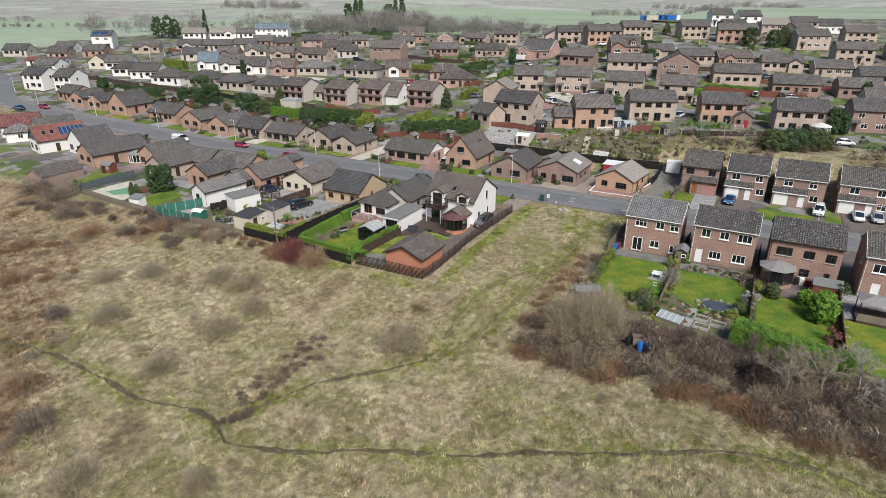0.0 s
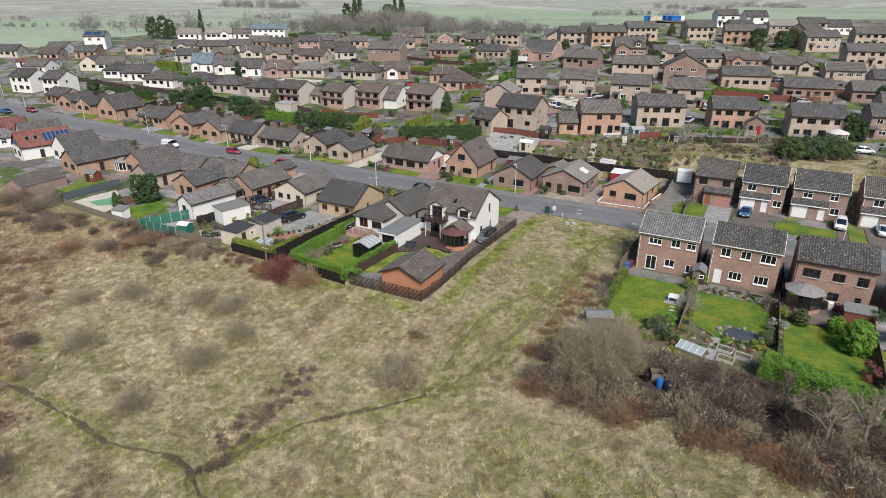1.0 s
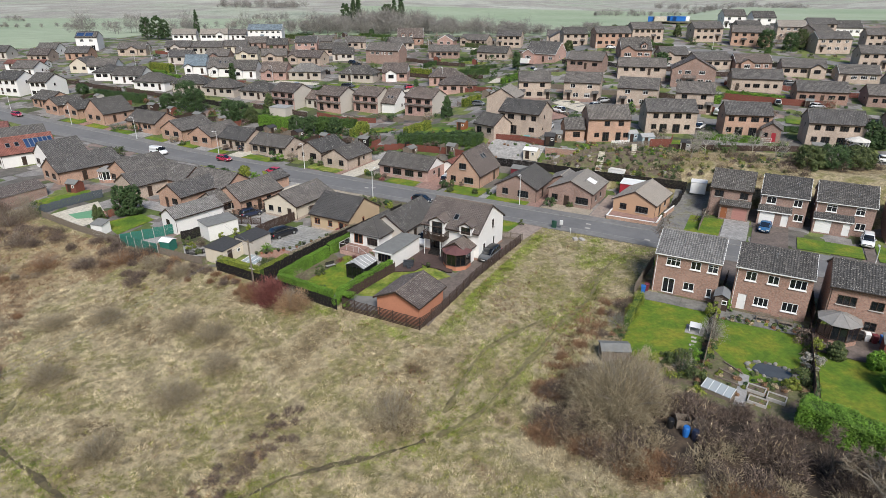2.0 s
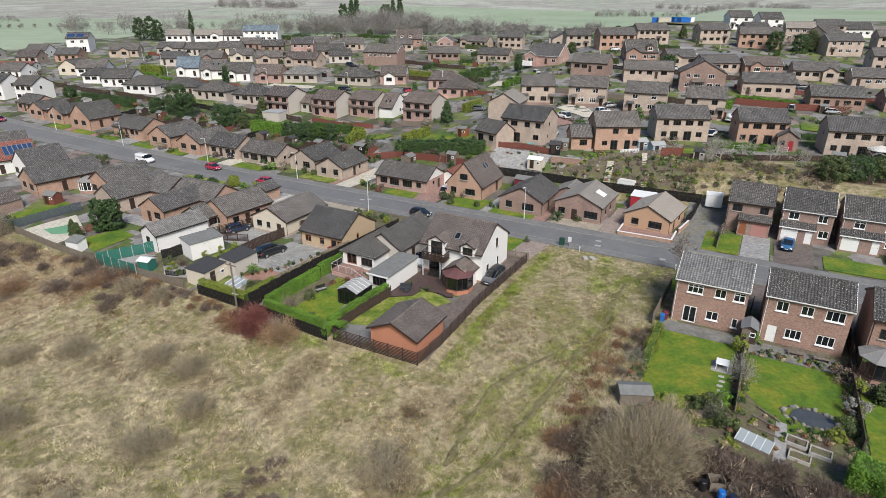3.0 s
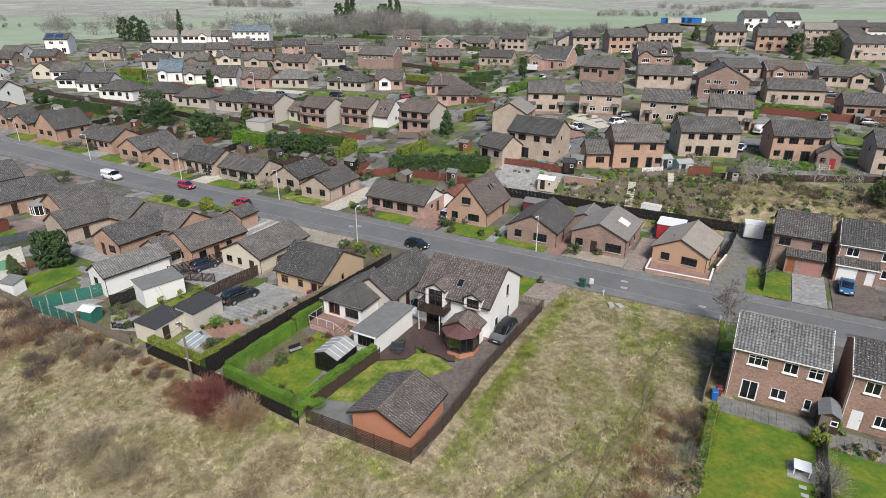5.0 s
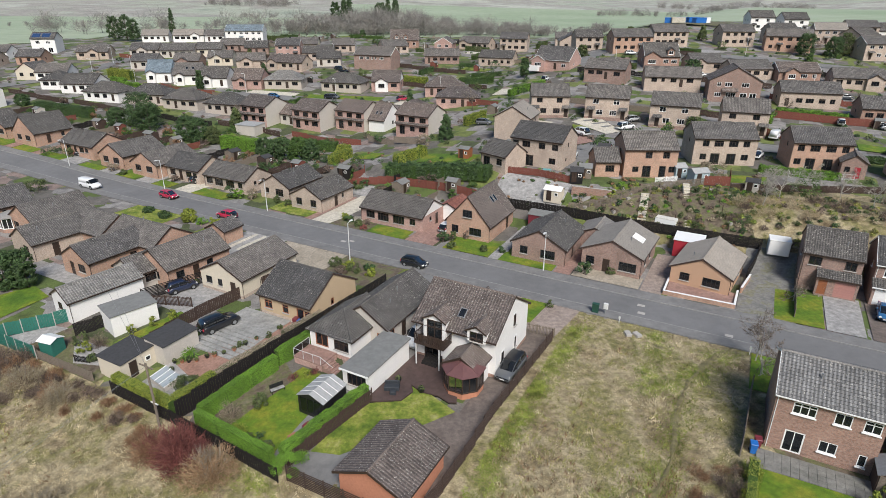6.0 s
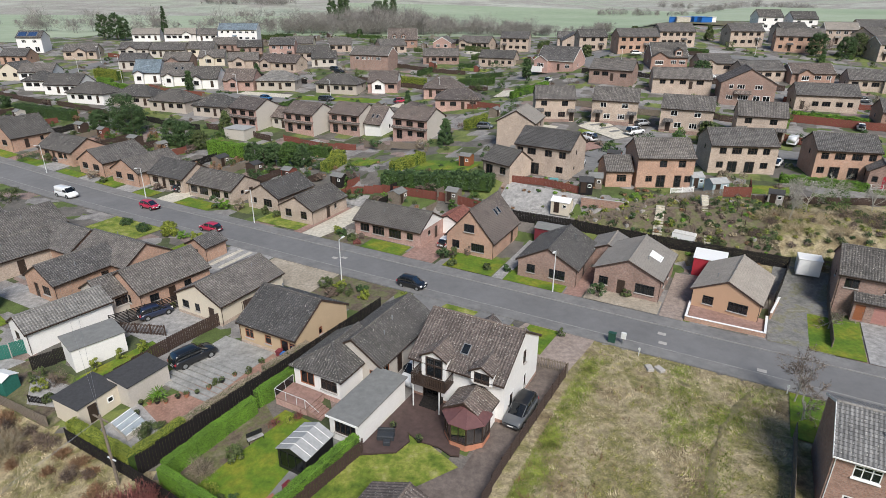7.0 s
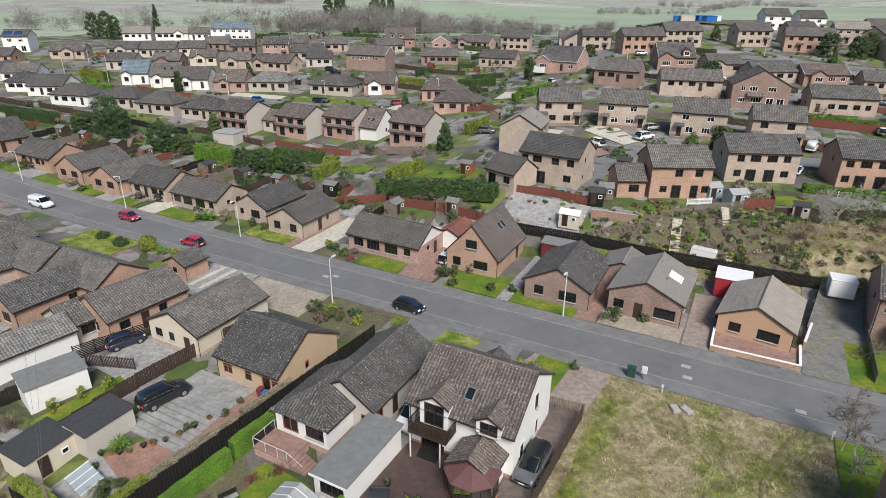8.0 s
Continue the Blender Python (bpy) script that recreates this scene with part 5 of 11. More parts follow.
for u, n, rot, L, wall, roof in ((-200.6, 154.2, 14, 15.0, "harl_white", "roof_dark"), (-186.6, 158.6, 22, 14.0, "harl_buff", "roof_dark"), (-172.4, 159.8, 12, 14.2, "harl_buff", "roof_dark"), (-157.8, 162.0, 10, 13.6, "harl_buff", "roof_dark"), (-229.4, 156.4, 26, 11.0, "harl_white", "roof_dark"),
                                 (-164.6, 193.6, 26, 14.6, "harl_buff", "roof_grey"), (-144.6, 200.0, 14, 16.0, "harl_buff", "roof_dark"), (-112.2, 209.2, 26, 14.4, "brick_pink", "roof_brown"), (-100.0, 194.8, 24, 14.6, "brick_pink", "roof_brown"), (-104.5, 178.0, 10, 12.0, "brick_pink", "roof_brown")):
    estate(u, n, rot, L - 1.6, wall, roof, "low hipped %s bungalow with %s tiles" % (wall[5:] if wall[:4] == "harl" else "pink block", "dark" if roof == "roof_dark" else "weathered" if roof == "roof_grey" else "brown"), W=9.0, rise=2.7, hips="WE", group=LOWER)
estate(-217.4, 157.2, 24, 11.6, "harl_white", "roof_dark", "white bungalow with dark tiles and bright gable", W=9.4, rise=2.8, group=LOWER)
estate(-133.6, 208.6, 24, 9.6, "brick_pink", "roof_brown", "white-gabled bungalow with brown tiles and a bay", W=10.0, rise=3.2, gable="harl_white", bay=-1.2, group=LOWER)
estate(-174.8, 188.0, 24, 10.0, "brick_pink", "roof_brown", "pink block bungalow with brown tiles and bay", W=9.6, rise=3.2, bay=-1.4, bay_w=3.0, group=LOWER)
estate(-208.6, 180.0, 34, 8.6, "harl_white", "roof_slate", "white house with a blue slate roof", W=10.0, he=3.0, rise=3.8, bay=-2.2, bay_w=2.6, group=LOWER)
wr = estate(-197.6, 182.6, 32, 9.4, "harl_white", "roof", "white house with grey tiles and rooflights", W=10.0, he=2.8, rise=3.6, bay=-2.0, bay_w=2.6, group=LOWER)
for x in (-0.2, 1.8):
    rooflight(wr, 10.0, 2.8, 6.4, x, -2.2, 0.8, 1.1)
estate(-187.0, 184.4, 28, 10.0, "harl_white", "roof_dark", "white house with dark tiles", W=10.0, he=2.7, rise=3.3, bay=-1.6, bay_w=3.0, group=LOWER)
for u, n, rot, L, wall, roof, bay in ((-299.0, 175.4, 30, 9.0, "harl_white", "roof", None), (-287.4, 164.8, 30, 9.0, "brick_tan", "roof_brown", None), (-266.4, 194.2, 36, 12.4, "brick_tan", "roof", 0.5), (-252.4, 208.0, 30, 12.0, "harl_grey", "roof", -0.6), (-239.6, 213.6, 30, 14.0, "harl_grey", "roof", None),
                                      (-230.6, 222.0, 36, 10.4, "harl_cream", "roof", None), (-231.8, 191.8, 30, 10.0, "harl_grey", "roof", None), (-218.8, 200.4, 30, 10.0, "brick_brown", "roof", -1.0), (-243.0, 163.4, 36, 11.0, "harl_white", "roof", None), (-282.0, 236.0, 40, 12.0, "harl_white", "roof_light", None),
                                      (-270.2, 245.0, 40, 14.0, "harl_white", "roof_light", 3.0), (-258.0, 250.0, 36, 9.0, "harl_white", "roof", None), (-230.0, 234.0, 36, 10.0, "brick_brown", "roof", None), (-217.0, 234.6, 40, 10.0, "brick_brown", "roof_dark", None), (-186.0, 238.0, 30, 13.0, "brick_tan", "roof_dark", None),
                                      (-175.2, 230.6, 34, 9.4, "harl_grey", "roof_dark", None), (-212.6, 211.0, 34, 9.6, "harl_cream", "roof", -1.0), (-198.6, 212.6, 40, 11.0, "brick_tan", "roof", -1.6), (-183.6, 217.0, 10, 15.6, "brick_tan", "roof_brown", -4.6), (-168.4, 266.6, 50, 11.6, "brick_tan", "roof", None),
                                      (-188.6, 258.0, 36, 10.0, "brick_tan", "roof", None), (-205.0, 252.0, 30, 12.0, "harl_cream", "roof", None), (-312.0, 160.0, 30, 11.0, "harl_grey", "roof", None), (-278.0, 176.0, 30, 10.0, "brick_orange", "roof", None), (-264.0, 146.0, 20, 10.0, "harl_white", "roof", None)):
    estate(u, n, rot, L, wall, roof, "low %s bungalow with %s tiles" % ({"harl_white": "white", "harl_grey": "grey", "harl_cream": "cream", "brick_tan": "tan brick", "brick_brown": "brown brick", "brick_orange": "orange brick"}[wall], {"roof": "grey", "roof_dark": "dark", "roof_light": "pale", "roof_brown": "brown"}[roof]), group=LOWER, bay=bay)
estate(-250.6, 160.6, 110, 9.0, "harl_cream", "roof", "cream bungalow with its gable to the street", W=9.0, rise=2.8, group=LOWER, spec="W:w1.5x1.2@-2,0.9 W:w1.5x1.2@2,0.9")
estate(-276.0, 152.0, 30, 16.0, "harl_white", "roof_red", "long low red-roofed building", W=6.0, he=2.2, rise=1.2, group=LOWER, vents=0)
estate(-242.8, 254.6, 32, 17.4, "harl_white", "roof_slate", "modern white house with blue grey roof", True, W=9.4, sash="white", group=LOWER)
estate(-236, 126, 12, 9.5, "harl_white", "roof_dark", "tall white house at the street's bend", True, group=LOWER)
estate(-223, 129, 12, 8, "harl_white", "roof_dark", "tall white house beside its twin", True, group=LOWER)
solar_house = house("house", -296.2, 192.6, 38, 9.6, 9.0, 5.6, 8.0, "harl_white", "roof_dark", "S:w1.6x1.2@-2,3.6 S:w1.6x1.2@2,3.6 S:w1.8x1.2@-1,0.9 S:p1.8x2.1@2.5,0", "tall white house with solar panels", "white", group=LOWER)
for x in (-2.6, 1.2):
    rooflight(solar_house, 9.0, 5.6, 8.0, x, -2.3, 3.4, 3.0, "solar")

# ---- kinds of garden and street things ----
def soup(name, quads, mat):
    """Many loose small faces as one mesh; quads is an array of faces, corners, xyz."""
    quads = np.asarray(quads, np.float32)
    nf, k = quads.shape[:2]
    me = bpy.data.meshes.new(name)
    me.vertices.add(nf * k)
    me.vertices.foreach_set("co", quads.reshape(-1))
    me.loops.add(nf * k)
    me.loops.foreach_set("vertex_index", np.arange(nf * k, dtype=np.int32))
    me.polygons.add(nf)
    me.polygons.foreach_set("loop_start", np.arange(0, nf * k, k, dtype=np.int32))
    me.update(calc_edges=True)
    me.materials.append(mat)
    return me


def unit(v):
    return v / np.maximum(1e-9, np.linalg.norm(v, axis=-1, keepdims=True))


def leaves(rng, pts, size, out=None, droop=0.0):
    """A small pointed face at each point, facing roughly outwards."""
    n = len(pts)
    a = unit(rng.normal(size=(n, 3)))
    if out is not None:
        a = unit(a * 0.8 + out)
    t = unit(np.cross(a, rng.normal(size=(n, 3))))
    b = np.cross(a, t)
    s = size * rng.uniform(0.6, 1.4, (n, 1))
    t[:, 2] -= droop
    return np.stack([pts - t * s * 0.8 - b * s * 0.6, pts - t * s * 0.8 + b * s * 0.6, pts + t * s * 1.1], 1)


def twig_quads(a, b, w0, w1, rng):
    """Thin flat twigs from a to b."""
    d = unit(b - a)
    s = unit(np.cross(d, rng.normal(size=a.shape)))
    return np.stack([a - s * w0 * 1.3, a + s * w0 * 1.3, b], 1)


def hedge(u0, n0, u1, n1, width, height, mat, label, seed=0, size=0.052, dense=520, rough=0.05, name="hedge"):
    """A clipped hedge along a line: a dark core inside a coat of small leaves."""
    rng = np.random.default_rng(int(abs(u0 * 31 + n0 * 17)) + seed)
    a, b = Vector((u0, n0)), Vector((u1, n1))
    ln = (b - a).length
    ang = math.degrees(math.atan2(n1 - n0, u1 - u0))
    mid = (a + b) / 2
    ob = thing(name, at(mid.x, mid.y, 0, ang), label, "hedge", "garden hedges")
    inv = ob.matrix_basis.inverted()

    def drop(x):
        """The ground's height under the hedge, against that under its middle."""
        p = a.lerp(b, x / ln + 0.5)
        return gz(p.x, p.y) - gz(mid.x, mid.y)
    k = max(1, int(ln / 2))
    z = [drop(-ln / 2 + ln * i / k) for i in range(k + 1)]
    hw = width / 2
    core = Shape()
    core.loft([[(-ln / 2 + ln * i / k, -hw * 0.86, z[i] - 0.3), (-ln / 2 + ln * i / k, hw * 0.86, z[i] - 0.3), (-ln / 2 + ln * i / k, hw * 0.84, z[i] + height * 0.95), (-ln / 2 + ln * i / k, -hw * 0.84, z[i] + height * 0.95)] for i in range(k + 1)])
    part("core", core, MAT["leaf_core"], ob)
    area = 2 * ln * height + ln * width + 2 * width * height
    m = min(46000, int(area * dense))
    pick = rng.uniform(0, area, m)
    x, y, h = rng.uniform(-ln / 2, ln / 2, m), rng.uniform(-hw, hw, m), rng.uniform(0, height, m)
    o = np.zeros((m, 3))
    top = pick < ln * width
    side = (~top) & (pick < ln * width + 2 * ln * height)
    ends = ~(top | side)
    h[top], o[top, 2] = height, 1
    sg = np.where(rng.random(m) < 0.5, -1.0, 1.0)
    y[side], o[side, 1] = sg[side] * hw, sg[side]
    x[ends], o[ends, 0] = sg[ends] * ln / 2, sg[ends]
    wob = rough * (np.sin(x * 1.7 + seed) + np.sin(x * 4.1 + y * 3) * 0.6)
    p = np.stack([x, y, h + np.interp(x, np.linspace(-ln / 2, ln / 2, k + 1), z)], 1) + o * (wob + rng.normal(0, rough * 0.6, m))[:, None]
    part("leaf_coat", soup("leaf_coat", leaves(rng, p, size, o), MAT[mat]), None, ob, kind="stuff")
    return ob


def clumps(rng, prof, r, h, count, m, tight=0.24):
    """Points of a crown gathered round clump centres that sit under a profile; also the way out of each."""
    z = rng.uniform(0.06, 0.97, m)
    a = rng.uniform(0, 6.283, m)
    rad = r * prof(z) * rng.uniform(0.35, 0.92, m) ** 0.6
    c = np.stack([np.cos(a) * rad, np.sin(a) * rad, z * h], 1)
    size = r * tight * rng.uniform(0.6, 1.35, m)
    i = rng.integers(0, m, count)
    d = unit(rng.normal(size=(count, 3)) + np.array([0, 0, 0.25]))
    p = c[i] + d * (size[i] * rng.random(count) ** 0.33)[:, None] * np.array([1, 1, 0.8])
    out = unit(p - np.array([0, 0, h * 0.35])) * 0.6 + d
    ok = p[:, 2] > 0.03
    return p[ok], unit(out[ok])


def bush(u, n, r, h, mat, label, seed=0, size=0.1, count=1500, category="bush", name="bush", group="garden bushes", squash=1.0, dz=0.0):
    """A leafy shrub: a crown of leaf clumps over short stems."""
    rng = np.random.default_rng(seed + int(abs(u * 53 + n * 29)))
    p, d = clumps(rng, lambda z: np.sqrt(np.maximum(0.05, 1 - ((z - 0.4) / 0.62) ** 2)), r, h, count, 16, 0.36)
    p[:, 1] *= squash
    ob = thing(name, at(u, n, dz), label, category, group)
    part("crown", soup("crown", leaves(rng, p, size, d), MAT[mat]), None, ob, kind="stuff")
    s = Shape()
    if n > 140:
        return ob
    for i in range(4):
        a = i * 1.57 + seed
        s.rod((0.06 * math.cos(a), 0.06 * math.sin(a), -0.1), (r * 0.35 * math.cos(a), r * 0.35 * math.sin(a), h * 0.55), 0.04, 0.015, 5)
    part("stem_fan", s, MAT["bark"], ob)
    return ob


def stem_fan(rng, r, h, stems, thick):
    """Upright stems that lean out and fork twice."""
    s = Shape()
    for i in range(stems):
        a, lean = rng.uniform(0, 6.283), rng.uniform(0.05, 0.85)
        root = np.array([math.cos(a) * 0.12 * r, math.sin(a) * 0.12 * r, -0.1])
        tip = np.array([math.cos(a) * r * lean, math.sin(a) * r * lean, h * (0.98 - 0.5 * lean * lean)])
        mid = root * 0.5 + tip * 0.5 + np.array([0, 0, h * 0.1])
        s.rod(root, mid, thick, thick * 0.6, 4)
        s.rod(mid, tip, thick * 0.6, thick * 0.2, 4)
        for _ in range(3):
            f = rng.uniform(0, 0.7)
            b = mid * (1 - f) + tip * f
            s.rod(b, b + unit(unit(tip - mid) + rng.normal(size=3) * 0.5) * h * rng.uniform(0.2, 0.4), thick * 0.45, thick * 0.15, 3)
    return s


def twig_cloud(rng, r, h, count, w, fill=0.5):
    """Fine twigs that point up and out through a rounded, ragged crown."""
    d = unit(rng.normal(size=(count, 3)))
    d[:, 2] = np.abs(d[:, 2])
    az = np.arctan2(d[:, 1], d[:, 0])
    k = rng.uniform(0, 6, 3)
    lump = 1 + 0.16 * np.sin(az * 2 + k[0]) + 0.12 * np.sin(az * 5 + d[:, 2] * 4 + k[1]) + 0.08 * np.sin(az * 11 + d[:, 2] * 9 + k[2])
    p = d * (rng.random(count) ** fill * lump)[:, None] * np.array([r, r, h]) * 0.9
    p[:, 2] += 0.05
    out = unit(p * np.array([1 / r, 1 / r, 0.7 / h]) + rng.normal(size=(count, 3)) * 0.4 + np.array([0, 0, 0.45]))
    ln = rng.uniform(0.1, 0.3, (count, 1)) * (0.45 + 0.35 * r)
    q1 = twig_quads(p - out * ln, p + out * ln, w * 1.2, w * 0.5, rng)
    p2 = p + out * ln * rng.uniform(-0.5, 0.9, (count, 1))
    q2 = twig_quads(p2, p2 + unit(out + rng.normal(size=(count, 3)) * 0.8) * ln * 0.8, w, w * 0.4, rng)
    q = np.concatenate([q1, q2])
    q[..., 2] = np.maximum(q[..., 2], -0.05)
    return q


def twiggy(u, n, r, h, mat, label, seed=0, count=1500, w=0.008, group="bare bushes on the field", name="bare_bush", category="bush", stem="bark", stems=9, fill=0.5):
    """A leafless shrub: stems that fan out under a rounded haze of fine twigs."""
    rng = np.random.default_rng(seed + int(abs(u * 41 + n * 23)))
    ob = thing(name, at(u, n), label, category, group)
    part("stem_fan", stem_fan(rng, r, h, stems, 0.012 + 0.007 * h), MAT[stem], ob)
    part("twig_haze", soup("twig_haze", twig_cloud(rng, r, h, count, w, fill), MAT[mat]), None, ob, kind="stuff")
    return ob


def planting(name, spots, mat, label, per, size, seed):
    """Low garden plants too many to count: clumps of small leaves as one mesh."""
    rng = np.random.default_rng(seed)
    out = []
    for u, n, r in spots:
        d = unit(rng.normal(size=(per, 3)))
        d[:, 2] = np.abs(d[:, 2])
        x, y = to_xy(u, n)
        p = d * (r * rng.uniform(0.5, 1.0, per))[:, None] * np.array([1, 1, 0.9]) + np.array([x, y, float(ground_z(x, y)) + 0.1])
        out.append(leaves(rng, p, size, d))
    return tagged(new(name, soup(name, np.concatenate(out), MAT[mat])), label, "plants", kind="stuff")


def tangle(name, spots, mat, label, count, w, seed):
    """Brambles too tangled to count: many low mounds of twigs as one thicket."""
    rng = np.random.default_rng(seed)
    out = []
    for u, n, r, h in spots:
        q = twig_cloud(rng, r, h, count, w, 0.45)
        x, y = to_xy(u, n)
        out.append(q + np.array([x, y, float(ground_z(x, y))]))
    return tagged(new(name, soup(name, np.concatenate(out), MAT[mat])), label, "brambles", kind="stuff")


def bare_tree(u, n, h, r, mat, label, seed=0, count=3000, trunk=0.16, bark="bark", group="bare trees", name="bare_tree"):
    """A leafless tree: tapering trunk, three orders of limbs, fine twigs at their ends."""
    rng = np.random.default_rng(seed + int(abs(u * 61 + n * 19)))
    ob = thing(name, at(u, n), label, "tree", group)
    s = Shape()
    seg = []

    def grow(p, d, ln, rad, level):
        q = p + d * ln
        s.rod(p, q, rad, rad * 0.62, 6 if level < 2 else 4)
        seg.append((p, q))
        if level < 4:
            for _ in range(3 if level else 5):
                e = unit(d * 0.75 + rng.normal(size=3) * 0.55 + np.array([0, 0, 0.12]))
                f = rng.uniform(0.55, 1.0)
                grow(p + d * ln * f, e, ln * rng.uniform(0.55, 0.8), rad * 0.55, level + 1)
    grow(np.array([0, 0, -0.2]), unit(np.array([rng.normal() * 0.08, rng.normal() * 0.08, 1.0])), h * 0.38, trunk, 0)
    part("trunk", s, MAT[bark], ob)
    a0, b0 = np.array([x for x, _ in seg[6:]]), np.array([y for _, y in seg[6:]])
    i = rng.integers(0, len(a0), count)
    f = rng.uniform(0.2, 1, (count, 1))
    a = a0[i] * (1 - f) + b0[i] * f
    b = a + unit(unit(b0[i] - a0[i]) + rng.normal(size=(count, 3)) * 0.7) * rng.uniform(0.2, 0.7, (count, 1)) * h * 0.11
    part("twig_haze", soup("twig_haze", twig_quads(a, b, 0.014, 0.005, rng), MAT[mat]), None, ob, kind="stuff")
    return ob


def conifer(u, n, h, r, mat, label, seed=0, count=5000, size=0.16, shape=1.0, group="evergreen trees", name="conifer"):
    """An evergreen: trunk and rising tiers of drooping sprays; shape 0 is a column, 1 a cone, 2 a rounded crown."""
    rng = np.random.default_rng(seed + int(abs(u * 37 + n * 43)))
    ob = thing(name, at(u, n), label, "tree", group)
    part("trunk", Shape().rod((0, 0, -0.2), (0, 0, h * 0.9), 0.05 * h * 0.3 + 0.05, 0.02, 6), MAT["bark"], ob)
    if shape == 1:
        p, o = clumps(rng, lambda z: (1 - z) ** 0.8 + 0.04, r, h, int(count * 1.8), 150, 0.2)
    elif shape == 0:
        p, o = clumps(rng, lambda z: np.sqrt(np.maximum(0.02, 1 - (2 * z - 1) ** 4)), r, h, int(count * 1.8), 130, 0.26)
    else:
        p, o = clumps(rng, lambda z: np.sqrt(np.maximum(0.03, 1 - ((z - 0.42) / 0.6) ** 2)), r, h, int(count * 1.8), 150, 0.21)
    part("crown", soup("crown", leaves(rng, p, size, o, 0.2), MAT[mat]), None, ob, kind="stuff")
    return ob


def fence(pts, h, mat, label, style="board", name="fence", group="garden fences", bay=1.83, posts=None):
    """A fence along points in street coordinates: posts and panels of boards or slats, stepped to the ground."""
    ob = thing(name, at(*pts[0]), label, "fence", group)
    inv = ob.matrix_basis.inverted()

    def post_mesh():
        return Shape().bevel_box(-0.05, 0.05, -0.05, 0.05, -0.3, h + 0.06, 0.015).mesh("post", MAT[posts or mat])

    def panel_mesh(w):
        s = Shape()
        if style == "board":
            k = max(2, round(w / 0.13))
            for i in range(k):
                y = 0.012 if i % 2 else -0.012
                s.box(-w / 2 + w * i / k + 0.006, -w / 2 + w * (i + 1) / k - 0.006, y - 0.011, y + 0.011, 0.03, h - (0.0 if i % 2 else 0.015))
            for z in (0.3, h - 0.3):
                s.box(-w / 2, w / 2, 0.02, 0.06, z - 0.04, z + 0.04)
        elif style == "slat":
            k = max(3, round(h / 0.19))
            for i in range(k):
                s.box(-w / 2, w / 2, -0.015, 0.015, h * i / k + 0.03, h * (i + 1) / k - 0.06)
        elif style == "picket":
            k = max(2, round(w / 0.17))
            for i in range(k):
                x = -w / 2 + w * (i + 0.5) / k
                s.box(x - 0.045, x + 0.045, -0.012, 0.012, 0.05, h)
            for z in (0.25, h - 0.2):
                s.box(-w / 2, w / 2, 0.012, 0.045, z - 0.035, z + 0.035)
        else:
            for z in (0.08, h * 0.5, h - 0.05):
                s.rod((-w / 2, 0, z), (w / 2, 0, z), 0.025, k=5)
        return s.mesh("panel", MAT[mat])
    pm = shared(("post", h, posts or mat), post_mesh)
    for (a, b) in zip(pts, pts[1:]):
        a, b = Vector(a), Vector(b)
        ln = (b - a).length
        k = max(1, round(ln / bay))
        w = round(ln / k, 2)
        ang = math.degrees(math.atan2(b.y - a.y, b.x - a.x))
        me = shared(("panel", style, w, h, mat), lambda: panel_mesh(w))
        for i in range(k):
            p = a.lerp(b, (i + 0.5) / k)
            q = a.lerp(b, i / k)
            part("panel", me, None, ob, m=inv @ at(p.x, p.y, 0, ang), kind="stuff")
            part("post", pm, None, ob, m=inv @ at(q.x, q.y, 0, ang))
        part("post", pm, None, ob, m=inv @ at(b.x, b.y, 0, ang))
    return ob


def garden_wall(pts, h, t, mat, label, coping=None, name="garden_wall"):
    """A low masonry wall with a coping."""
    ob = thing(name, at(*pts[0]), label, "wall", "garden walls")
    inv = ob.matrix_basis.inverted()
    for (a, b) in zip(pts, pts[1:]):
        a, b = Vector(a), Vector(b)
        ln = (b - a).length
        ang = math.degrees(math.atan2(b.y - a.y, b.x - a.x))
        p = (a + b) / 2
        m = inv @ at(p.x, p.y, 0, ang)
        part("wall_length", Shape().box(-ln / 2 - t / 2 + 0.002, ln / 2 + t / 2 - 0.004, -t / 2, t / 2, -0.4, h), MAT[mat], ob, m=m)
        if coping:
            part("coping", Shape().bevel_box(-ln / 2 - t / 2 - 0.03, ln / 2 + t / 2 + 0.03, -t / 2 - 0.04, t / 2 + 0.04, h, h + 0.07, 0.02), MAT[coping], ob, m=m)
    return ob


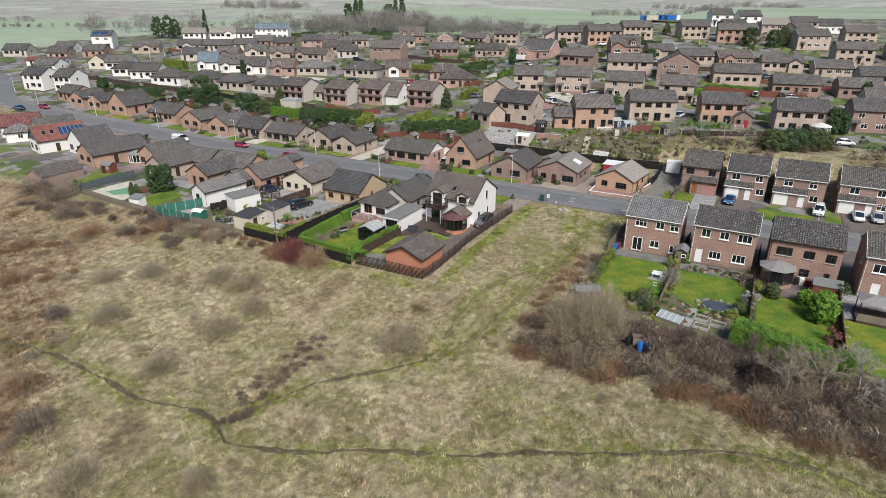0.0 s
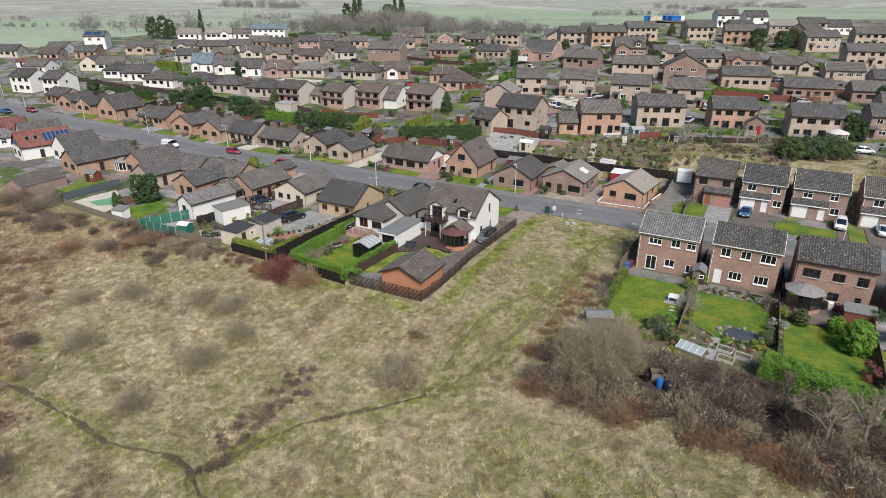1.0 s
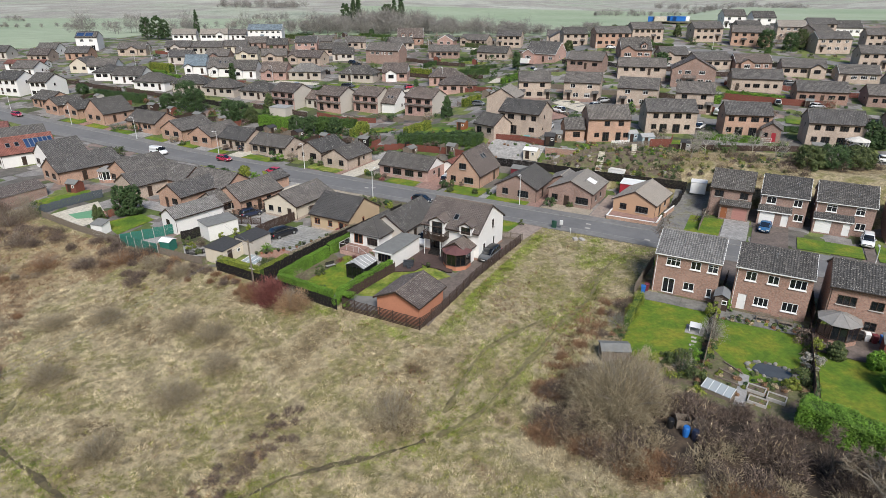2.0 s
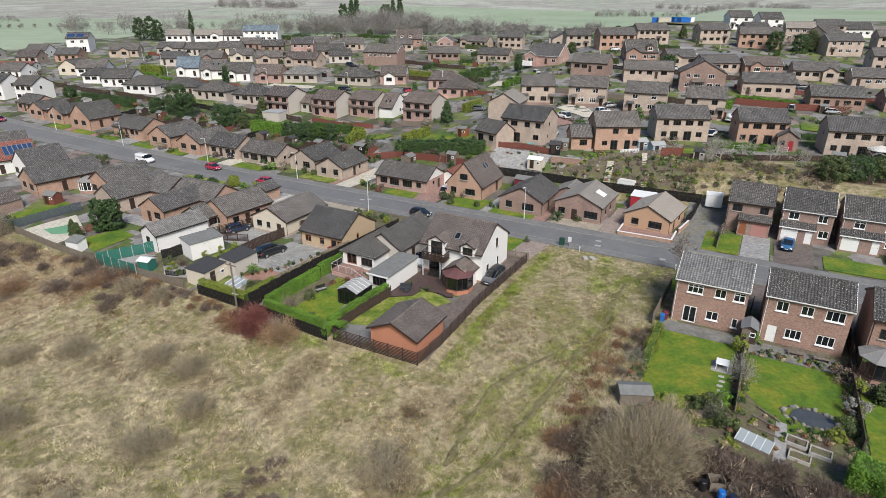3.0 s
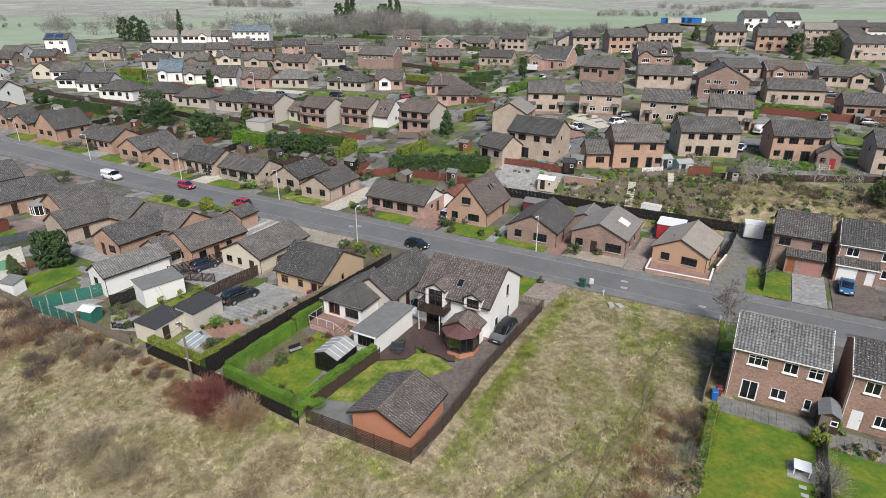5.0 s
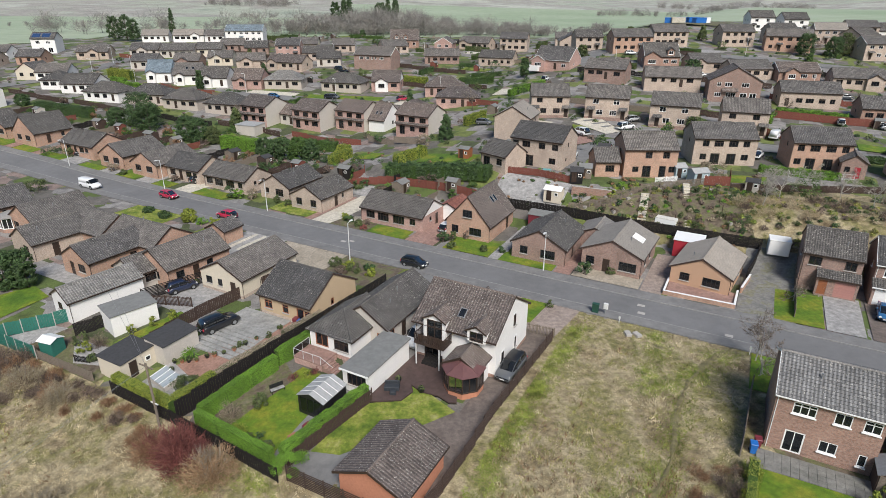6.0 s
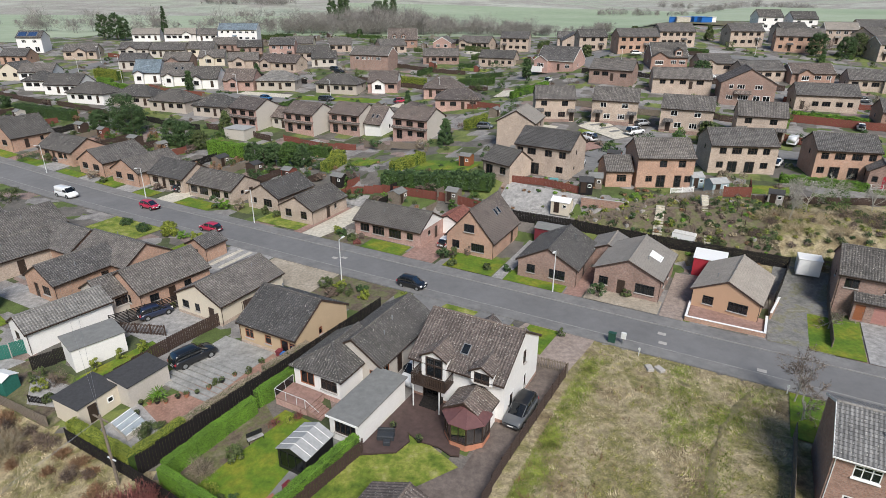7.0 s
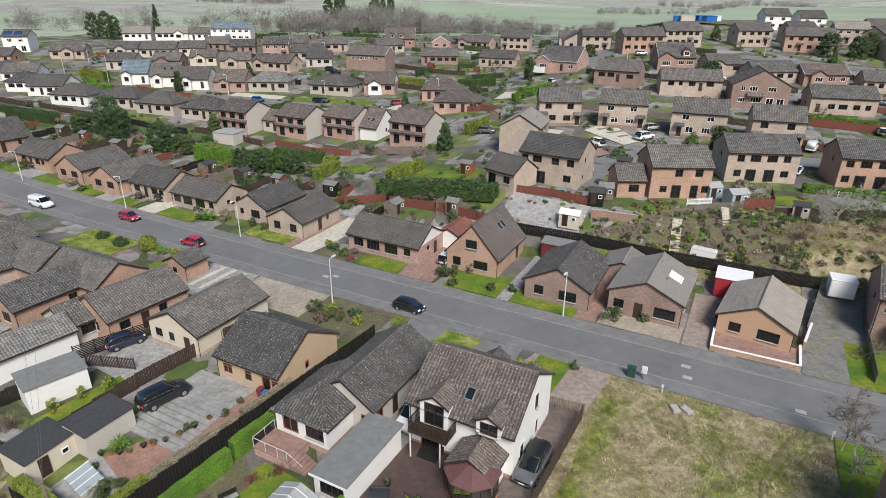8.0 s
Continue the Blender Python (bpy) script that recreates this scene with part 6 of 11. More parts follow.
def shed(u, n, rot, L, W, he, hr, wall, roof, label, name="shed", door="E", ridge="gable", category="shed"):
    """A garden building of boards with a felted pitched, sloping or flat roof, a door and a window."""
    ob = thing(name, at(u, n, 0, rot), label, category, "sheds and garages")
    s = Shape()
    slope = (hr - he) / (W / 2)
    if ridge == "gable":
        prof = [(-W / 2, -0.3), (W / 2, -0.3), (W / 2, he), (0, hr), (-W / 2, he)]
    else:
        prof = [(-W / 2, -0.3), (W / 2, -0.3), (W / 2, hr), (-W / 2, he)]
    s.loft([[(-L / 2, y, z) for y, z in prof], [(L / 2, y, z) for y, z in prof]])
    part("wall", s, MAT[wall], ob)
    s = Shape()
    o, t = 0.12, 0.06
    if ridge == "gable":
        zo = he - o * slope
        for sg in (-1, 1):
            a = [(x, sg * (W / 2 + o), zo + 0.01) for x in (-L / 2 - o, L / 2 + o)]
            b = [(x, 0, hr + 0.01) for x in (-L / 2 - o, L / 2 + o)]
            up = Vector((0, 0, t))
            q = [Vector(a[0]), Vector(a[1]), Vector(b[1]), Vector(b[0])]
            s.loft([q, [p + up for p in q]])
    else:
        sl = (hr - he) / W
        q = [Vector((x, y, he + (y + W / 2) * sl + 0.01)) for x, y in ((-L / 2 - o, -W / 2 - o), (L / 2 + o, -W / 2 - o), (L / 2 + o, W / 2 + o), (-L / 2 - o, W / 2 + o))]
        s.loft([q, [p + Vector((0, 0, 0.08)) for p in q]])
    part("roof", s, MAT[roof], ob)
    if door:
        along = L if door in "SN" else W
        cx, cy = {"S": (0, -W / 2), "N": (0, W / 2), "W": (-L / 2, 0), "E": (L / 2, 0)}[door]
        m = pose(cx, cy, 0, 0, 0, FACES[door])
        part("door", leaf_mesh(0.85, 1.8, "brown" if wall != "fence_brown" else "fence_grey", "door"), None, ob, m=m @ pose(-along * 0.18, -0.03, 0.05))
        w = part("window", frame_mesh(0.6, 0.55, "white", 1, False), None, ob, m=m @ pose(along * 0.25, -0.03, 1.0))
        part("pane", pane_mesh(0.6, 0.55), None, w)
    return ob


def wheel_parts(parent, x, y, r, wd):
    w = part("wheel", shared(("tyre", r, wd), lambda: Shape().rod((0, -wd / 2, 0), (0, wd / 2, 0), r, k=16).mesh("tyre", MAT["tyre"])), None, parent, m=pose(x, y, r))
    part("rim", shared(("rim", r, wd), lambda: Shape().rod((0, -wd / 2 - 0.012, 0), (0, wd / 2 + 0.012, 0), r * 0.62, k=10).mesh("rim", MAT["grey"])), None, w)


CAR_SIDE = {
    # x from the tail, height of bonnet line, height of roof line, roof half-width share
    "hatch": (3.95, 1.70, 1.48, [(0, .55, .95), (.03, .78, 1.1), (.12, .92, 1.42), (.35, .94, 1.48), (.60, .93, 1.44), (.76, .90, .92), (.93, .78, .78), (1.0, .5, .55)]),
    "suv": (4.75, 1.92, 1.75, [(0, .65, 1.1), (.02, .95, 1.25), (.08, 1.08, 1.68), (.3, 1.1, 1.75), (.58, 1.08, 1.72), (.72, 1.06, 1.10), (.95, .96, .97), (1.0, .6, .65)]),
    "saloon": (4.5, 1.80, 1.45, [(0, .6, .85), (.02, .95, .98), (.14, .98, 1.02), (.3, .96, 1.42), (.55, .95, 1.44), (.72, .92, .95), (.94, .78, .8), (1.0, .5, .55)]),
    "van": (5.0, 1.99, 1.95, [(0, .6, 1.85), (.01, 1.1, 1.93), (.1, 1.15, 1.95), (.4, 1.15, 1.95), (.66, 1.15, 1.93), (.80, 1.12, 1.2), (.96, .95, .97), (1.0, .6, .65)]),
}


def car(u, n, rot, paint, kind, label, dz=0.0, name="car", top_paint=None):
    """A car: swelling body over wheel arches, a glazed cabin with roof and pillars, wheels, lights, mirrors and blank plates."""
    ln, wd, _, prof = CAR_SIDE[kind]
    ob = thing(name, at(u, n, dz, rot), label, "van" if kind == "van" else "car", "parked and passing cars")
    hw, van = wd / 2, kind == "van"
    fine = n < 150
    fx = np.linspace(0, 1, 25 if fine else 13)
    px, pb, pr = (np.array(v) for v in zip(*prof))
    soft = lambda v: np.interp(fx, px, v) * 0.6 + 0.2 * (np.interp(np.clip(fx - 0.025, 0, 1), px, v) + np.interp(np.clip(fx + 0.025, 0, 1), px, v))
    zb, zr = soft(pb), soft(pr)
    x = (fx - 0.5) * ln
    w = hw * (1 - 0.13 * np.abs(2 * fx - 1) ** 5)
    low = 0.24 + 0.1 * np.exp(-((fx - 0.0) / 0.05) ** 2) + 0.1 * np.exp(-((fx - 1.0) / 0.05) ** 2)
    half = lambda i: ((0.86, low[i]), (0.97, low[i] + 0.1), (1.0, 0.55), (0.985, zb[i] - 0.16), (0.93, zb[i] - 0.04), (0.80, zb[i]))
    body = Shape().loft([[(x[i], -a * w[i], z) for a, z in half(i)] + [(x[i], a * w[i], z) for a, z in reversed(half(i))] for i in range(len(fx))])
    part("body", body, MAT[paint], ob, smooth=True)
    cab = [i for i in range(len(fx)) if zr[i] > zb[i] + 0.04]
    tw = lambda i: 0.9 * w[i] - (zr[i] - zb[i]) * (0.1 if van else 0.27)
    glass = Shape().loft([[(x[i], -0.9 * w[i], zb[i] - 0.06), (x[i], -tw(i), zr[i] - 0.05), (x[i], -tw(i) * 0.85, zr[i]), (x[i], tw(i) * 0.85, zr[i]), (x[i], tw(i), zr[i] - 0.05), (x[i], 0.9 * w[i], zb[i] - 0.06)] for i in cab])
    part("glazing", glass, MAT[paint if van else "car_glass"], ob, smooth=True)
    top = [i for i in cab if zr[i] > zr.max() - 0.09]
    part("roof_panel", Shape().loft([[(x[i], -tw(i) - 0.01, zr[i] - 0.06), (x[i], -tw(i) * 0.86, zr[i] + 0.012), (x[i], 0, zr[i] + 0.035), (x[i], tw(i) * 0.86, zr[i] + 0.012), (x[i], tw(i) + 0.01, zr[i] - 0.06)] for i in top]), MAT[top_paint or paint], ob, smooth=True)
    if not van:
        posts = Shape()
        mid = top[len(top) // 2]
        for i in (cab[1], mid, cab[-2]):
            for sg in (-1, 1):
                posts.rod((x[i], sg * 0.905 * w[i], zb[i] - 0.03), (x[i], sg * (tw(i) + 0.005), zr[i] - 0.05), 0.035, k=4)
        for sg in (-1, 1):
            posts.rod((x[cab[-1]], sg * 0.86 * w[cab[-1]], zb[cab[-1]]), (x[top[-1]], sg * tw(top[-1]), zr[top[-1]] - 0.03), 0.035, k=4)
        part("cabin_frame", posts, MAT[paint], ob)
    else:
        for sg in (-1, 1):
            part("side_window", Shape().box(ln * 0.12, ln * 0.3, sg * hw * 0.93 - 0.03, sg * hw * 0.93 + 0.03, 1.2, 1.7), MAT["car_glass"], ob)
        part("windscreen", Shape().loft([[(ln * 0.30, -hw * 0.78, 1.16), (ln * 0.33, -hw * 0.78, 1.2), (ln * 0.33, hw * 0.78, 1.2), (ln * 0.30, hw * 0.78, 1.16)],
                                         [(ln * 0.17, -hw * 0.68, 1.86), (ln * 0.2, -hw * 0.68, 1.9), (ln * 0.2, hw * 0.68, 1.9), (ln * 0.17, hw * 0.68, 1.86)]]), MAT["car_glass"], ob)
    r = 0.32 if kind in ("hatch", "saloon") else 0.37
    for sx in (-0.3, 0.31):
        for sy in (-1, 1):
            wheel_parts(ob, sx * ln, sy * (hw - 0.09), r, 0.22)
    if fine:
        for sx in (-0.3, 0.31):
            for sy in (-1, 1):
                part("wheel_arch", Shape().rod((sx * ln, sy * (hw - 0.05), r + 0.02), (sx * ln, sy * (hw + 0.006), r + 0.02), r + 0.07, k=14), MAT["black"], ob)
        for sy in (-1, 1):
            i = top[-1]
            part("mirror", Shape().bevel_box(x[i] + 0.12, x[i] + 0.3, sy * hw * 1.04 - 0.09, sy * hw * 1.04 + 0.09, zb[i] - 0.02, zb[i] + 0.13, 0.03), MAT[paint], ob)
            part("headlight", Shape().bevel_box(ln / 2 - 0.3, ln / 2 - 0.09, sy * hw * 0.66 - 0.16, sy * hw * 0.66 + 0.16, 0.6, 0.76, 0.04), MAT["curtain"], ob)
            part("tail_light", Shape().bevel_box(-ln / 2 + 0.0, -ln / 2 + 0.14, sy * hw * 0.74 - 0.12, sy * hw * 0.74 + 0.12, 0.7, 0.95, 0.03), MAT["door_red"], ob)
        part("grille", Shape().bevel_box(ln / 2 - 0.12, ln / 2 - 0.005, -0.45, 0.45, 0.36, 0.6, 0.03), MAT["black"], ob)
        for xx in (ln / 2, -ln / 2):
            part("plate", Shape().box(xx - 0.015, xx + 0.015, -0.26, 0.26, 0.46, 0.57), MAT["white"], ob)
    return ob


def lamp_post(u, n, rot, h=6.0):
    """A tapering pale street lamp with a small flat lantern on a short arm."""
    ob = thing("street_lamp", at(u, n, 0, rot), "pale grey steel street lamp column with small lantern", "street lamp", "street lamps")
    part("column", Shape().rod((0, 0, -0.2), (0, 0, 1.3), 0.095, 0.09, 8).rod((0, 0, 1.3), (0, 0, h), 0.07, 0.05, 8), MAT["galv"], ob)
    part("arm", Shape().rod((0, 0, h - 0.05), (0, -0.7, h + 0.1), 0.04, k=6), MAT["galv"], ob)
    part("lantern", Shape().bevel_box(-0.13, 0.13, -1.15, -0.55, h + 0.04, h + 0.18, 0.04), MAT["galv"], ob)
    return ob


def wheelie_bin(u, n, rot, mat, label):
    ob = thing("wheelie_bin", at(u, n, 0, rot), label, "bin", "wheelie bins")
    part("body", Shape().loft([[(-0.2, -0.24, 0.03), (0.2, -0.24, 0.03), (0.2, 0.24, 0.03), (-0.2, 0.24, 0.03)], [(-0.28, -0.34, 0.98), (0.28, -0.34, 0.98), (0.28, 0.32, 0.98), (-0.28, 0.32, 0.98)]]), MAT[mat], ob)
    part("lid", Shape().bevel_box(-0.3, 0.3, -0.38, 0.35, 0.98, 1.06, 0.03), MAT[mat], ob)
    for sg in (-1, 1):
        part("wheel", Shape().rod((sg * 0.22, 0.26, 0.1), (sg * 0.27, 0.26, 0.1), 0.1, k=8), MAT["tyre"], ob)
    return ob


def pot(u, n, r, mat, label="terracotta plant pot with a small plant", plant="leaf_mid"):
    ob = thing("plant_pot", at(u, n), label, "plant pot", "plant pots")
    k = 10
    rg = [[(math.cos(6.283 * i / k) * q, math.sin(6.283 * i / k) * q, z) for i in range(k)] for q, z in ((r * 0.7, 0), (r, r * 1.3), (r * 1.1, r * 1.35), (r * 1.1, r * 1.6), (r * 0.95, r * 1.6))]
    part("tub", Shape().loft(rg), MAT[mat], ob)
    rng = np.random.default_rng(int(abs(u * 97 + n * 11) * 10))
    d = unit(rng.normal(size=(60, 3)))
    d[:, 2] = np.abs(d[:, 2])
    part("plant", soup("plant", leaves(rng, d * r * 1.1 + np.array([0, 0, r * 1.6]), 0.08, d), MAT[plant]), None, ob)
    return ob


def steps(u, n, rot, count, width, mat, label, tread=0.3, rise=0.18, dz=0.0):
    """A flight of steps that rises along its own y."""
    ob = thing("stairway", at(u, n, dz, rot), label, "steps", "garden steps")
    me = shared(("step", width, mat, tread, rise), lambda: Shape().bevel_box(-width / 2, width / 2, 0, tread + 0.03, -0.6, rise, 0.015).mesh("step", MAT[mat]))
    for i in range(count):
        part("step", me, None, ob, m=pose(0, i * tread, i * rise))
    return ob


def slab_field(name, u0, u1, n0, n1, size, mat, label, lift=0.12, gap=0.008):
    """Paving laid slab by slab; each slab is a piece of its own."""
    ob = thing(name, at(u0, n0), label, "paving", kind="structure")
    inv = ob.matrix_basis.inverted()
    a, b = max(1, round((u1 - u0) / size)), max(1, round((n1 - n0) / size))
    w, d = (u1 - u0) / a, (n1 - n0) / b
    me = shared(("slab", round(w, 2), round(d, 2), mat), lambda: Shape().bevel_box(-w / 2 + gap, w / 2 - gap, -d / 2 + gap, d / 2 - gap, -0.2, 0, 0.006).mesh("slab", MAT[mat]))
    rnd = random.Random(int(abs(u0 * 10)))
    for i in range(a):
        for j in range(b):
            part("slab", me, None, ob, m=inv @ at(u0 + w * (i + 0.5), n0 + d * (j + 0.5), lift + rnd.uniform(-0.006, 0.006)))
    return ob

# ---- the white house above the field ----
wh = house("house", -44.75, 89.2, 0, 9.7, 9.9, 4.45, 7.5, "harl_white", "roof_brown",
           "S:p2.0x2.1@-2.6,0 S:w0.9x1.0@0.5,1.0 E:w0.75x1.45@-2.6,0.8 E:w0.5x1.3@0.9,0.9 W:w0.8x1.0@1,1 N:w1.5x1.2@-2,0.9 N:d1.0x2.05@0.5,0 N:w1.5x1.2@3,0.9",
           "white harled chalet house with brown tiles and two dormers", "brown", "brown", "brown", group="houses between the street and the field", gable_windows="E:w0.5x1.3@0.3,3.9", vents=1, base="brick_red", over=0.55)
dormer(wh, 9.9, 4.45, 7.5, -2.05, 2.6, 3.1, 5.42, "harl_white", "roof_brown", "brown", 1.8, 2.15, "p", over=-0.02, pitch=0.27)
dormer(wh, 9.9, 4.45, 7.5, 2.75, 2.1, 4.1, 5.42, "harl_white", "roof_brown", "brown", 1.5, 1.1, "w", over=-0.02, pitch=0.27)
rooflight(wh, 9.9, 4.45, 7.5, 0.2, -2.9)
part("balcony_floor", Shape().box(-3.8, -0.3, -6.25, -4.4, 2.75, 2.95), MAT["brown"], wh)
for x in (-3.65, -0.9):
    part("balcony_post", Shape().rod((x, -6.1, -0.1), (x, -6.1, 2.75), 0.07, k=8), MAT["galv"], wh)
rl = Shape()
for x0, x1, y0, y1 in ((-3.8, -0.3, -6.25, -6.19), (-3.8, -3.74, -6.19, -4.45), (-0.36, -0.3, -6.19, -4.45)):
    rl.box(x0, x1, y0, y1, 3.86, 3.96)
    rl.box(x0 + 0.01, x1 - 0.01, y0 + 0.01, y1 - 0.01, 3.0, 3.06)
part("balcony_rail", rl, MAT["brown"], wh)
for i in range(16):
    x = -3.72 + i * 0.223
    part("baluster", Shape().box(x - 0.035, x + 0.035, -6.24, -6.20, 3.06, 3.86), MAT["brown"], wh)
for i in range(9):
    for x in (-3.77, -0.33):
        y = -6.0 + i * 0.19
        part("baluster", Shape().box(x - 0.02, x + 0.02, y - 0.035, y + 0.035, 3.06, 3.86), MAT["brown"], wh)
for c, z, w, h in ((-2.6, 0.8, 0.75, 1.45), (0.9, 0.9, 0.5, 1.3), (0.3, 3.9, 0.5, 1.3)):
    sr = Shape()
    for y0, y1, z0, z1 in ((c - w / 2 - 0.17, c - w / 2, z - 0.15, z + h + 0.17), (c + w / 2, c + w / 2 + 0.17, z - 0.15, z + h + 0.17), (c - w / 2, c + w / 2, z + h, z + h + 0.17), (c - w / 2, c + w / 2, z - 0.15, z)):
        sr.box(4.72, 4.755, y0, y1, z0, z1)
    part("window_surround", sr, MAT["white"], wh)
for i in range(6):
    part("stair", Shape().box(-3.2, -1.4, -6.2 + i * 0.3, -5.9 + i * 0.3, -0.1, 0.15 + 0.12 * i), MAT["fence_dark"], wh)
gable_roof(wh, 3.6, 4.0, 2.5, 3.7, MAT["roof_brown"], "brown", m=pose(2.3, -5.9, 0, 0, 0, 90), name="porch_roof")
part("porch_wall", Shape().box(0.75, 3.95, -7.2, -4.38, -0.3, 2.45), MAT["harl_white"], wh)
part("porch_gable", Shape().loft([[(0.7, -7.3, 2.45), (3.9, -7.3, 2.45), (2.3, -7.3, 3.5)], [(0.7, -7.2, 2.45), (3.9, -7.2, 2.45), (2.3, -7.2, 3.5)]]), MAT["harl_white"], wh)

cons = thing("conservatory", at(-42.2, 81.9), "octagonal dark-framed conservatory with maroon roof on brick", "conservatory", "conservatories")


def octagon(r, z, k=8, y=0.0):
    return [(r * math.cos(math.pi * (2 * i + 1) / k), r * math.sin(math.pi * (2 * i + 1) / k) + y, z) for i in range(k)]


def conservatory(cons, r, roof_mat, sash, he=2.35, hr=3.3, base="brick_red", pane="glass"):
    part("base_wall", Shape().loft([octagon(r, -0.3), octagon(r, 0.65)]), MAT[base], cons)
    part("sill", Shape().loft([octagon(r + 0.06, 0.65), octagon(r + 0.06, 0.72)]), MAT[sash], cons)
    g = Shape()
    ring0, ring1 = octagon(r - 0.06, 0.72), octagon(r - 0.06, he)
    for i in range(8):
        j = (i + 1) % 8
        a, b = Vector(ring0[i]), Vector(ring0[j])
        c, d = Vector(ring1[j]), Vector(ring1[i])
        part("pane", Shape().loft([[a, b, c, d], [a * 0.985, b * 0.985, Vector((c.x * 0.985, c.y * 0.985, c.z)), Vector((d.x * 0.985, d.y * 0.985, d.z))]]), MAT[pane], cons)
        part("mullion", Shape().rod(ring0[i], ring1[i], 0.07, k=5).rod((a + b) / 2, (c + d) / 2, 0.045, k=4), MAT[sash], cons)
    part("ring_beam", Shape().loft([octagon(r + 0.02, he), octagon(r + 0.1, he + 0.12)]), MAT[sash], cons)
    for i in range(8):
        p, q = octagon(r + 0.22, he + 0.1)[i], octagon(r + 0.22, he + 0.1)[(i + 1) % 8]
        part("roof_segment", Shape().loft([[p, q, (0, 0, hr)], [(p[0], p[1], p[2] + 0.05), (q[0], q[1], q[2] + 0.05), (0, 0, hr + 0.05)]]), MAT[roof_mat], cons)
        part("roof_bar", Shape().rod((p[0], p[1], p[2] + 0.06), (0, 0, hr + 0.07), 0.03, k=4), MAT[roof_mat], cons)


MAT["maroon_roof"] = mat_plain("maroon_roof_sheet", (0.14, 0.065, 0.062), 0.5, 0.15, 3)
MAT["grey_roof"] = mat_plain("grey_roof_panel", (0.26, 0.25, 0.235), 0.5, 0.12, 3)
conservatory(cons, 2.0, "maroon_roof", "brown", base="terracotta", pane="glass_dark")

wing = house("bungalow", -55.7, 89.2, 90, 11.2, 7.0, 2.65, 4.9, "harl_grey", "roof_dark", "S:d0.95x2.05@-1.8,0 S:w1.2x1.2@-4.4,0.9 N:w1.0x1.0@0,1 W:w0.9x0.9@2.4,1.1", "grey harled bungalow with lichened grey tiles", "door_wood",
             "brown", group="houses between the street and the field", vents=2)
gable_roof(wing, 7.4, 6.2, 2.65, 4.5, MAT["roof_dark"], "brown", hips="W", m=pose(-5.7, 1.65, 0), name="hipped_roof")
s1 = Shape()
for f, (cx, cy, wd) in {"S": (-6.9, -1.1, 4.4), "N": (-6.9, 4.4, 4.4), "W": (-9.05, 1.65, 5.5)}.items():
    mm = pose(cx, cy, 0, 0, 0, FACES[f])
    hol = [(-1.2, 0.85, 1.7, 2.0), (1.4, 1.0, 1.9, 1.2)] if f == "W" else []
    panel(s1, mm, wd, 2.62, hol)
    for c, z, w, h in hol:
        opening(wing, "p" if h > 1.5 else "w", mm @ pose(c, 0.07, z), w, h, "door_wood" if h > 1.5 else "brown", random.Random(3))
part("front_wall", s1, MAT["harl_white"], wing)
part("front_plinth", Shape().box(-9.08, -4.9, -1.12, 4.42, -0.9, 0.45), MAT["brick_pink"], wing)

terrace = thing("terrace", at(-57.9, 78.6), "pink slabbed terrace with brick sides and steel rail", "terrace", "terraces")
part("plinth", Shape().box(-2.2, 1.4, -1.25, 1.35, -0.5, 0.72), MAT["brick_pink"], terrace)
part("paving", Shape().box(-2.26, 1.46, -1.31, 1.35, 0.72, 0.8), MAT["drive_red"], terrace)
for i in range(5):
    part("step", Shape().bevel_box(1.46 + i * 0.32, 1.8 + i * 0.32, -1.2, 0.4, -0.5, 0.66 - i * 0.15, 0.02), MAT["drive_red"], terrace)
for x, y in ((-2.2, -1.25), (-0.9, -1.25), (0.4, -1.25), (1.4, -1.25), (-2.2, 0.1), (-2.2, 1.3)):
    part("baluster", Shape().rod((x, y, 0.8), (x, y, 1.75), 0.025, k=6), MAT["galv"], terrace)
part("handrail", Shape().rod((-2.2, -1.25, 1.75), (1.4, -1.25, 1.75), 0.025).rod((-2.2, -1.25, 1.75), (-2.2, 1.3, 1.75), 0.025).rod((1.4, -1.25, 1.75), (3.0, -1.25, 0.95), 0.025), MAT["galv"], terrace)
part("glass_panel", Shape().box(-2.21, -2.19, -1.2, 1.25, 0.9, 1.7), MAT["glass"], terrace)

fg = thing("garage", at(-51.1, 79.6), "white harled garage with a flat grey roof", "garage", "sheds and garages")
wl_s = Shape()
for f, (cx, cy, wd) in {"S": (0, -3.6, 3.0), "E": (1.5, 0.2, 7.6), "N": (0, 4.0, 3.0), "W": (-1.5, 0.2, 7.6)}.items():
    panel(wl_s, pose(cx, cy, 0, 0, 0, FACES[f]), wd, 2.5, [(0.15, 0.9, 2.2, 1.3)] if f == "S" else [])
opening(fg, "w", pose(0.15, -3.53, 0.9), 2.2, 1.3, "brown", random.Random(2))
part("wall", wl_s, MAT["harl_white"], fg)
part("roof", Shape().bevel_box(-1.7, 1.7, -3.85, 4.2, 2.5, 2.66, 0.03), MAT["felt_grey"], fg)
part("fascia", Shape().box(-1.72, 1.72, -3.9, -3.85, 2.42, 2.62), MAT["white"], fg)

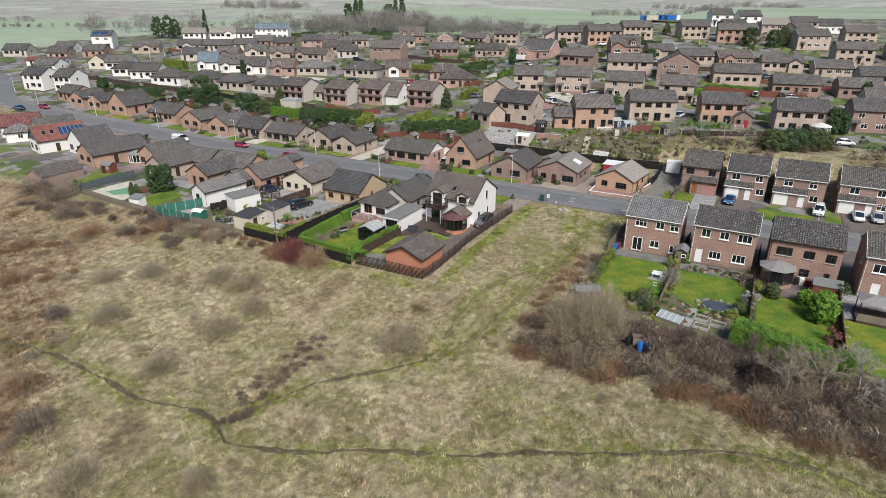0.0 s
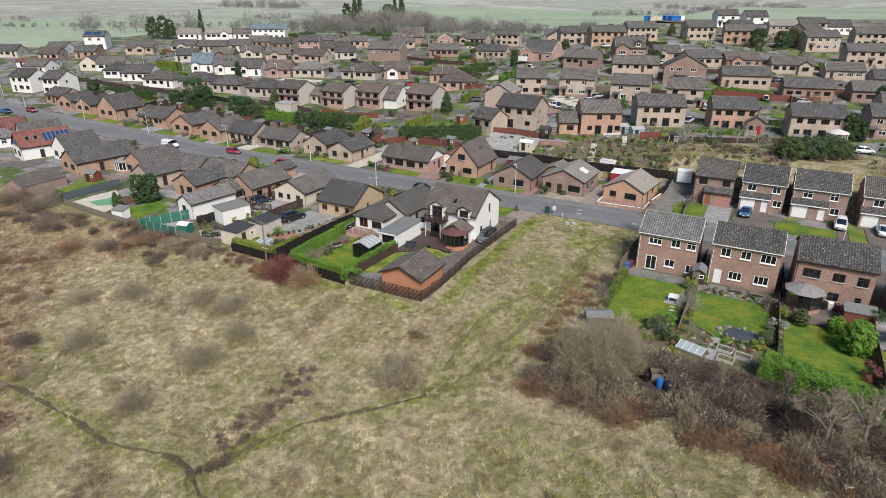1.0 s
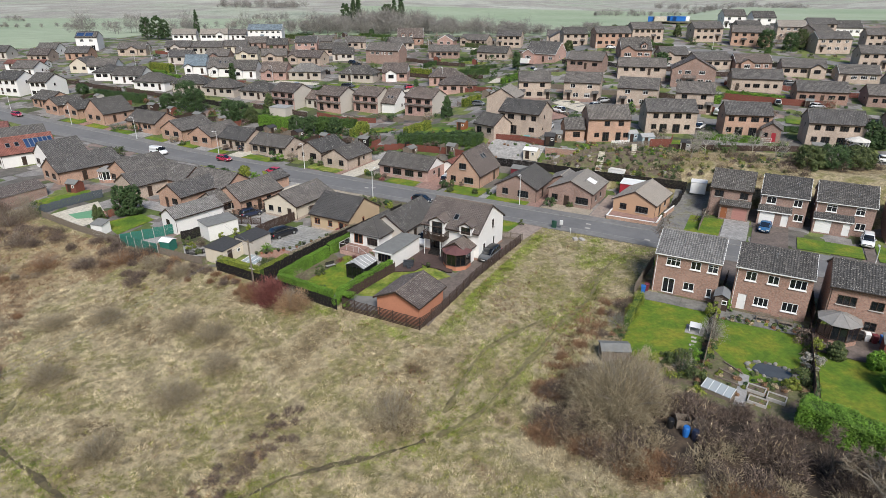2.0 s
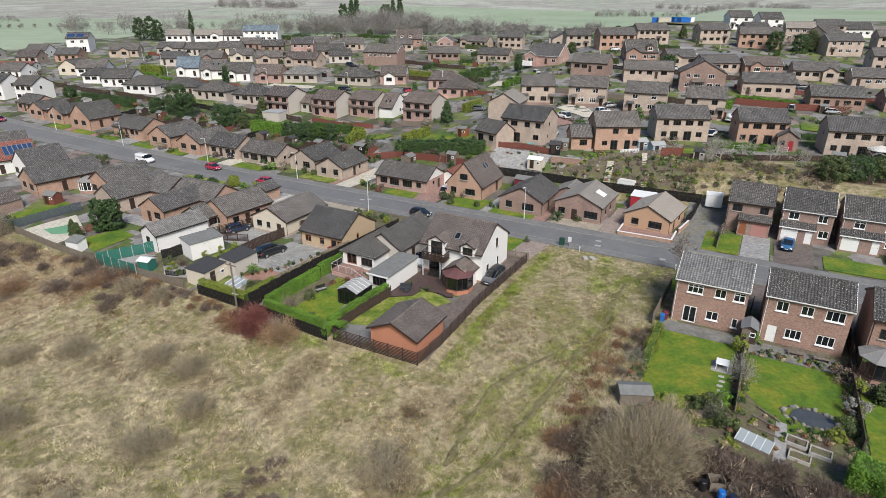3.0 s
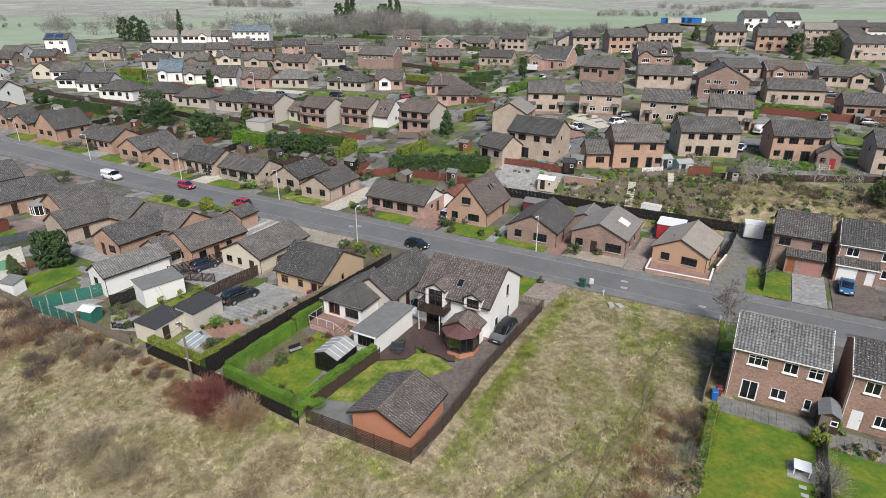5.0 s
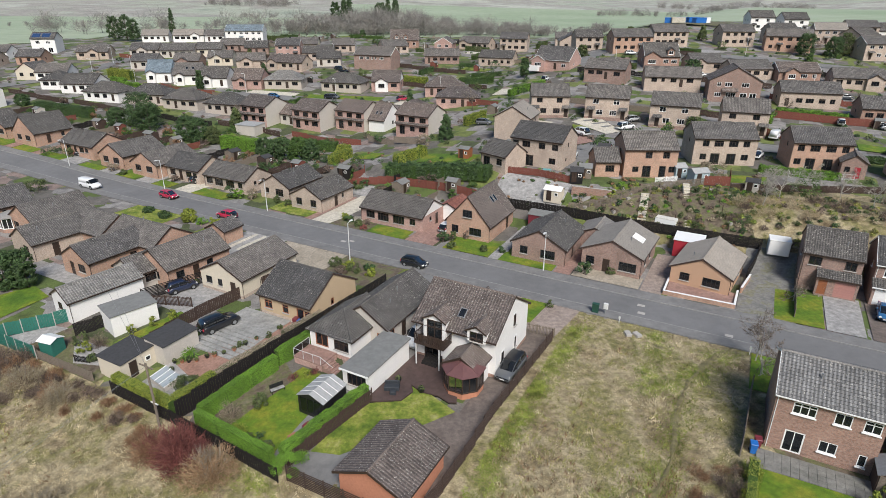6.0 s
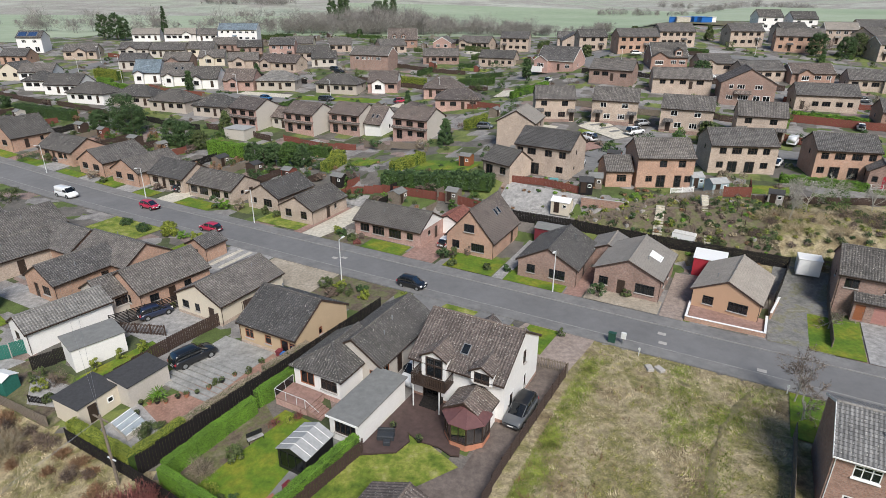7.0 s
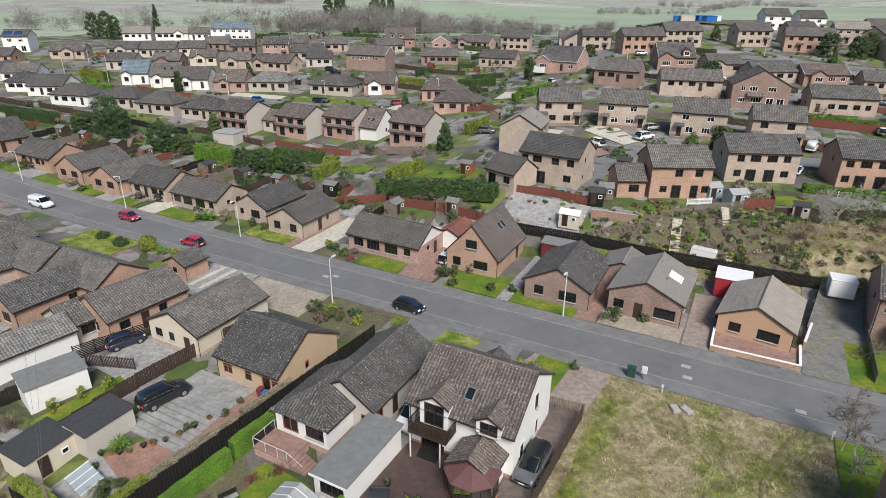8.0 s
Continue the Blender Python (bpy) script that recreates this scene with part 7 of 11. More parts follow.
dk = thing("deck", at(-45.0, 80.0), "dark brown timber deck with angled edges", "deck", "decks")
dz = Shape()
outl = [(-4.6, -4.2), (-4.0, -4.6), (-1.5, -3.0), (-1.2, -1.3), (-1.9, -0.4), (-0.5, -0.9), (1.4, -0.7), (2.7, -1.1), (3.4, -0.8), (2.6, 1.0), (2.2, 5.6), (-4.4, 5.6)]
dz.loft([[(x, y, -0.4) for x, y in outl], [(x, y, 0.16) for x, y in outl]])
part("skirt", dz, MAT["fence_dark"], dk)
MAT["deck"] = mat_plain("deck_boards", (0.078, 0.05, 0.044), 0.7, 0.25, 2.0)
dt = Shape()
dt.face([(x, y, 0.165) for x, y in outl], [(x, y) for x, y in outl])
part("decking", dt, MAT["deck"], dk)
for (xa, ya), (xb, yb) in zip(outl[:8], outl[1:9]):
    part("edge_board", Shape().rod((xa, ya, 0.15), (xb, yb, 0.15), 0.06, k=4), MAT["fence_brown"], dk)
sofa = thing("garden_sofa", at(-48.3, 78.2, 0.17, 25), "dark slate woven corner garden sofa with a footstool", "sofa", "garden furniture")
part("seat", Shape().bevel_box(-0.75, 0.75, -0.35, 0.4, 0, 0.42, 0.05), MAT["rattan"], sofa)
part("back", Shape().bevel_box(-0.75, 0.75, 0.4, 0.58, 0, 0.72, 0.05), MAT["rattan"], sofa)
part("footstool", Shape().bevel_box(-0.1, 0.5, -1.0, -0.5, 0, 0.38, 0.05), MAT["rattan"], sofa)

bg = thing("garage", at(-42.4, 69.2, 0, 90), "terracotta rendered garage with a brown tiled roof", "garage", "sheds and garages")
bw = Shape()
for f, (cx, cy, wd) in {"S": (0, -3.1, 6.0), "E": (3.0, 0, 6.2), "N": (0, 3.1, 6.0), "W": (-3.0, 0, 6.2)}.items():
    panel(bw, pose(cx, cy, 0, 0, 0, FACES[f]), wd, 2.42, [(0, 0, 4.2, 2.1)] if f == "E" else [])
for x, fl in ((-3.0, 1), (3.0, -1)):
    q = [(x, 3.1, 2.42), (x, -3.1, 2.42), (x, 0, 3.75)]
    bw.face(q if fl > 0 else [q[1], q[0], q[2]])
part("wall", bw, MAT["terracotta"], bg)
opening(bg, "g", pose(3.0, 0, 0, 0, 0, 90) @ pose(0, 0.07, 0), 4.2, 2.1, "white", random.Random(1), "white")
gable_roof(bg, 6.9, 6.8, 2.35, 3.85, MAT["roof_brown"], "brown")

# ground of the white house's plot
sheet("driveway", [(-41.0, 73.5), (-38.2, 73.0), (-37.4, 95.5), (-40.3, 95.5)], MAT["drive_mono"], 0.05, "brown block driveway beside the white house", "driveway")
sheet("driveway", [(-45.8, 72.2), (-38.3, 66.5), (-38.2, 78.0), (-41.4, 78.2)], MAT["drive_mono"], 0.045, "brown asphalt apron before the garage", "driveway")
sheet("driveway", [(-46.5, 95.5), (-37.2, 95.5), (-36.3, 103.0), (-44.5, 103.0)], MAT["drive_pink"], 0.06, "pale brown block front driveway", "driveway")
sheet("paving", [(-51.0, 66.2), (-46.6, 66.2), (-46.6, 71.0), (-50.6, 68.8)], MAT["pave"], 0.06, "grey slabs behind the garage", "paving")
sheet("lawn", [(-50.6, 68.6), (-48.0, 69.4), (-41.2, 78.2), (-49.6, 81.0)], MAT["lawn"], 0.07, "mossy patchy back lawn", "lawn")
sheet("lawn", [(-61.4, 67.0), (-52.6, 66.6), (-53.8, 77.0), (-58.8, 77.2)], MAT["lawn_bright"], 0.06, "bright green clipped lawn", "lawn")
sheet("path", [(-53.4, 66.8), (-51.6, 66.8), (-50.6, 76.2), (-53.9, 76.8)], MAT["pave"], 0.08, "dark slabbed path beside the lawn", "path")
sheet("flower_bed", [(-62.4, 67.0), (-59.6, 67.0), (-58.2, 75.5), (-61.0, 77.0)], MAT["soil"], 0.09, "bare soil bed under the hedge", "flower bed")
sheet("lawn", [(-44.2, 97.0), (-40.8, 97.0), (-40.4, 102.6), (-44.0, 102.6)], MAT["lawn_bright"], 0.1, "small green clipped front lawn", "lawn")
sheet("lawn", [(-56.0, 97.5), (-51.0, 97.5), (-50.6, 102.4), (-55.0, 102.4)], MAT["lawn"], 0.08, "small front garden of mossy grass", "lawn")
sheet("driveway", [(-60.5, 95.2), (-46.2, 95.2), (-46.0, 102.9), (-60.0, 102.9)], MAT["pave"], 0.05, "grey asphalt forecourt before the bungalow", "driveway")
fence([(-38.9, 65.6), (-38.2, 70), (-37.7, 83), (-37.2, 94.5)], 1.55, "fence_brown", "brown horizontal slat fence along the field", "slat")
fence([(-50.4, 65.4), (-38.9, 65.6)], 1.7, "fence_brown", "brown horizontal slat fence at the field's edge", "slat")
fence([(-41.2, 94.8), (-37.2, 95.2)], 1.3, "fence_grey", "weathered picket fence across the drive", "picket")
hedge(-62.3, 66.6, -52.6, 66.0, 0.65, 1.8, "leaf_hedge", "bright green clipped hedge over a dark fence", 1, 0.038, 1100, 0.04)
hedge(-62.3, 67.0, -61.2, 76.0, 0.75, 1.8, "leaf_hedge", "long bright green clipped hedge", 2, 0.038, 1100, 0.04)
hedge(-61.2, 76.0, -60.3, 87.0, 0.75, 1.85, "leaf_hedge", "bright green clipped hedge beside the bungalow", 2, 0.038, 1100, 0.04)
hedge(-51.9, 66.6, -50.0, 76.4, 0.75, 1.75, "leaf_hedge", "overgrown green hedge on a dark panel fence", 3, 0.04, 1000, 0.08)
fence([(-51.2, 66.4), (-49.3, 76.2)], 1.5, "fence_brown", "dark brown panel fence under the hedge", "board")
fence([(-64.9, 65.7), (-51.0, 64.9)], 1.55, "fence_dark", "near black board fence along the field", "board")
fence([(-64.6, 66.2), (-62.2, 80), (-61.0, 96.5)], 2.15, "fence_dark", "tall dark board fence between two gardens", "board")
bush(-51.0, 66.4, 1.5, 2.1, "leaf_hedge", "spreading bright green shrub at the fence corner", 5, 0.055, 9000)
summer = shed(-53.2, 73.7, 90, 3.4, 3.0, 1.9, 2.5, "black", "felt_pale", "dark glazed summerhouse with a pale ribbed roof", door="", name="summerhouse", category="summerhouse")
for x in (-1.2, -0.4, 0.4, 1.2):
    for sg in (-1, 1):
        part("roof_rib", Shape().rod((x, sg * 1.6, 1.95), (x, 0, 2.6), 0.028, k=4), MAT["white"], summer)
part("glazing", Shape().box(-1.74, -1.7, -1.2, 1.2, 0.35, 1.8), MAT["glass_dark"], summer)
for y in (-1.22, -0.4, 0.4, 1.22):
    part("mullion", Shape().box(-1.77, -1.7, y - 0.03, y + 0.03, 0.3, 1.85), MAT["black"], summer)
bush(-58.6, 70.8, 0.75, 1.6, "leaf_mid", "round clipped evergreen shrub", 1, 0.07, 1500)
twiggy(-60.0, 68.6, 1.3, 1.9, "twig_grey", "bare grey rounded shrub", 2, 900, group="garden bushes")
for u, n, r, h, mt in ((-58.0, 67.3, 0.9, 1.0, "leaf_lime"), (-56.6, 67.2, 0.6, 0.8, "leaf_mid"), (-55.4, 67.4, 0.75, 1.0, "leaf_dark"), (-54.2, 67.3, 0.5, 0.9, "leaf_mid"), (-53.7, 66.9, 0.45, 0.7, "leaf_lime"), (-57.3, 76.2, 0.35, 0.8, "leaf_lime")):
    bush(u, n, r, h, mt, "low rounded garden shrub in a soil bed", 1, 0.07, 700)
for u, n, r in ((-58.4, 75.4, 0.7), (-57.0, 76.9, 0.6)):
    twiggy(u, n, r, 0.7, "twig_red", "low reddish dormant shrub", 3, 350, group="garden bushes")
bench = thing("bench", at(-58.6, 73.3, 0, 65), "dark slatted garden bench with pale seat", "bench", "garden furniture")
for i in range(4):
    part("seat_slat", Shape().box(-0.7, 0.7, -0.25 + i * 0.12, -0.15 + i * 0.12, 0.42, 0.45), MAT["drive_grey"], bench)
    part("back_slat", Shape().box(-0.7, 0.7, 0.24, 0.27, 0.5 + i * 0.11, 0.58 + i * 0.11), MAT["black"], bench)
for x in (-0.65, 0.65):
    for y in (-0.2, 0.22):
        part("leg", Shape().box(x - 0.03, x + 0.03, y - 0.03, y + 0.03, 0, 0.42), MAT["black"], bench)
clut = [(-52.6, 70.6, "maroon"), (-52.0, 69.4, "fence_brown"), (-52.9, 69.0, "pots"), (-51.9, 71.3, "black"), (-52.7, 68.2, "white")]
for u, n, mt in clut:
    ob = thing("garden_box", at(u, n, 0.08, 30 + 40 * u), "small stored garden box beside the path", "box", "garden clutter")
    part("box", Shape().bevel_box(-0.35, 0.35, -0.25, 0.25, 0, 0.45, 0.03), MAT[mt], ob)
    part("lid", Shape().bevel_box(-0.38, 0.38, -0.28, 0.28, 0.45, 0.5, 0.02), MAT[mt], ob)
car(-39.0, 86.6, -92, "car_grey", "suv", "dark grey sport utility car on a block driveway", 0.05, top_paint="black")
car(-50.3, 87.6, -95, "car_white", "van", "white van parked between the two houses", 0.0)
for u, n, r in ((-48.4, 79.6, 0.28), (-45.5, 79.2, 0.3), (-42.6, 98.6, 0.25)):
    pot(u, n, r, "black", "black plant pot with a small evergreen", "leaf_mid")
twin_roofs = ((-46.4, 97.2), (-42.2, 96.2))
for u, n in twin_roofs:
    gable_roof(wh, 3.2, 2.6, 2.6, 3.6, MAT["roof_brown"], "brown", m=pose(u + 44.75, n - 89.4 - 1.6, 0, 0, 0, 90), name="front_porch_roof")
    part("front_porch_wall", Shape().box(u + 44.75 - 1.0, u + 44.75 + 1.0, 3.9, n - 89.4 - 0.15, -0.3, 2.6), MAT["harl_white"], wh)
for u, n in ((-45.0, 98.6), (-43.6, 98.4)):
    bush(u, n, 0.8, 1.5, "leaf_lime", "spiky pale green cabbage palm", 2, 0.22, 500)
bush(-39.9, 101.8, 0.45, 1.1, "leaf_mid", "small clipped bush on the front lawn", 1, 0.06, 700)
bush(-59.5, 99.8, 0.9, 1.6, "leaf_lime", "yellowish rounded shrub by the pavement", 1, 0.08, 1200)

# ---- the tan bungalow's yard ----
slab_field("yard_paving", -73.4, -66.2, 74.8, 83.6, 0.62, "slab", "grey slabbed yard with worn patches")
sheet("gravel", [(-72.4, 69.5), (-65.0, 67.3), (-63.0, 83.4), (-66.2, 83.4)], MAT["red_chip"], 0.045, "red gravel strip along the fence", "gravel")
sheet("gravel", [(-72.6, 66.8), (-65.2, 66.6), (-64.8, 70.0), (-72.4, 72.0)], MAT["drive_grey"], 0.05, "grey slabs behind the sheds", "paving")
shed(-75.8, 69.3, 0, 3.8, 4.0, 2.05, 2.3, "harl_cream", "felt", "cream harled shed with a flat black roof", door="E", ridge="mono")
shed(-73.8, 73.4, 90, 4.4, 3.0, 2.1, 2.4, "harl_grey", "felt", "grey harled store with a black felt roof", door="", ridge="mono")
hedge(-73.8, 66.5, -65.2, 66.3, 0.9, 2.0, "leaf_lime", "yellow green clipped hedge over a dark fence", 4)
hedge(-65.5, 66.8, -64.7, 71.0, 0.9, 1.95, "leaf_lime", "yellow green mossy clipped hedge", 5)
hedge(-64.6, 71.0, -63.2, 79.0, 0.8, 1.9, "twig_grey", "long brown dormant hedge on the fence", 5)
hedge(-63.2, 79.2, -62.5, 85.0, 0.8, 1.9, "twig_grey", "brown dormant hedge on the fence", 5)
fence([(-73.9, 65.9), (-64.9, 65.7)], 1.5, "fence_dark", "near black board fence along the field", "board")
fence([(-77.0, 71.0), (-76.4, 80.5), (-75.2, 90.5)], 1.7, "fence_brown", "dark brown board fence between yards", "board")
car(-72.7, 78.6, 78, "car_black", "suv", "black sport utility car in a slabbed yard", 0.06)
wheelie_bin(-65.0, 83.2, 10, "maroon", "maroon wheelie bin beside the bungalow")
wheelie_bin(-64.2, 83.0, 10, "blue", "blue wheelie bin beside the bungalow")
palm = thing("cabbage_palm", at(-70.6, 72.9), "spiky green cabbage palm in a yard", "palm", "garden bushes")
part("trunk", Shape().rod((0, 0, -0.2), (0.03, 0, 0.9), 0.09, 0.07, 8), MAT["bark"], palm)
rq = np.random.default_rng(7)
tip = unit(np.stack([rq.normal(size=150), rq.normal(size=150), rq.normal(0.35, 0.55, 150)], 1)) * rq.uniform(0.75, 1.15, (150, 1))
root = np.tile(np.array([[0.03, 0.0, 1.0]]), (150, 1))
part("leaf_crown", soup("leaf_crown", np.concatenate([twig_quads(root, root + tip * 0.6, 0.03, 0.035, rq), twig_quads(root + tip * 0.6, root + tip + np.array([0, 0, -0.16]), 0.035, 0.006, rq)]), MAT["leaf_hedge"]), None, palm, kind="stuff")
for i, (u, n) in enumerate(((-71.9, 71.9), (-71.2, 72.3), (-70.6, 72.7), (-69.9, 73.1), (-69.4, 74.1), (-68.8, 74.6), (-68.2, 75.3), (-67.6, 76.2), (-67.2, 77.4), (-66.8, 78.6), (-71.0, 70.8), (-70.4, 70.2), (-69.8, 69.8))):
    pot(u, n, 0.2 + 0.03 * (i % 3), "pots" if i % 2 else "black")
for u, n in ((-65.9, 79.6), (-67.5, 76.9), (-72.9, 71.5), (-66.0, 81.5)):
    bush(u, n, 0.35, 0.75, "leaf_mid", "small round clipped shrub", 1, 0.06, 500)
bush(-67.0, 69.5, 1.35, 1.5, "leaf_mid", "wide green shrub behind the hedge", 2, 0.07, 2600)
gh = thing("cold_frame", at(-70.2, 69.4, 0, -10), "low sloping cold frame of clear glass and pale timber", "cold frame", "cold frames")
part("base", Shape().loft([[(x, -0.9, -0.2), (x, 0.9, -0.2), (x, 0.9, 0.85), (x, -0.9, 0.4)] for x in (-1.4, 1.4)]), MAT["harl_grey"], gh)
for i in range(3):
    x = -1.38 + i * 0.93
    part("light", Shape().loft([[(xx, -0.92, 0.43), (xx, 0.92, 0.88), (xx, 0.92, 0.92), (xx, -0.92, 0.47)] for xx in (x, x + 0.88)]), MAT["glass_clear"], gh)
for i in range(4):
    x = -1.42 + i * 0.93
    part("bar", Shape().loft([[(xx, -0.94, 0.42), (xx, 0.94, 0.87), (xx, 0.94, 0.96), (xx, -0.94, 0.51)] for xx in (x, x + 0.05)]), MAT["white"], gh)
pole = thing("utility_pole", at(-65.6, 64.9), "weathered wooden utility pole with cross arm", "utility pole", "utility poles")
part("shaft", Shape().rod((0, 0, -0.4), (0, 0, 7.0), 0.13, 0.1, 8), MAT["fence_grey"], pole)
part("arm", Shape().box(-0.9, 0.9, -0.05, 0.05, 6.6, 6.72), MAT["fence_grey"], pole)
part("brace", Shape().box(-0.5, 0.5, -0.05, 0.05, 2.6, 2.68), MAT["galv"], pole)
for i, (du, dn, dh) in enumerate(((-42, 22, 5.2), (-42, 20, 5.0), (6, -60, 7.5), (8, -60, 7.5))):
    w = Shape()
    p0 = Vector((0, 0, 6.7))
    for k in range(12):
        f0, f1 = k / 12, (k + 1) / 12
        q = [p0.lerp(Vector((du, dn, dh)), f) - Vector((0, 0, 1.6 * 4 * f * (1 - f) * 0.5)) for f in (f0, f1)]
        w.rod(q[0], q[1], 0.012, k=3)
    part("wire", w, MAT["lead"], pole)

sheet("driveway", [(-93.1, 95.8), (-84.0, 95.2), (-84.6, 102.8), (-92.6, 102.8)], MAT["drive_grey"], 0.1, "grey slabbed front drive with white stripes", "driveway")
for i in range(3):
    u = -90.4 + i * 1.9
    sheet("drive_stripe", [(u, 96.2), (u + 0.75, 96.2), (u + 0.75, 102.4), (u, 102.4)], MAT["drive_pale"], 0.12, "white stripe of pale slabs in a drive", "paving")
conifer(-104.7, 101.4, 2.2, 1.3, "leaf_lime", "round clipped yellow green shrub by the pavement", 1, 3000, 0.1, 2)
bush(-101.9, 101.6, 0.9, 1.1, "leaf_hedge", "low clipped green shrub by the pavement", 1, 0.09, 900)

# ---- the cream bungalow's yard and its neighbours ----
shed(-83.2, 75.0, 75, 5.2, 3.4, 2.35, 2.6, "harl_white", "felt_grey", "white garage with a flat weathered roof", "garage", door="", ridge="mono", category="garage")
sheet("lawn", [(-81.4, 71.4), (-77.2, 70.8), (-76.8, 78.4), (-79.8, 79.0)], MAT["lawn_bright"], 0.07, "narrow bright lawn beside the garage", "lawn")
sheet("yard", [(-84.6, 78.8), (-76.8, 78.4), (-75.6, 86.4), (-83.4, 86.6)], MAT["drive_grey"], 0.06, "grey slabbed yard behind a cream bungalow", "paving")
sheet("yard", [(-90.5, 65.8), (-77.0, 66.0), (-77.2, 70.6), (-89.0, 71.0)], MAT["soil"], 0.07, "dark planted yard with slabs", "yard")
for u, n in ((-80.8, 73.4), (-80.0, 75.6), (-79.2, 77.4)):
    bush(u, n, 0.55, 1.2, "leaf_lime", "young yellow green shrub along the garage", 1, 0.08, 600)
fence([(-84.4, 78.6), (-79.4, 80.4)], 1.4, "fence_brown", "brown stained low picket fence", "picket")
fence([(-86.4, 78.6), (-83.8, 86.0)], 1.7, "fence_dark", "dark slatted fence beside a drive", "slat")
car(-84.4, 83.0, 72, "car_navy", "hatch", "dark blue hatchback parked on a drive", 0.06)
sheet("deck", [(-86.2, 69.8), (-82.2, 67.0), (-78.2, 68.2), (-80.2, 70.6)], MAT["drive_grey"], 0.14, "weathered grey boarded deck", "deck")
fence([(-82.2, 67.3), (-80.4, 67.8)], 0.95, "fence_dark", "short dark balustrade on a deck", "picket")
fence([(-79.8, 68.4), (-79.0, 69.8)], 0.95, "fence_dark", "short dark balustrade on a deck", "picket")
fence([(-86.6, 65.9), (-77.4, 66.2)], 1.2, "fence_grey", "weathered low fence at the field's edge", "board")
fence([(-86.6, 70.2), (-84.8, 74.0)], 1.7, "fence_dark", "dark stained board fence panel run", "board")
fence([(-95.6, 65.5), (-86.8, 65.8)], 1.75, "fence_green", "green panel fence with concrete posts", "board", posts="concrete")
fence([(-95.6, 65.5), (-91.2, 70.6), (-90.4, 72.2)], 1.75, "fence_green", "green panel fence with concrete posts", "board", posts="concrete")
sheet("yard", [(-95.0, 66.0), (-87.2, 66.2), (-88.6, 71.0), (-91.2, 70.4)], MAT["drive_grey"], 0.05, "pale slabbed yard inside a green fence", "paving")
shed(-86.3, 67.4, 10, 1.9, 1.6, 1.7, 2.0, "fence_green", "white", "small green shed with a white roof", door="")
for u, n, r, h, mt in ((-84.6, 69.6, 0.8, 1.5, "leaf_mid"), (-82.8, 68.8, 0.7, 1.2, "leaf_lime"), (-80.4, 68.2, 0.6, 0.9, "leaf_mid"), (-86.8, 68.0, 0.6, 0.9, "leaf_dark")):
    bush(u, n, r, h, mt, "shrub in a planted yard", 1, 0.08, 800)
twiggy(-82.2, 70.2, 1.2, 1.8, "twig_brown", "bare brown climber over a wall", 1, 800, group="garden bushes")
house("outbuilding", -90.9, 76.3, 82, 9.4, 4.8, 2.45, 3.85, "harl_white", "roof_grey", "W:w1.1x1.0@-0.2,0.9", "long white harled outbuilding with grey tiles", group="sheds and garages", vents=0, category="outbuilding")
house("bungalow", -91.4, 82.2, 83, 4.4, 6.0, 2.4, 4.1, "harl_grey", "roof", "S:w1.5x1.1@0,0.9", "small grey harled wing with grey tiles", group="sheds and garages", vents=0, category="annexe")
house("bungalow", -100.4, 83.6, 88, 9.4, 7.0, 2.6, 4.6, "brick_orange", "roof", "W:d0.95x2.05@-0.9,0 W:w1.6x1.2@1.4,0.9 S:w1.0x1.0@2,1", "orange brick bungalow wing with grey tiles", group="houses between the street and the field")
house("bungalow", -99.6, 90.0, 0, 11.0, 7.6, 2.6, 4.9, "brick_orange", "roof", "E:w1.2x1.0@-1.2,0.9 S:w1.2x1@4,1", "orange brick bungalow with grey tiles", group="houses between the street and the field")
house("bungalow", -113.4, 83.4, 84, 8.6, 7.2, 2.6, 4.7, "brick_tan", "roof", "W:w1.6x1.2@1.2,0.9 S:d0.95x2.05@-1,0 S:w1@0,1".replace(" S:w1@0,1", ""), "tan brick bungalow wing with grey tiles", group="houses between the street and the field")
house("bungalow", -110.4, 89.4, 0, 10.6, 7.6, 2.6, 4.9, "brick_orange", "roof", "E:w1.2x1.0@-1.2,0.9", "orange brick bungalow with grey tiles", group="houses between the street and the field")
house("bungalow", -122.4, 88.9, 86, 10.0, 8.6, 2.6, 5.1, "brick_orange", "roof", GABLE_FRONT, "orange brick bungalow with a conservatory", group="houses between the street and the field")
house("bungalow", -136.2, 85.0, 81, 13.6, 8.6, 2.6, 5.1, "brick_orange", "roof", GABLE_FRONT, "orange brick bungalow with grey tiles", group="houses between the street and the field")
house("house", -149.3, 88.0, 84, 8.8, 7.4, 3.0, 6.0, "harl_white", "roof", GABLE_FRONT, "white harled house with grey tiles", group="houses between the street and the field")
rh = house("house", -159.2, 85.6, 76, 12.0, 7.4, 2.9, 6.2, "harl_white", "roof_red", GABLE_FRONT, "white house with red tiles, solar panels and a dark blue gable", group="houses between the street and the field", gable="solar")
for x in (-3.6, -1.8):
    rooflight(rh, 7.4, 2.9, 6.2, x, -1.7, 0.9, 1.2)
for k in range(6):
    rooflight(rh, 7.4, 2.9, 6.2, 0.2 + k * 0.98, -1.8, 0.95, 2.6, "solar")
house("house", -184.5, 90.0, 60, 10.0, 8.0, 2.6, 5.4, "harl_white", "roof_maroon", GABLE_FRONT, "white house with a maroon tiled roof", group="houses between the street and the field")
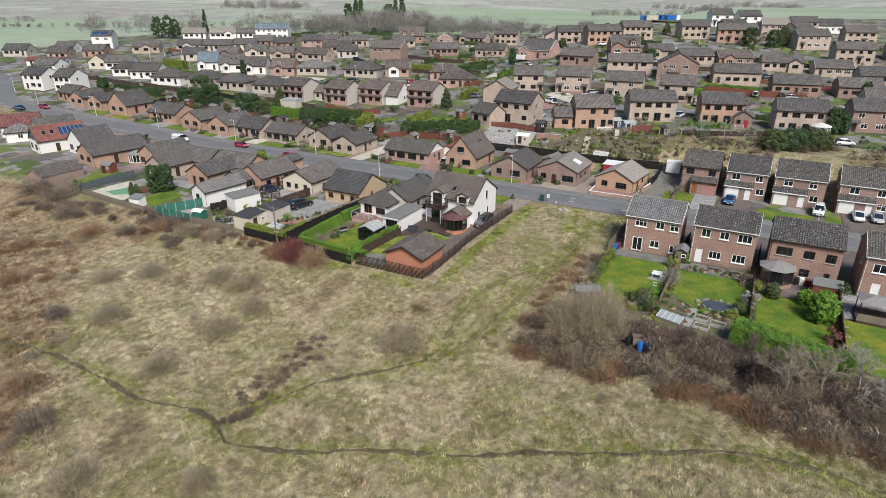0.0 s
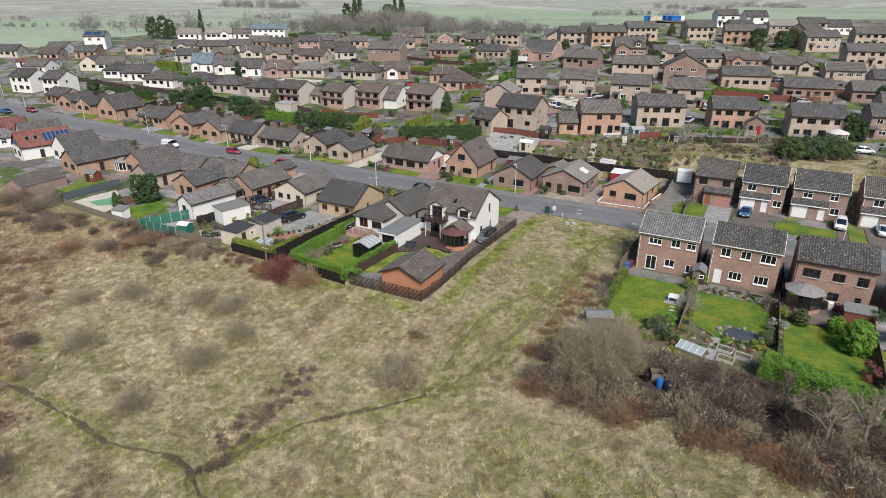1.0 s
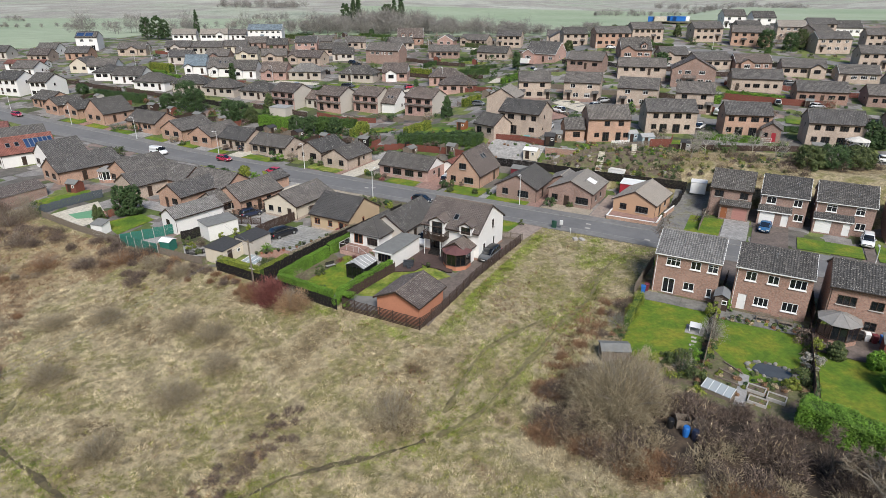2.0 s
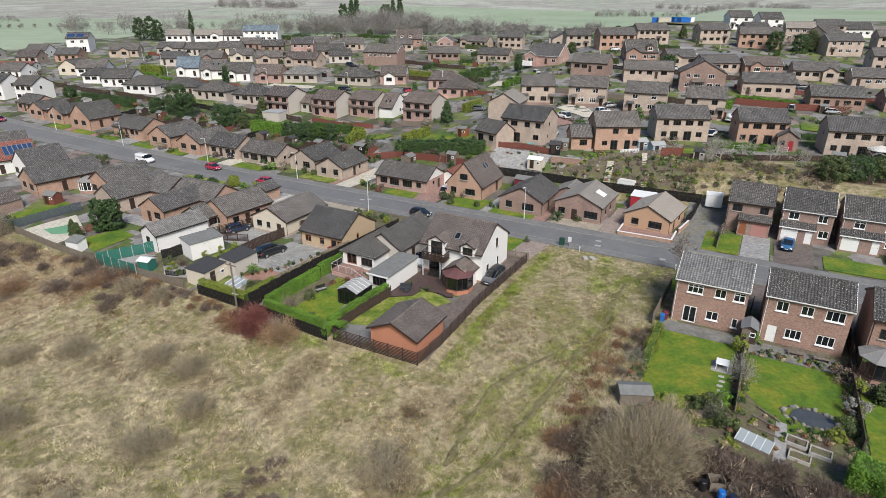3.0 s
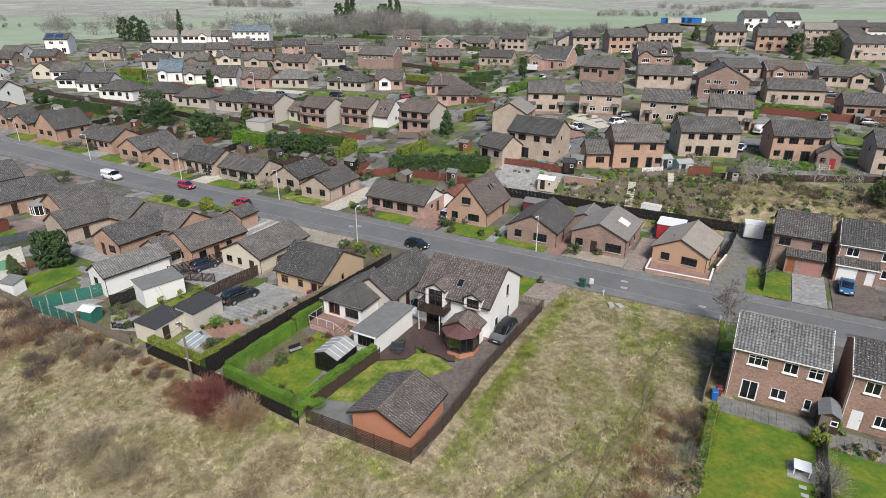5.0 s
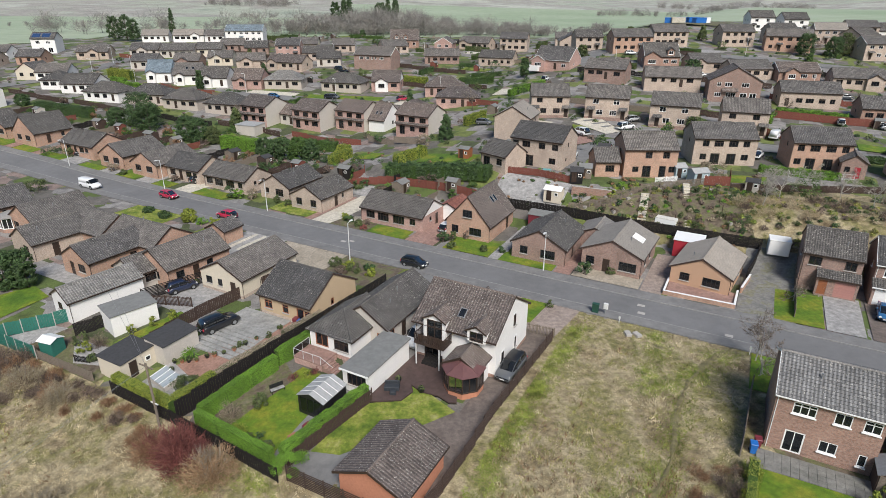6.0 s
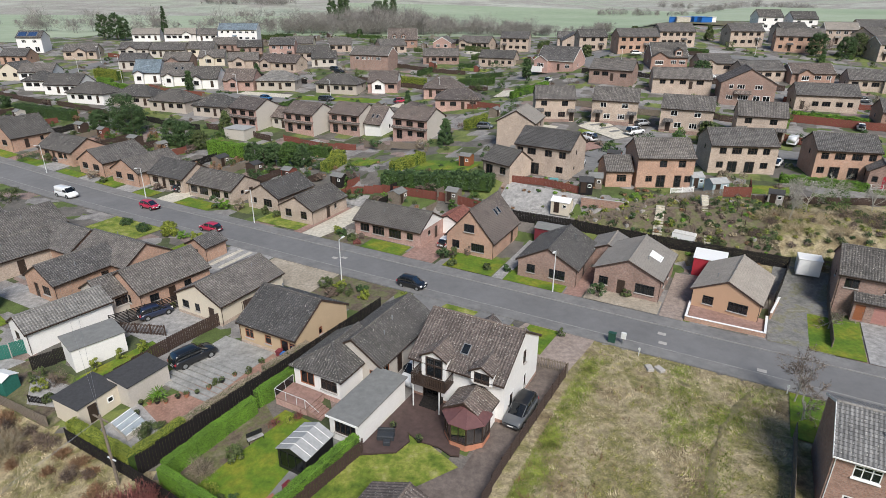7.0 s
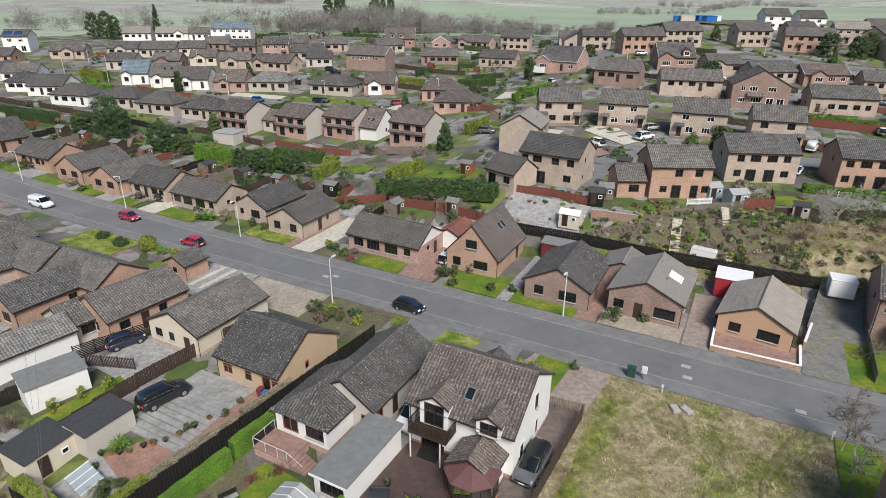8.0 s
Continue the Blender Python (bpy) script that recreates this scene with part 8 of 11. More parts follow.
house("bungalow", -177.6, 85.8, 60, 7.4, 6.6, 2.5, 4.2, "harl_white", "roof_grey", "W:w1.5x1.2@-1.2,0.9 W:w1.2x1.2@1.4,0.9 S:w1.2x1.2@0,0.9", "small white hipped bungalow with pale tiles", "white", group="houses between the street and the field", hips="WE")
house("house", -175.0, 93.6, 70, 10.0, 7.6, 2.6, 5.0, "harl_grey", "roof", GABLE_FRONT, "grey harled house with grey tiles", group="houses between the street and the field")
shed(-132.4, 69.0, 92, 9.0, 5.4, 2.2, 3.5, "brick_brown", "roof_brown", "brown garage at the gardens' edge", "garage", door="", category="garage")
cs2 = thing("conservatory", at(-127.4, 84.8), "white-framed conservatory beside a bungalow", "conservatory", "conservatories")
conservatory(cs2, 1.9, "grey_roof", "white")
sheet("lawn", [(-106.2, 69.6), (-99.4, 67.4), (-98.6, 74.2), (-103.2, 75.0)], MAT["lawn_bright"], 0.06, "bright green back lawn", "lawn")
sheet("lawn", [(-129.2, 70.6), (-122.2, 67.8), (-119.2, 76.4), (-125.0, 78.8)], MAT["lawn_bright"], 0.06, "bright green back lawn", "lawn")
sheet("yard", rect(-108, -99, 77.0, 80.0), MAT["drive_grey"], 0.07, "grey patio behind a bungalow", "paving")
for u, n in ((-105.7, 72.9), (-104.6, 73.7), (-103.7, 74.5)):
    conifer(u, n, 5.6, 1.25, "leaf_dark", "dark green tall columnar cypress", 1, 4200, 0.12, 0)
for u, n in ((-108.5, 70.0), (-106.4, 69.6)):
    conifer(u, n, 2.9, 0.95, "leaf_mid", "small green conifer beside a pool yard", 2, 1500, 0.1, 1)
fence([(-123.4, 66.6), (-121.4, 67.6), (-118.3, 77.4)], 1.6, "fence_slate", "slate blue painted garden fence", "board")
fence([(-108.2, 70.6), (-106.8, 73.4)], 1.3, "fence_red", "red brown garden fence", "slat")
shed(-126.7, 77.2, 10, 2.6, 2.0, 1.8, 2.4, "fence_red", "felt_grey", "red brown garden shed with a pale roof", door="S")
house("garage", -93.0, 98.6, 90, 0.1 + 4.0, 4.4, 2.3, 3.4, "brick_orange", "roof", "W:w0.8x0.8@0,1", "small brick garage with grey tiles", group="sheds and garages", vents=0, category="garage")
for u, n, r, h, mt in ((-97.2, 100.4, 1.2, 2.4, "leaf_lime"), (-95.4, 99.6, 0.9, 1.4, "leaf_dark"), (-94.2, 100.8, 0.9, 1.4, "leaf_dark"), (-144.5, 98.5, 1.8, 3.0, "leaf_mid"), (-110.0, 100.5, 1.0, 1.2, "leaf_dark"), (-115.0, 101.2, 1.0, 1.0, "leaf_dark"), (-80.6, 97.6, 0.9, 1.6, "leaf_mid")):
    bush(u, n, r, h, mt, "clipped shrub in a front garden", 3, 0.1, 1600)
sheet("lawn", rect(-100, -94.5, 97.5, 102.8), MAT["lawn_bright"], 0.06, "small green clipped front lawn", "lawn")
sheet("lawn", rect(-120, -108, 97.0, 102.8), MAT["lawn"], 0.06, "front lawn of green grass", "lawn")
sheet("driveway", rect(-92.0, -84.0, 94.5, 103.2), MAT["drive_grey"], 0.06, "grey paved drive with pale stripes", "driveway")
for i in range(4):
    sheet("paving_band", rect(-91.4 + i * 1.6, -90.7 + i * 1.6, 96.0, 102.0), MAT["concrete"], 0.085, "pale paving band set in a drive", "paving")
sheet("driveway", rect(-83.8, -72.0, 96.5, 103.0), MAT["gravel_tan"], 0.05, "pale gravel front garden", "gravel")
for i, (u, n, r, mt) in enumerate(((-71.2, 98.8, 1.0, "leaf_mid"), (-69.4, 99.6, 0.9, "leaf_lime"), (-67.8, 98.4, 1.0, "leaf_mid"), (-66.4, 100.2, 0.8, "leaf_dark"), (-69.0, 97.0, 0.9, "twig_brown"), (-65.0, 98.6, 0.8, "leaf_lime"))):
    bush(u, n, r, r * 1.3, mt, "mixed shrub in a planted front bed", i, 0.09, 1000)
sheet("flower_bed", rect(-72.0, -62.0, 95.4, 102.6), MAT["soil"], 0.06, "planted front bed with stones", "flower bed")

# yard and scrub at the western gardens
sheet("yard", [(-119.4, 67.4), (-108.4, 66.6), (-107.4, 71.4), (-116.6, 75.4)], MAT["drive_pale"], 0.12, "pale slabbed yard behind a fence", "paving")
sheet("play_mat", [(-115.8, 69.1), (-112.4, 68.5), (-109.4, 70.3), (-113.0, 72.6)], MAT["mat_green"], 0.15, "green mat laid on a pale yard", "mat")
fence([(-119.6, 66.6), (-107.6, 65.7), (-95.8, 65.3)], 1.3, "fence_grey", "weathered board fence at the field's edge", "board", bay=2.4)
shed(-103.0, 67.1, 10, 2.4, 1.8, 1.6, 2.0, "white", "felt_grey", "small white-doored shed with a grey roof", door="", ridge="mono")
for i, (u, n, h) in enumerate(((-128.4, 63.8, 3.4), (-124.0, 66.4, 4.2), (-131.6, 62.4, 3.0), (-121.4, 65.0, 3.0))):
    twiggy(u, n, 2.6, h, "twig_grey" if i % 2 else "twig_brown", "tall bare grey scrub behind garden fences", i, 1500, 0.014, stem="bark_pale", stems=16)
bush(-122.6, 67.4, 1.4, 2.0, "leaf_mid", "green shrub among bare scrub", 2, 0.1, 1200)

# ---- gardens behind the brick houses ----
slab_field("patio", -16.0, -7.7, 83.2, 85.7, 0.62, "slab_worn", "grey slabbed patio behind a brick house")
sheet("lawn", [(-16.2, 69.6), (-7.9, 70.4), (-7.8, 83.2), (-15.9, 83.2)], MAT["lawn_bright"], 0.06, "bright green lawn with worn moss", "lawn")
sheet("lawn", [(-6.9, 75.0), (-3.0, 69.6), (2.4, 72.5), (2.2, 82.0)], MAT["lawn_bright"], 0.065, "bright green lawn beside a pond", "lawn")
sheet("lawn", [(-6.9, 75.0), (2.2, 75.0), (2.2, 82.3), (-6.9, 82.3)], MAT["lawn_bright"], 0.06, "bright green back lawn", "lawn")
slab_field("patio", -6.8, 2.2, 82.4, 85.3, 0.62, "slab_worn", "grey slabbed patio with benches and pots")
sheet("flower_bed", [(-7.2, 63.6), (0.8, 63.6), (-2.6, 70.0), (-6.9, 75.0)], MAT["soil"], 0.05, "kitchen garden beds and paths", "vegetable bed")
sheet("flower_bed", [(-3.0, 69.4), (3.0, 68.5), (3.0, 76.0), (-2.4, 74.5)], MAT["soil"], 0.045, "planted bed round a pond", "flower bed")
sheet("lawn", [(3.4, 67.0), (11.6, 64.6), (11.4, 79.4), (3.4, 79.6)], MAT["lawn_bright"], 0.06, "bright green back lawn", "lawn")
sheet("patio", rect(2.9, 12.6, 79.7, 85.2), MAT["drive_mono"], 0.06, "brown paved patio behind house", "patio")
sheet("lawn", [(12.1, 65.5), (24.0, 62.0), (24.0, 77.0), (12.2, 76.5)], MAT["lawn_bright"], 0.06, "bright green back lawn", "lawn")
sheet("patio", rect(12.8, 24, 77.0, 84.4), MAT["drive_grey"], 0.06, "grey paved patio behind house", "patio")
for i in range(5):
    garden_wall([(-6.6 + i * 0.3, 66.0 + i * 1.6), (-4.0 + i * 0.1, 66.2 + i * 1.2)], 0.25, 0.12, "fence_grey", "timber edging of a vegetable bed", name="bed_edging")
pond = thing("pond", at(-0.9, 73.0), "small dark pond with a stone rim", "pond", "ponds")
part("water", Shape().loft([[(math.cos(i * 0.5236) * 1.9 * (1 + 0.15 * math.sin(i * 2)), math.sin(i * 0.5236) * 1.3, -0.2) for i in range(12)], [(math.cos(i * 0.5236) * 1.9 * (1 + 0.15 * math.sin(i * 2)), math.sin(i * 0.5236) * 1.3, 0.12) for i in range(12)]]), MAT["water"], pond)
rs = random.Random(8)
for i in range(26):
    a, k = i * 6.283 / 26, rs.uniform(0.94, 1.2)
    part("rim_stone", Shape().bevel_box(-0.2 * k, 0.24 * k, -0.16, 0.15 * k, 0, rs.uniform(0.14, 0.34), 0.07), MAT[("stone", "pave", "soil")[i % 3]], pond, m=pose(2.0 * k * math.cos(a), 1.4 * k * math.sin(a), 0.02, 0, 0, rs.uniform(0, 180)))
gh2 = thing("cold_frame", at(-5.5, 66.4, 0, -16), "long low cold frame of clear glass in grey timber", "cold frame", "cold frames")
part("base", Shape().loft([[(x, -0.65, -0.2), (x, 0.65, -0.2), (x, 0.65, 0.8), (x, -0.65, 0.45)] for x in (-1.4, 1.4)]), MAT["fence_grey"], gh2)
for i in range(4):
    x = -1.4 + i * 0.7
    part("light", Shape().loft([[(xx, -0.68, 0.48), (xx, 0.68, 0.84), (xx, 0.68, 0.88), (xx, -0.68, 0.52)] for xx in (x + 0.02, x + 0.68)]), MAT["glass_clear"], gh2)
for i in range(5):
    x = -1.43 + i * 0.7
    part("bar", Shape().loft([[(xx, -0.7, 0.46), (xx, 0.7, 0.83), (xx, 0.7, 0.91), (xx, -0.7, 0.55)] for xx in (x, x + 0.05)]), MAT["galv"], gh2)
sheet("path", [(-4.0, 65.2), (-3.0, 65.2), (-2.9, 71.0), (-3.8, 71.2)], MAT["drive_grey"], 0.09, "narrow gravel path between beds", "path")
for u, n in ((-2.2, 68.6), (-0.4, 68.0), (-2.0, 66.6)):
    cf = thing("cold_frame", at(u, n, 0, -8), "pale timber cold frame with soil inside", "cold frame", "cold frames")
    part("soil", Shape().box(-0.75, 0.75, -0.5, 0.5, 0, 0.25), MAT["soil"], cf)
    for x0, x1, y0, y1 in ((-0.85, 0.85, -0.6, -0.5), (-0.85, 0.85, 0.5, 0.6), (-0.85, -0.75, -0.5, 0.5), (0.75, 0.85, -0.5, 0.5)):
        part("board", Shape().box(x0, x1, y0, y1, 0, 0.36), MAT["concrete"], cf)
for u, n, mt in ((-7.4, 59.0, "blue"), (-6.6, 58.8, "car_navy"), (-8.8, 59.6, "black")):
    br = thing("barrel", at(u, n), "plastic barrel standing among brambles", "barrel", "garden clutter")
    rg = [[(math.cos(6.283 * i / 12) * r, math.sin(6.283 * i / 12) * r, z) for i in range(12)] for r, z in ((0.27, -0.1), (0.32, 0.3), (0.33, 0.55), (0.3, 0.85), (0.24, 0.9))]
    part("drum", Shape().loft(rg), MAT[mt], br)
    part("rim", Shape().rod((0, 0, 0.9), (0, 0, 0.94), 0.26, k=12), MAT[mt], br)
for u, n, rot in ((-7.9, 60.3, 20), (-6.3, 60.2, -15)):
    cb = thing("compost_bin", at(u, n, 0, rot), "weathered timber compost bin", "compost bin", "garden clutter")
    for x0, x1, y0, y1 in ((-0.6, 0.6, -0.55, -0.5), (-0.6, 0.6, 0.5, 0.55), (-0.6, -0.55, -0.5, 0.5), (0.55, 0.6, -0.5, 0.5)):
        part("board", Shape().box(x0, x1, y0, y1, -0.1, 0.8), MAT["fence_grey"], cb)
tb = thing("garden_table", at(-9.0, 78.0), "white square garden table on a paved square", "table", "garden furniture")
part("top", Shape().bevel_box(-0.65, 0.65, -0.65, 0.65, 0.72, 0.77, 0.02), MAT["white"], tb)
for x in (-0.55, 0.55):
    for y in (-0.55, 0.55):
        part("leg", Shape().box(x - 0.03, x + 0.03, y - 0.03, y + 0.03, 0, 0.72), MAT["white"], tb)
sheet("paving", rect(-10.0, -8.0, 76.9, 79.1), MAT["drive_grey"], 0.08, "paved square under a table", "paving")
for i in range(5):
    st = thing("stepping_stone", at(-8.9 + 0.12 * (i % 2), 76.2 - i * 0.9, 0.07), "flat stepping stone in a lawn", "stone", "stepping stones", shape=Shape().bevel_box(-0.28, 0.28, -0.2, 0.2, -0.1, 0.02, 0.02), mat=MAT["concrete"])
shed(-16.2, 69.0, 25, 3.0, 2.0, 1.2, 1.55, "fence_grey", "felt_grey", "low grey shed at the garden's corner", door="")
shed(-7.0, 85.6, 90, 2.4, 1.6, 1.9, 2.3, "fence_brown", "lead", "small shed with a grey roof between houses", door="W")
hedge(-16.3, 75.6, -16.2, 82.6, 0.8, 1.25, "leaf_lime", "untidy yellow green hedge at the garden's edge", 3, rough=0.2, dense=300)
twiggy(-17.3, 75.4, 1.3, 2.0, "twig_pale", "pale bare shrub in the hedge", 1, 800, group="garden bushes")
twiggy(-17.2, 79.0, 1.2, 1.9, "twig_brown", "brown bare shrub in the hedge", 1, 800, group="garden bushes")
fence([(-17.2, 84.0), (-16.8, 95.0)], 1.7, "fence_grey", "weathered board fence beside a brick house", "board")
fence([(-7.3, 70.0), (-7.2, 84.4)], 1.3, "fence_grey", "weathered fence between two gardens", "board")
fence([(2.7, 70.0), (2.6, 84.0)], 1.5, "fence_brown", "brown board fence between gardens", "board")
fence([(11.9, 63.0), (12.3, 85.0)], 1.6, "fence_brown", "brown board fence between gardens", "board")
fence([(-7.3, 86.0), (-6.9, 94.0)], 1.8, "fence_brown", "brown board fence between houses", "board")
fence([(3.0, 86.0), (3.0, 94.0)], 1.8, "fence_brown", "brown board fence between houses", "board")
wheelie_bin(-16.3, 85.0, 10, "blue", "blue wheelie bin by the house corner")
wheelie_bin(-16.0, 85.8, 10, "maroon", "maroon wheelie bin by the house corner")
for i, (u, n, r, h, mt) in enumerate(((-13.6, 69.6, 0.8, 0.9, "leaf_lime"), (-12.2, 69.3, 0.9, 1.0, "leaf_lime"), (-10.8, 69.9, 0.9, 1.2, "leaf_mid"), (-9.2, 70.0, 1.2, 1.8, "leaf_mid"), (-8.3, 71.5, 0.8, 1.6, "leaf_hedge"), (-7.8, 67.8, 1.0, 2.0, "leaf_mid"), (-7.6, 82.6, 0.9, 2.0, "leaf_lime"),
                                      (-6.0, 85.0, 0.5, 1.6, "leaf_hedge"), (2.0, 81.0, 1.2, 1.4, "twig_brown"), (3.2, 79.8, 0.9, 1.5, "leaf_lime"), (4.9, 79.6, 0.8, 1.6, "leaf_dark"), (8.9, 79.4, 0.95, 1.8, "leaf_mid"), (1.8, 72.6, 1.1, 1.2, "leaf_mid"), (2.6, 75.6, 1.1, 1.8, "twig_pale"),
                                      (11.0, 69.8, 1.1, 1.9, "twig_red"), (12.6, 82.0, 1.1, 2.4, "leaf_dark"), (0.8, 70.8, 0.8, 1.0, "leaf_lime"))):
    bush(u, n, r, h, mt, "mixed garden shrub in a back garden", i, 0.09, 1100)
twiggy(-7.1, 77.2, 1.7, 2.9, "twig_pale", "bare spreading shrub by a fence", 4, 1500, group="garden bushes")
twiggy(-9.0, 69.4, 1.3, 2.0, "twig_pale", "pale bare shrub at the lawn's edge", 4, 800, group="garden bushes")
conifer(10.2, 74.8, 3.8, 1.7, "leaf_hedge", "large green rounded conifer on a lawn", 3, 7000, 0.11, 2)
conifer(8.6, 78.8, 1.9, 1.0, "leaf_hedge", "clipped green conifer by a patio", 4, 3000, 0.09, 2)
conifer(5.0, 78.9, 2.0, 0.9, "leaf_mid", "clipped green conifer by a patio", 5, 3000, 0.09, 2)
hedge(1.4, 65.4, 12.2, 62.2, 2.4, 2.5, "leaf_hedge", "tall green clipped hedge at the gardens' end", 6, 0.075, 330, 0.14)
cons3 = thing("conservatory", at(5.2, 83.9), "dark-framed hexagonal conservatory with grey roof", "conservatory", "conservatories")
conservatory(cons3, 2.1, "grey_roof", "brown")
shed(11.0, 82.6, 0, 3.2, 1.9, 1.7, 2.0, "fence_red", "felt_grey", "red brown shed with grey roof", door="", ridge="mono")
for i, (u, n, mt) in enumerate(((7.6, 84.6, "black"), (8.3, 84.8, "white"), (9.0, 84.7, "maroon"), (9.8, 84.9, "blue"), (10.6, 84.9, "blue"), (11.4, 85.0, "black"))):
    wheelie_bin(u, n, 5 * i, mt, "wheelie bin in a row against a house")
for i, (u, n) in enumerate(((-4.6, 83.4), (-3.8, 82.9), (-1.0, 82.7), (0.2, 83.0), (1.2, 82.9), (1.6, 84.0), (-5.4, 82.8), (0.8, 84.6))):
    pot(u, n, 0.24, "pots" if i % 3 else "stone")
for u, n in ((-2.2, 84.2), (0.2, 84.2)):
    b2 = thing("bench", at(u, n, 0.06, 4), "weathered wooden garden bench on a patio", "bench", "garden furniture")
    for i in range(4):
        part("seat_slat", Shape().box(-0.75, 0.75, -0.3 + i * 0.13, -0.2 + i * 0.13, 0.42, 0.45), MAT["fence_grey"], b2)
        part("back_slat", Shape().box(-0.75, 0.75, 0.24, 0.27, 0.52 + i * 0.12, 0.6 + i * 0.12), MAT["fence_grey"], b2)
    for x in (-0.7, 0.7):
        part("leg", Shape().box(x - 0.04, x + 0.04, -0.28, 0.27, 0, 0.42), MAT["fence_grey"], b2)
gz1 = thing("gazebo", at(16.4, 78.6), "dark decked shelter with a grey canopy", "gazebo", "garden shelters")
part("floor", Shape().box(-2.6, 2.6, -2.2, 1.8, -0.4, 0.4), MAT["fence_brown"], gz1)
part("canopy", Shape().loft([[(-2.6, -1.6, 2.5), (2.6, -1.6, 2.5), (2.6, 1.6, 2.5), (-2.6, 1.6, 2.5)], [(-1.2, -0.2, 3.0), (1.2, -0.2, 3.0), (1.2, 0.2, 3.0), (-1.2, 0.2, 3.0)]]), MAT["grey_roof"], gz1)
for x in (-2.4, 2.4):
    for y in (-1.5, 1.5):
        part("post", Shape().rod((x, y, 0.4), (x, y, 2.5), 0.06), MAT["black"], gz1)
part("rail", Shape().box(-2.6, 2.6, -2.2, -2.14, 0.4, 1.3), MAT["fence_grey"], gz1)
sheet("lawn", rect(-17.0, -13.5, 95.0, 102.6), MAT["lawn_bright"], 0.06, "front lawn beside a brick house", "lawn")
sheet("driveway", rect(-13.5, 34, 94.6, 103.2), MAT["drive_mono"], 0.05, "paved fronts of the brick houses", "driveway")
porch = shed(-9.6, 96.0, 90, 2.8, 3.0, 2.3, 3.0, "brick_red", "felt_grey", "brick porch with a grey pitched roof", "porch", door="", category="porch")

# ---- the street's things ----
for u, n, rot in ((-70.6, 101.4, 180), (-44.3, 111.8, 0), (-96.6, 111.7, 0), (-123.7, 111.4, 0), (-154.0, 110.9, 0), (-182.5, 110.8, 0), (-213.5, 110.9, 0), (-238.0, 117.0, 20), (10.0, 101.4, 180)):
    lamp_post(u, n, rot)
car(-137.6, 104.9, 0, "car_white", "van", "white panel van parked at the kerb", 0.05)
car(-100.5, 105.9, 180, "car_red", "hatch", "red hatchback on the street", 0.05)
car(-118.5, 108.3, 0, "car_red", "hatch", "red hatchback on the street", 0.05)
car(-61.3, 104.4, 0, "car_black", "hatch", "black hatchback parked by the kerb", 0.05)
car(-206.0, 108.6, 0, "car_red", "hatch", "red car parked at the kerb", 0.05)
car(-212.0, 104.0, 180, "car_blue", "saloon", "blue grey car driving on the street", 0.05)
cb1 = thing("street_cabinet", at(-34.6, 103.3, 0.12), "dark green steel telephone cabinet", "street cabinet", "street cabinets")
part("body", Shape().bevel_box(-0.4, 0.4, -0.2, 0.2, 0, 1.15, 0.03), MAT["green_plastic"], cb1)
part("cap", Shape().bevel_box(-0.44, 0.44, -0.24, 0.24, 1.15, 1.22, 0.02), MAT["green_plastic"], cb1)
cb2 = thing("street_cabinet", at(-33.4, 103.4, 0.12), "grey meter cabinet on a post", "street cabinet", "street cabinets")
part("post", Shape().rod((0, 0, 0), (0, 0, 0.8), 0.06), MAT["grey"], cb2)
part("box", Shape().bevel_box(-0.28, 0.28, -0.15, 0.15, 0.75, 1.5, 0.05), MAT["galv"], cb2)
for u, n in ((-29.9, 107.9), (-29.5, 105.9), (-76, 106.9), (-74.8, 107.6), (-19.5, 105.3)):
    sheet("manhole_cover", rect(u - 0.45, u + 0.45, n - 0.3, n + 0.3), MAT["concrete"], 0.075, "pale manhole cover set in asphalt", "manhole cover")
for u, n in ((-29.9, 100.1), (-28.9, 100.4)):
    thing("manhole_slab", at(u, n, 0, 20 * u), "broken concrete manhole slab in grass", "slab", "concrete slabs", shape=Shape().bevel_box(-0.5, 0.5, -0.35, 0.35, -0.1, 0.28, 0.05), mat=MAT["concrete"])
for u, n in ((-31.4, 102.2), (-17.2, 102.4)):
    mp = thing("marker_post", at(u, n), "short pale marker post at the verge", "post", "marker posts")
    part("post", Shape().rod((0, 0, -0.1), (0, 0, 0.95), 0.045, k=6), MAT["galv"], mp)
    part("plate", Shape().box(-0.12, 0.12, -0.06, -0.03, 0.65, 0.95), MAT["galv"], mp)

# ---- front gardens behind the street ----
N_LAWN = ((-61.0, -53.4, 112.3, 118.0), (-51.6, -43.2, 112.2, 115.6), (-75.4, -68.2, 112.2, 115.9), (-97.6, -88.4, 112.8, 116.8), (-153.4, -146.0, 111.9, 114.6), (-140.6, -134.6, 112.4, 115.8), (-129.0, -124.0, 112.0, 115.2), (-117.4, -108.8, 112.3, 115.8),
          (-15.0, -9.6, 112.4, 121.5), (1.8, 10.8, 113.0, 118.4), (-168, -160, 112, 115), (-190, -182, 112, 115.5), (-178.5, -171, 112, 115), (12.6, 15.0, 113, 120))
for a, b, c, d in N_LAWN:
    sheet("lawn", rect(a, b, c, d), MAT["lawn_bright"] if (a > -80 or a < -110) else MAT["lawn"], 0.07, "small front lawn of a bungalow", "lawn")
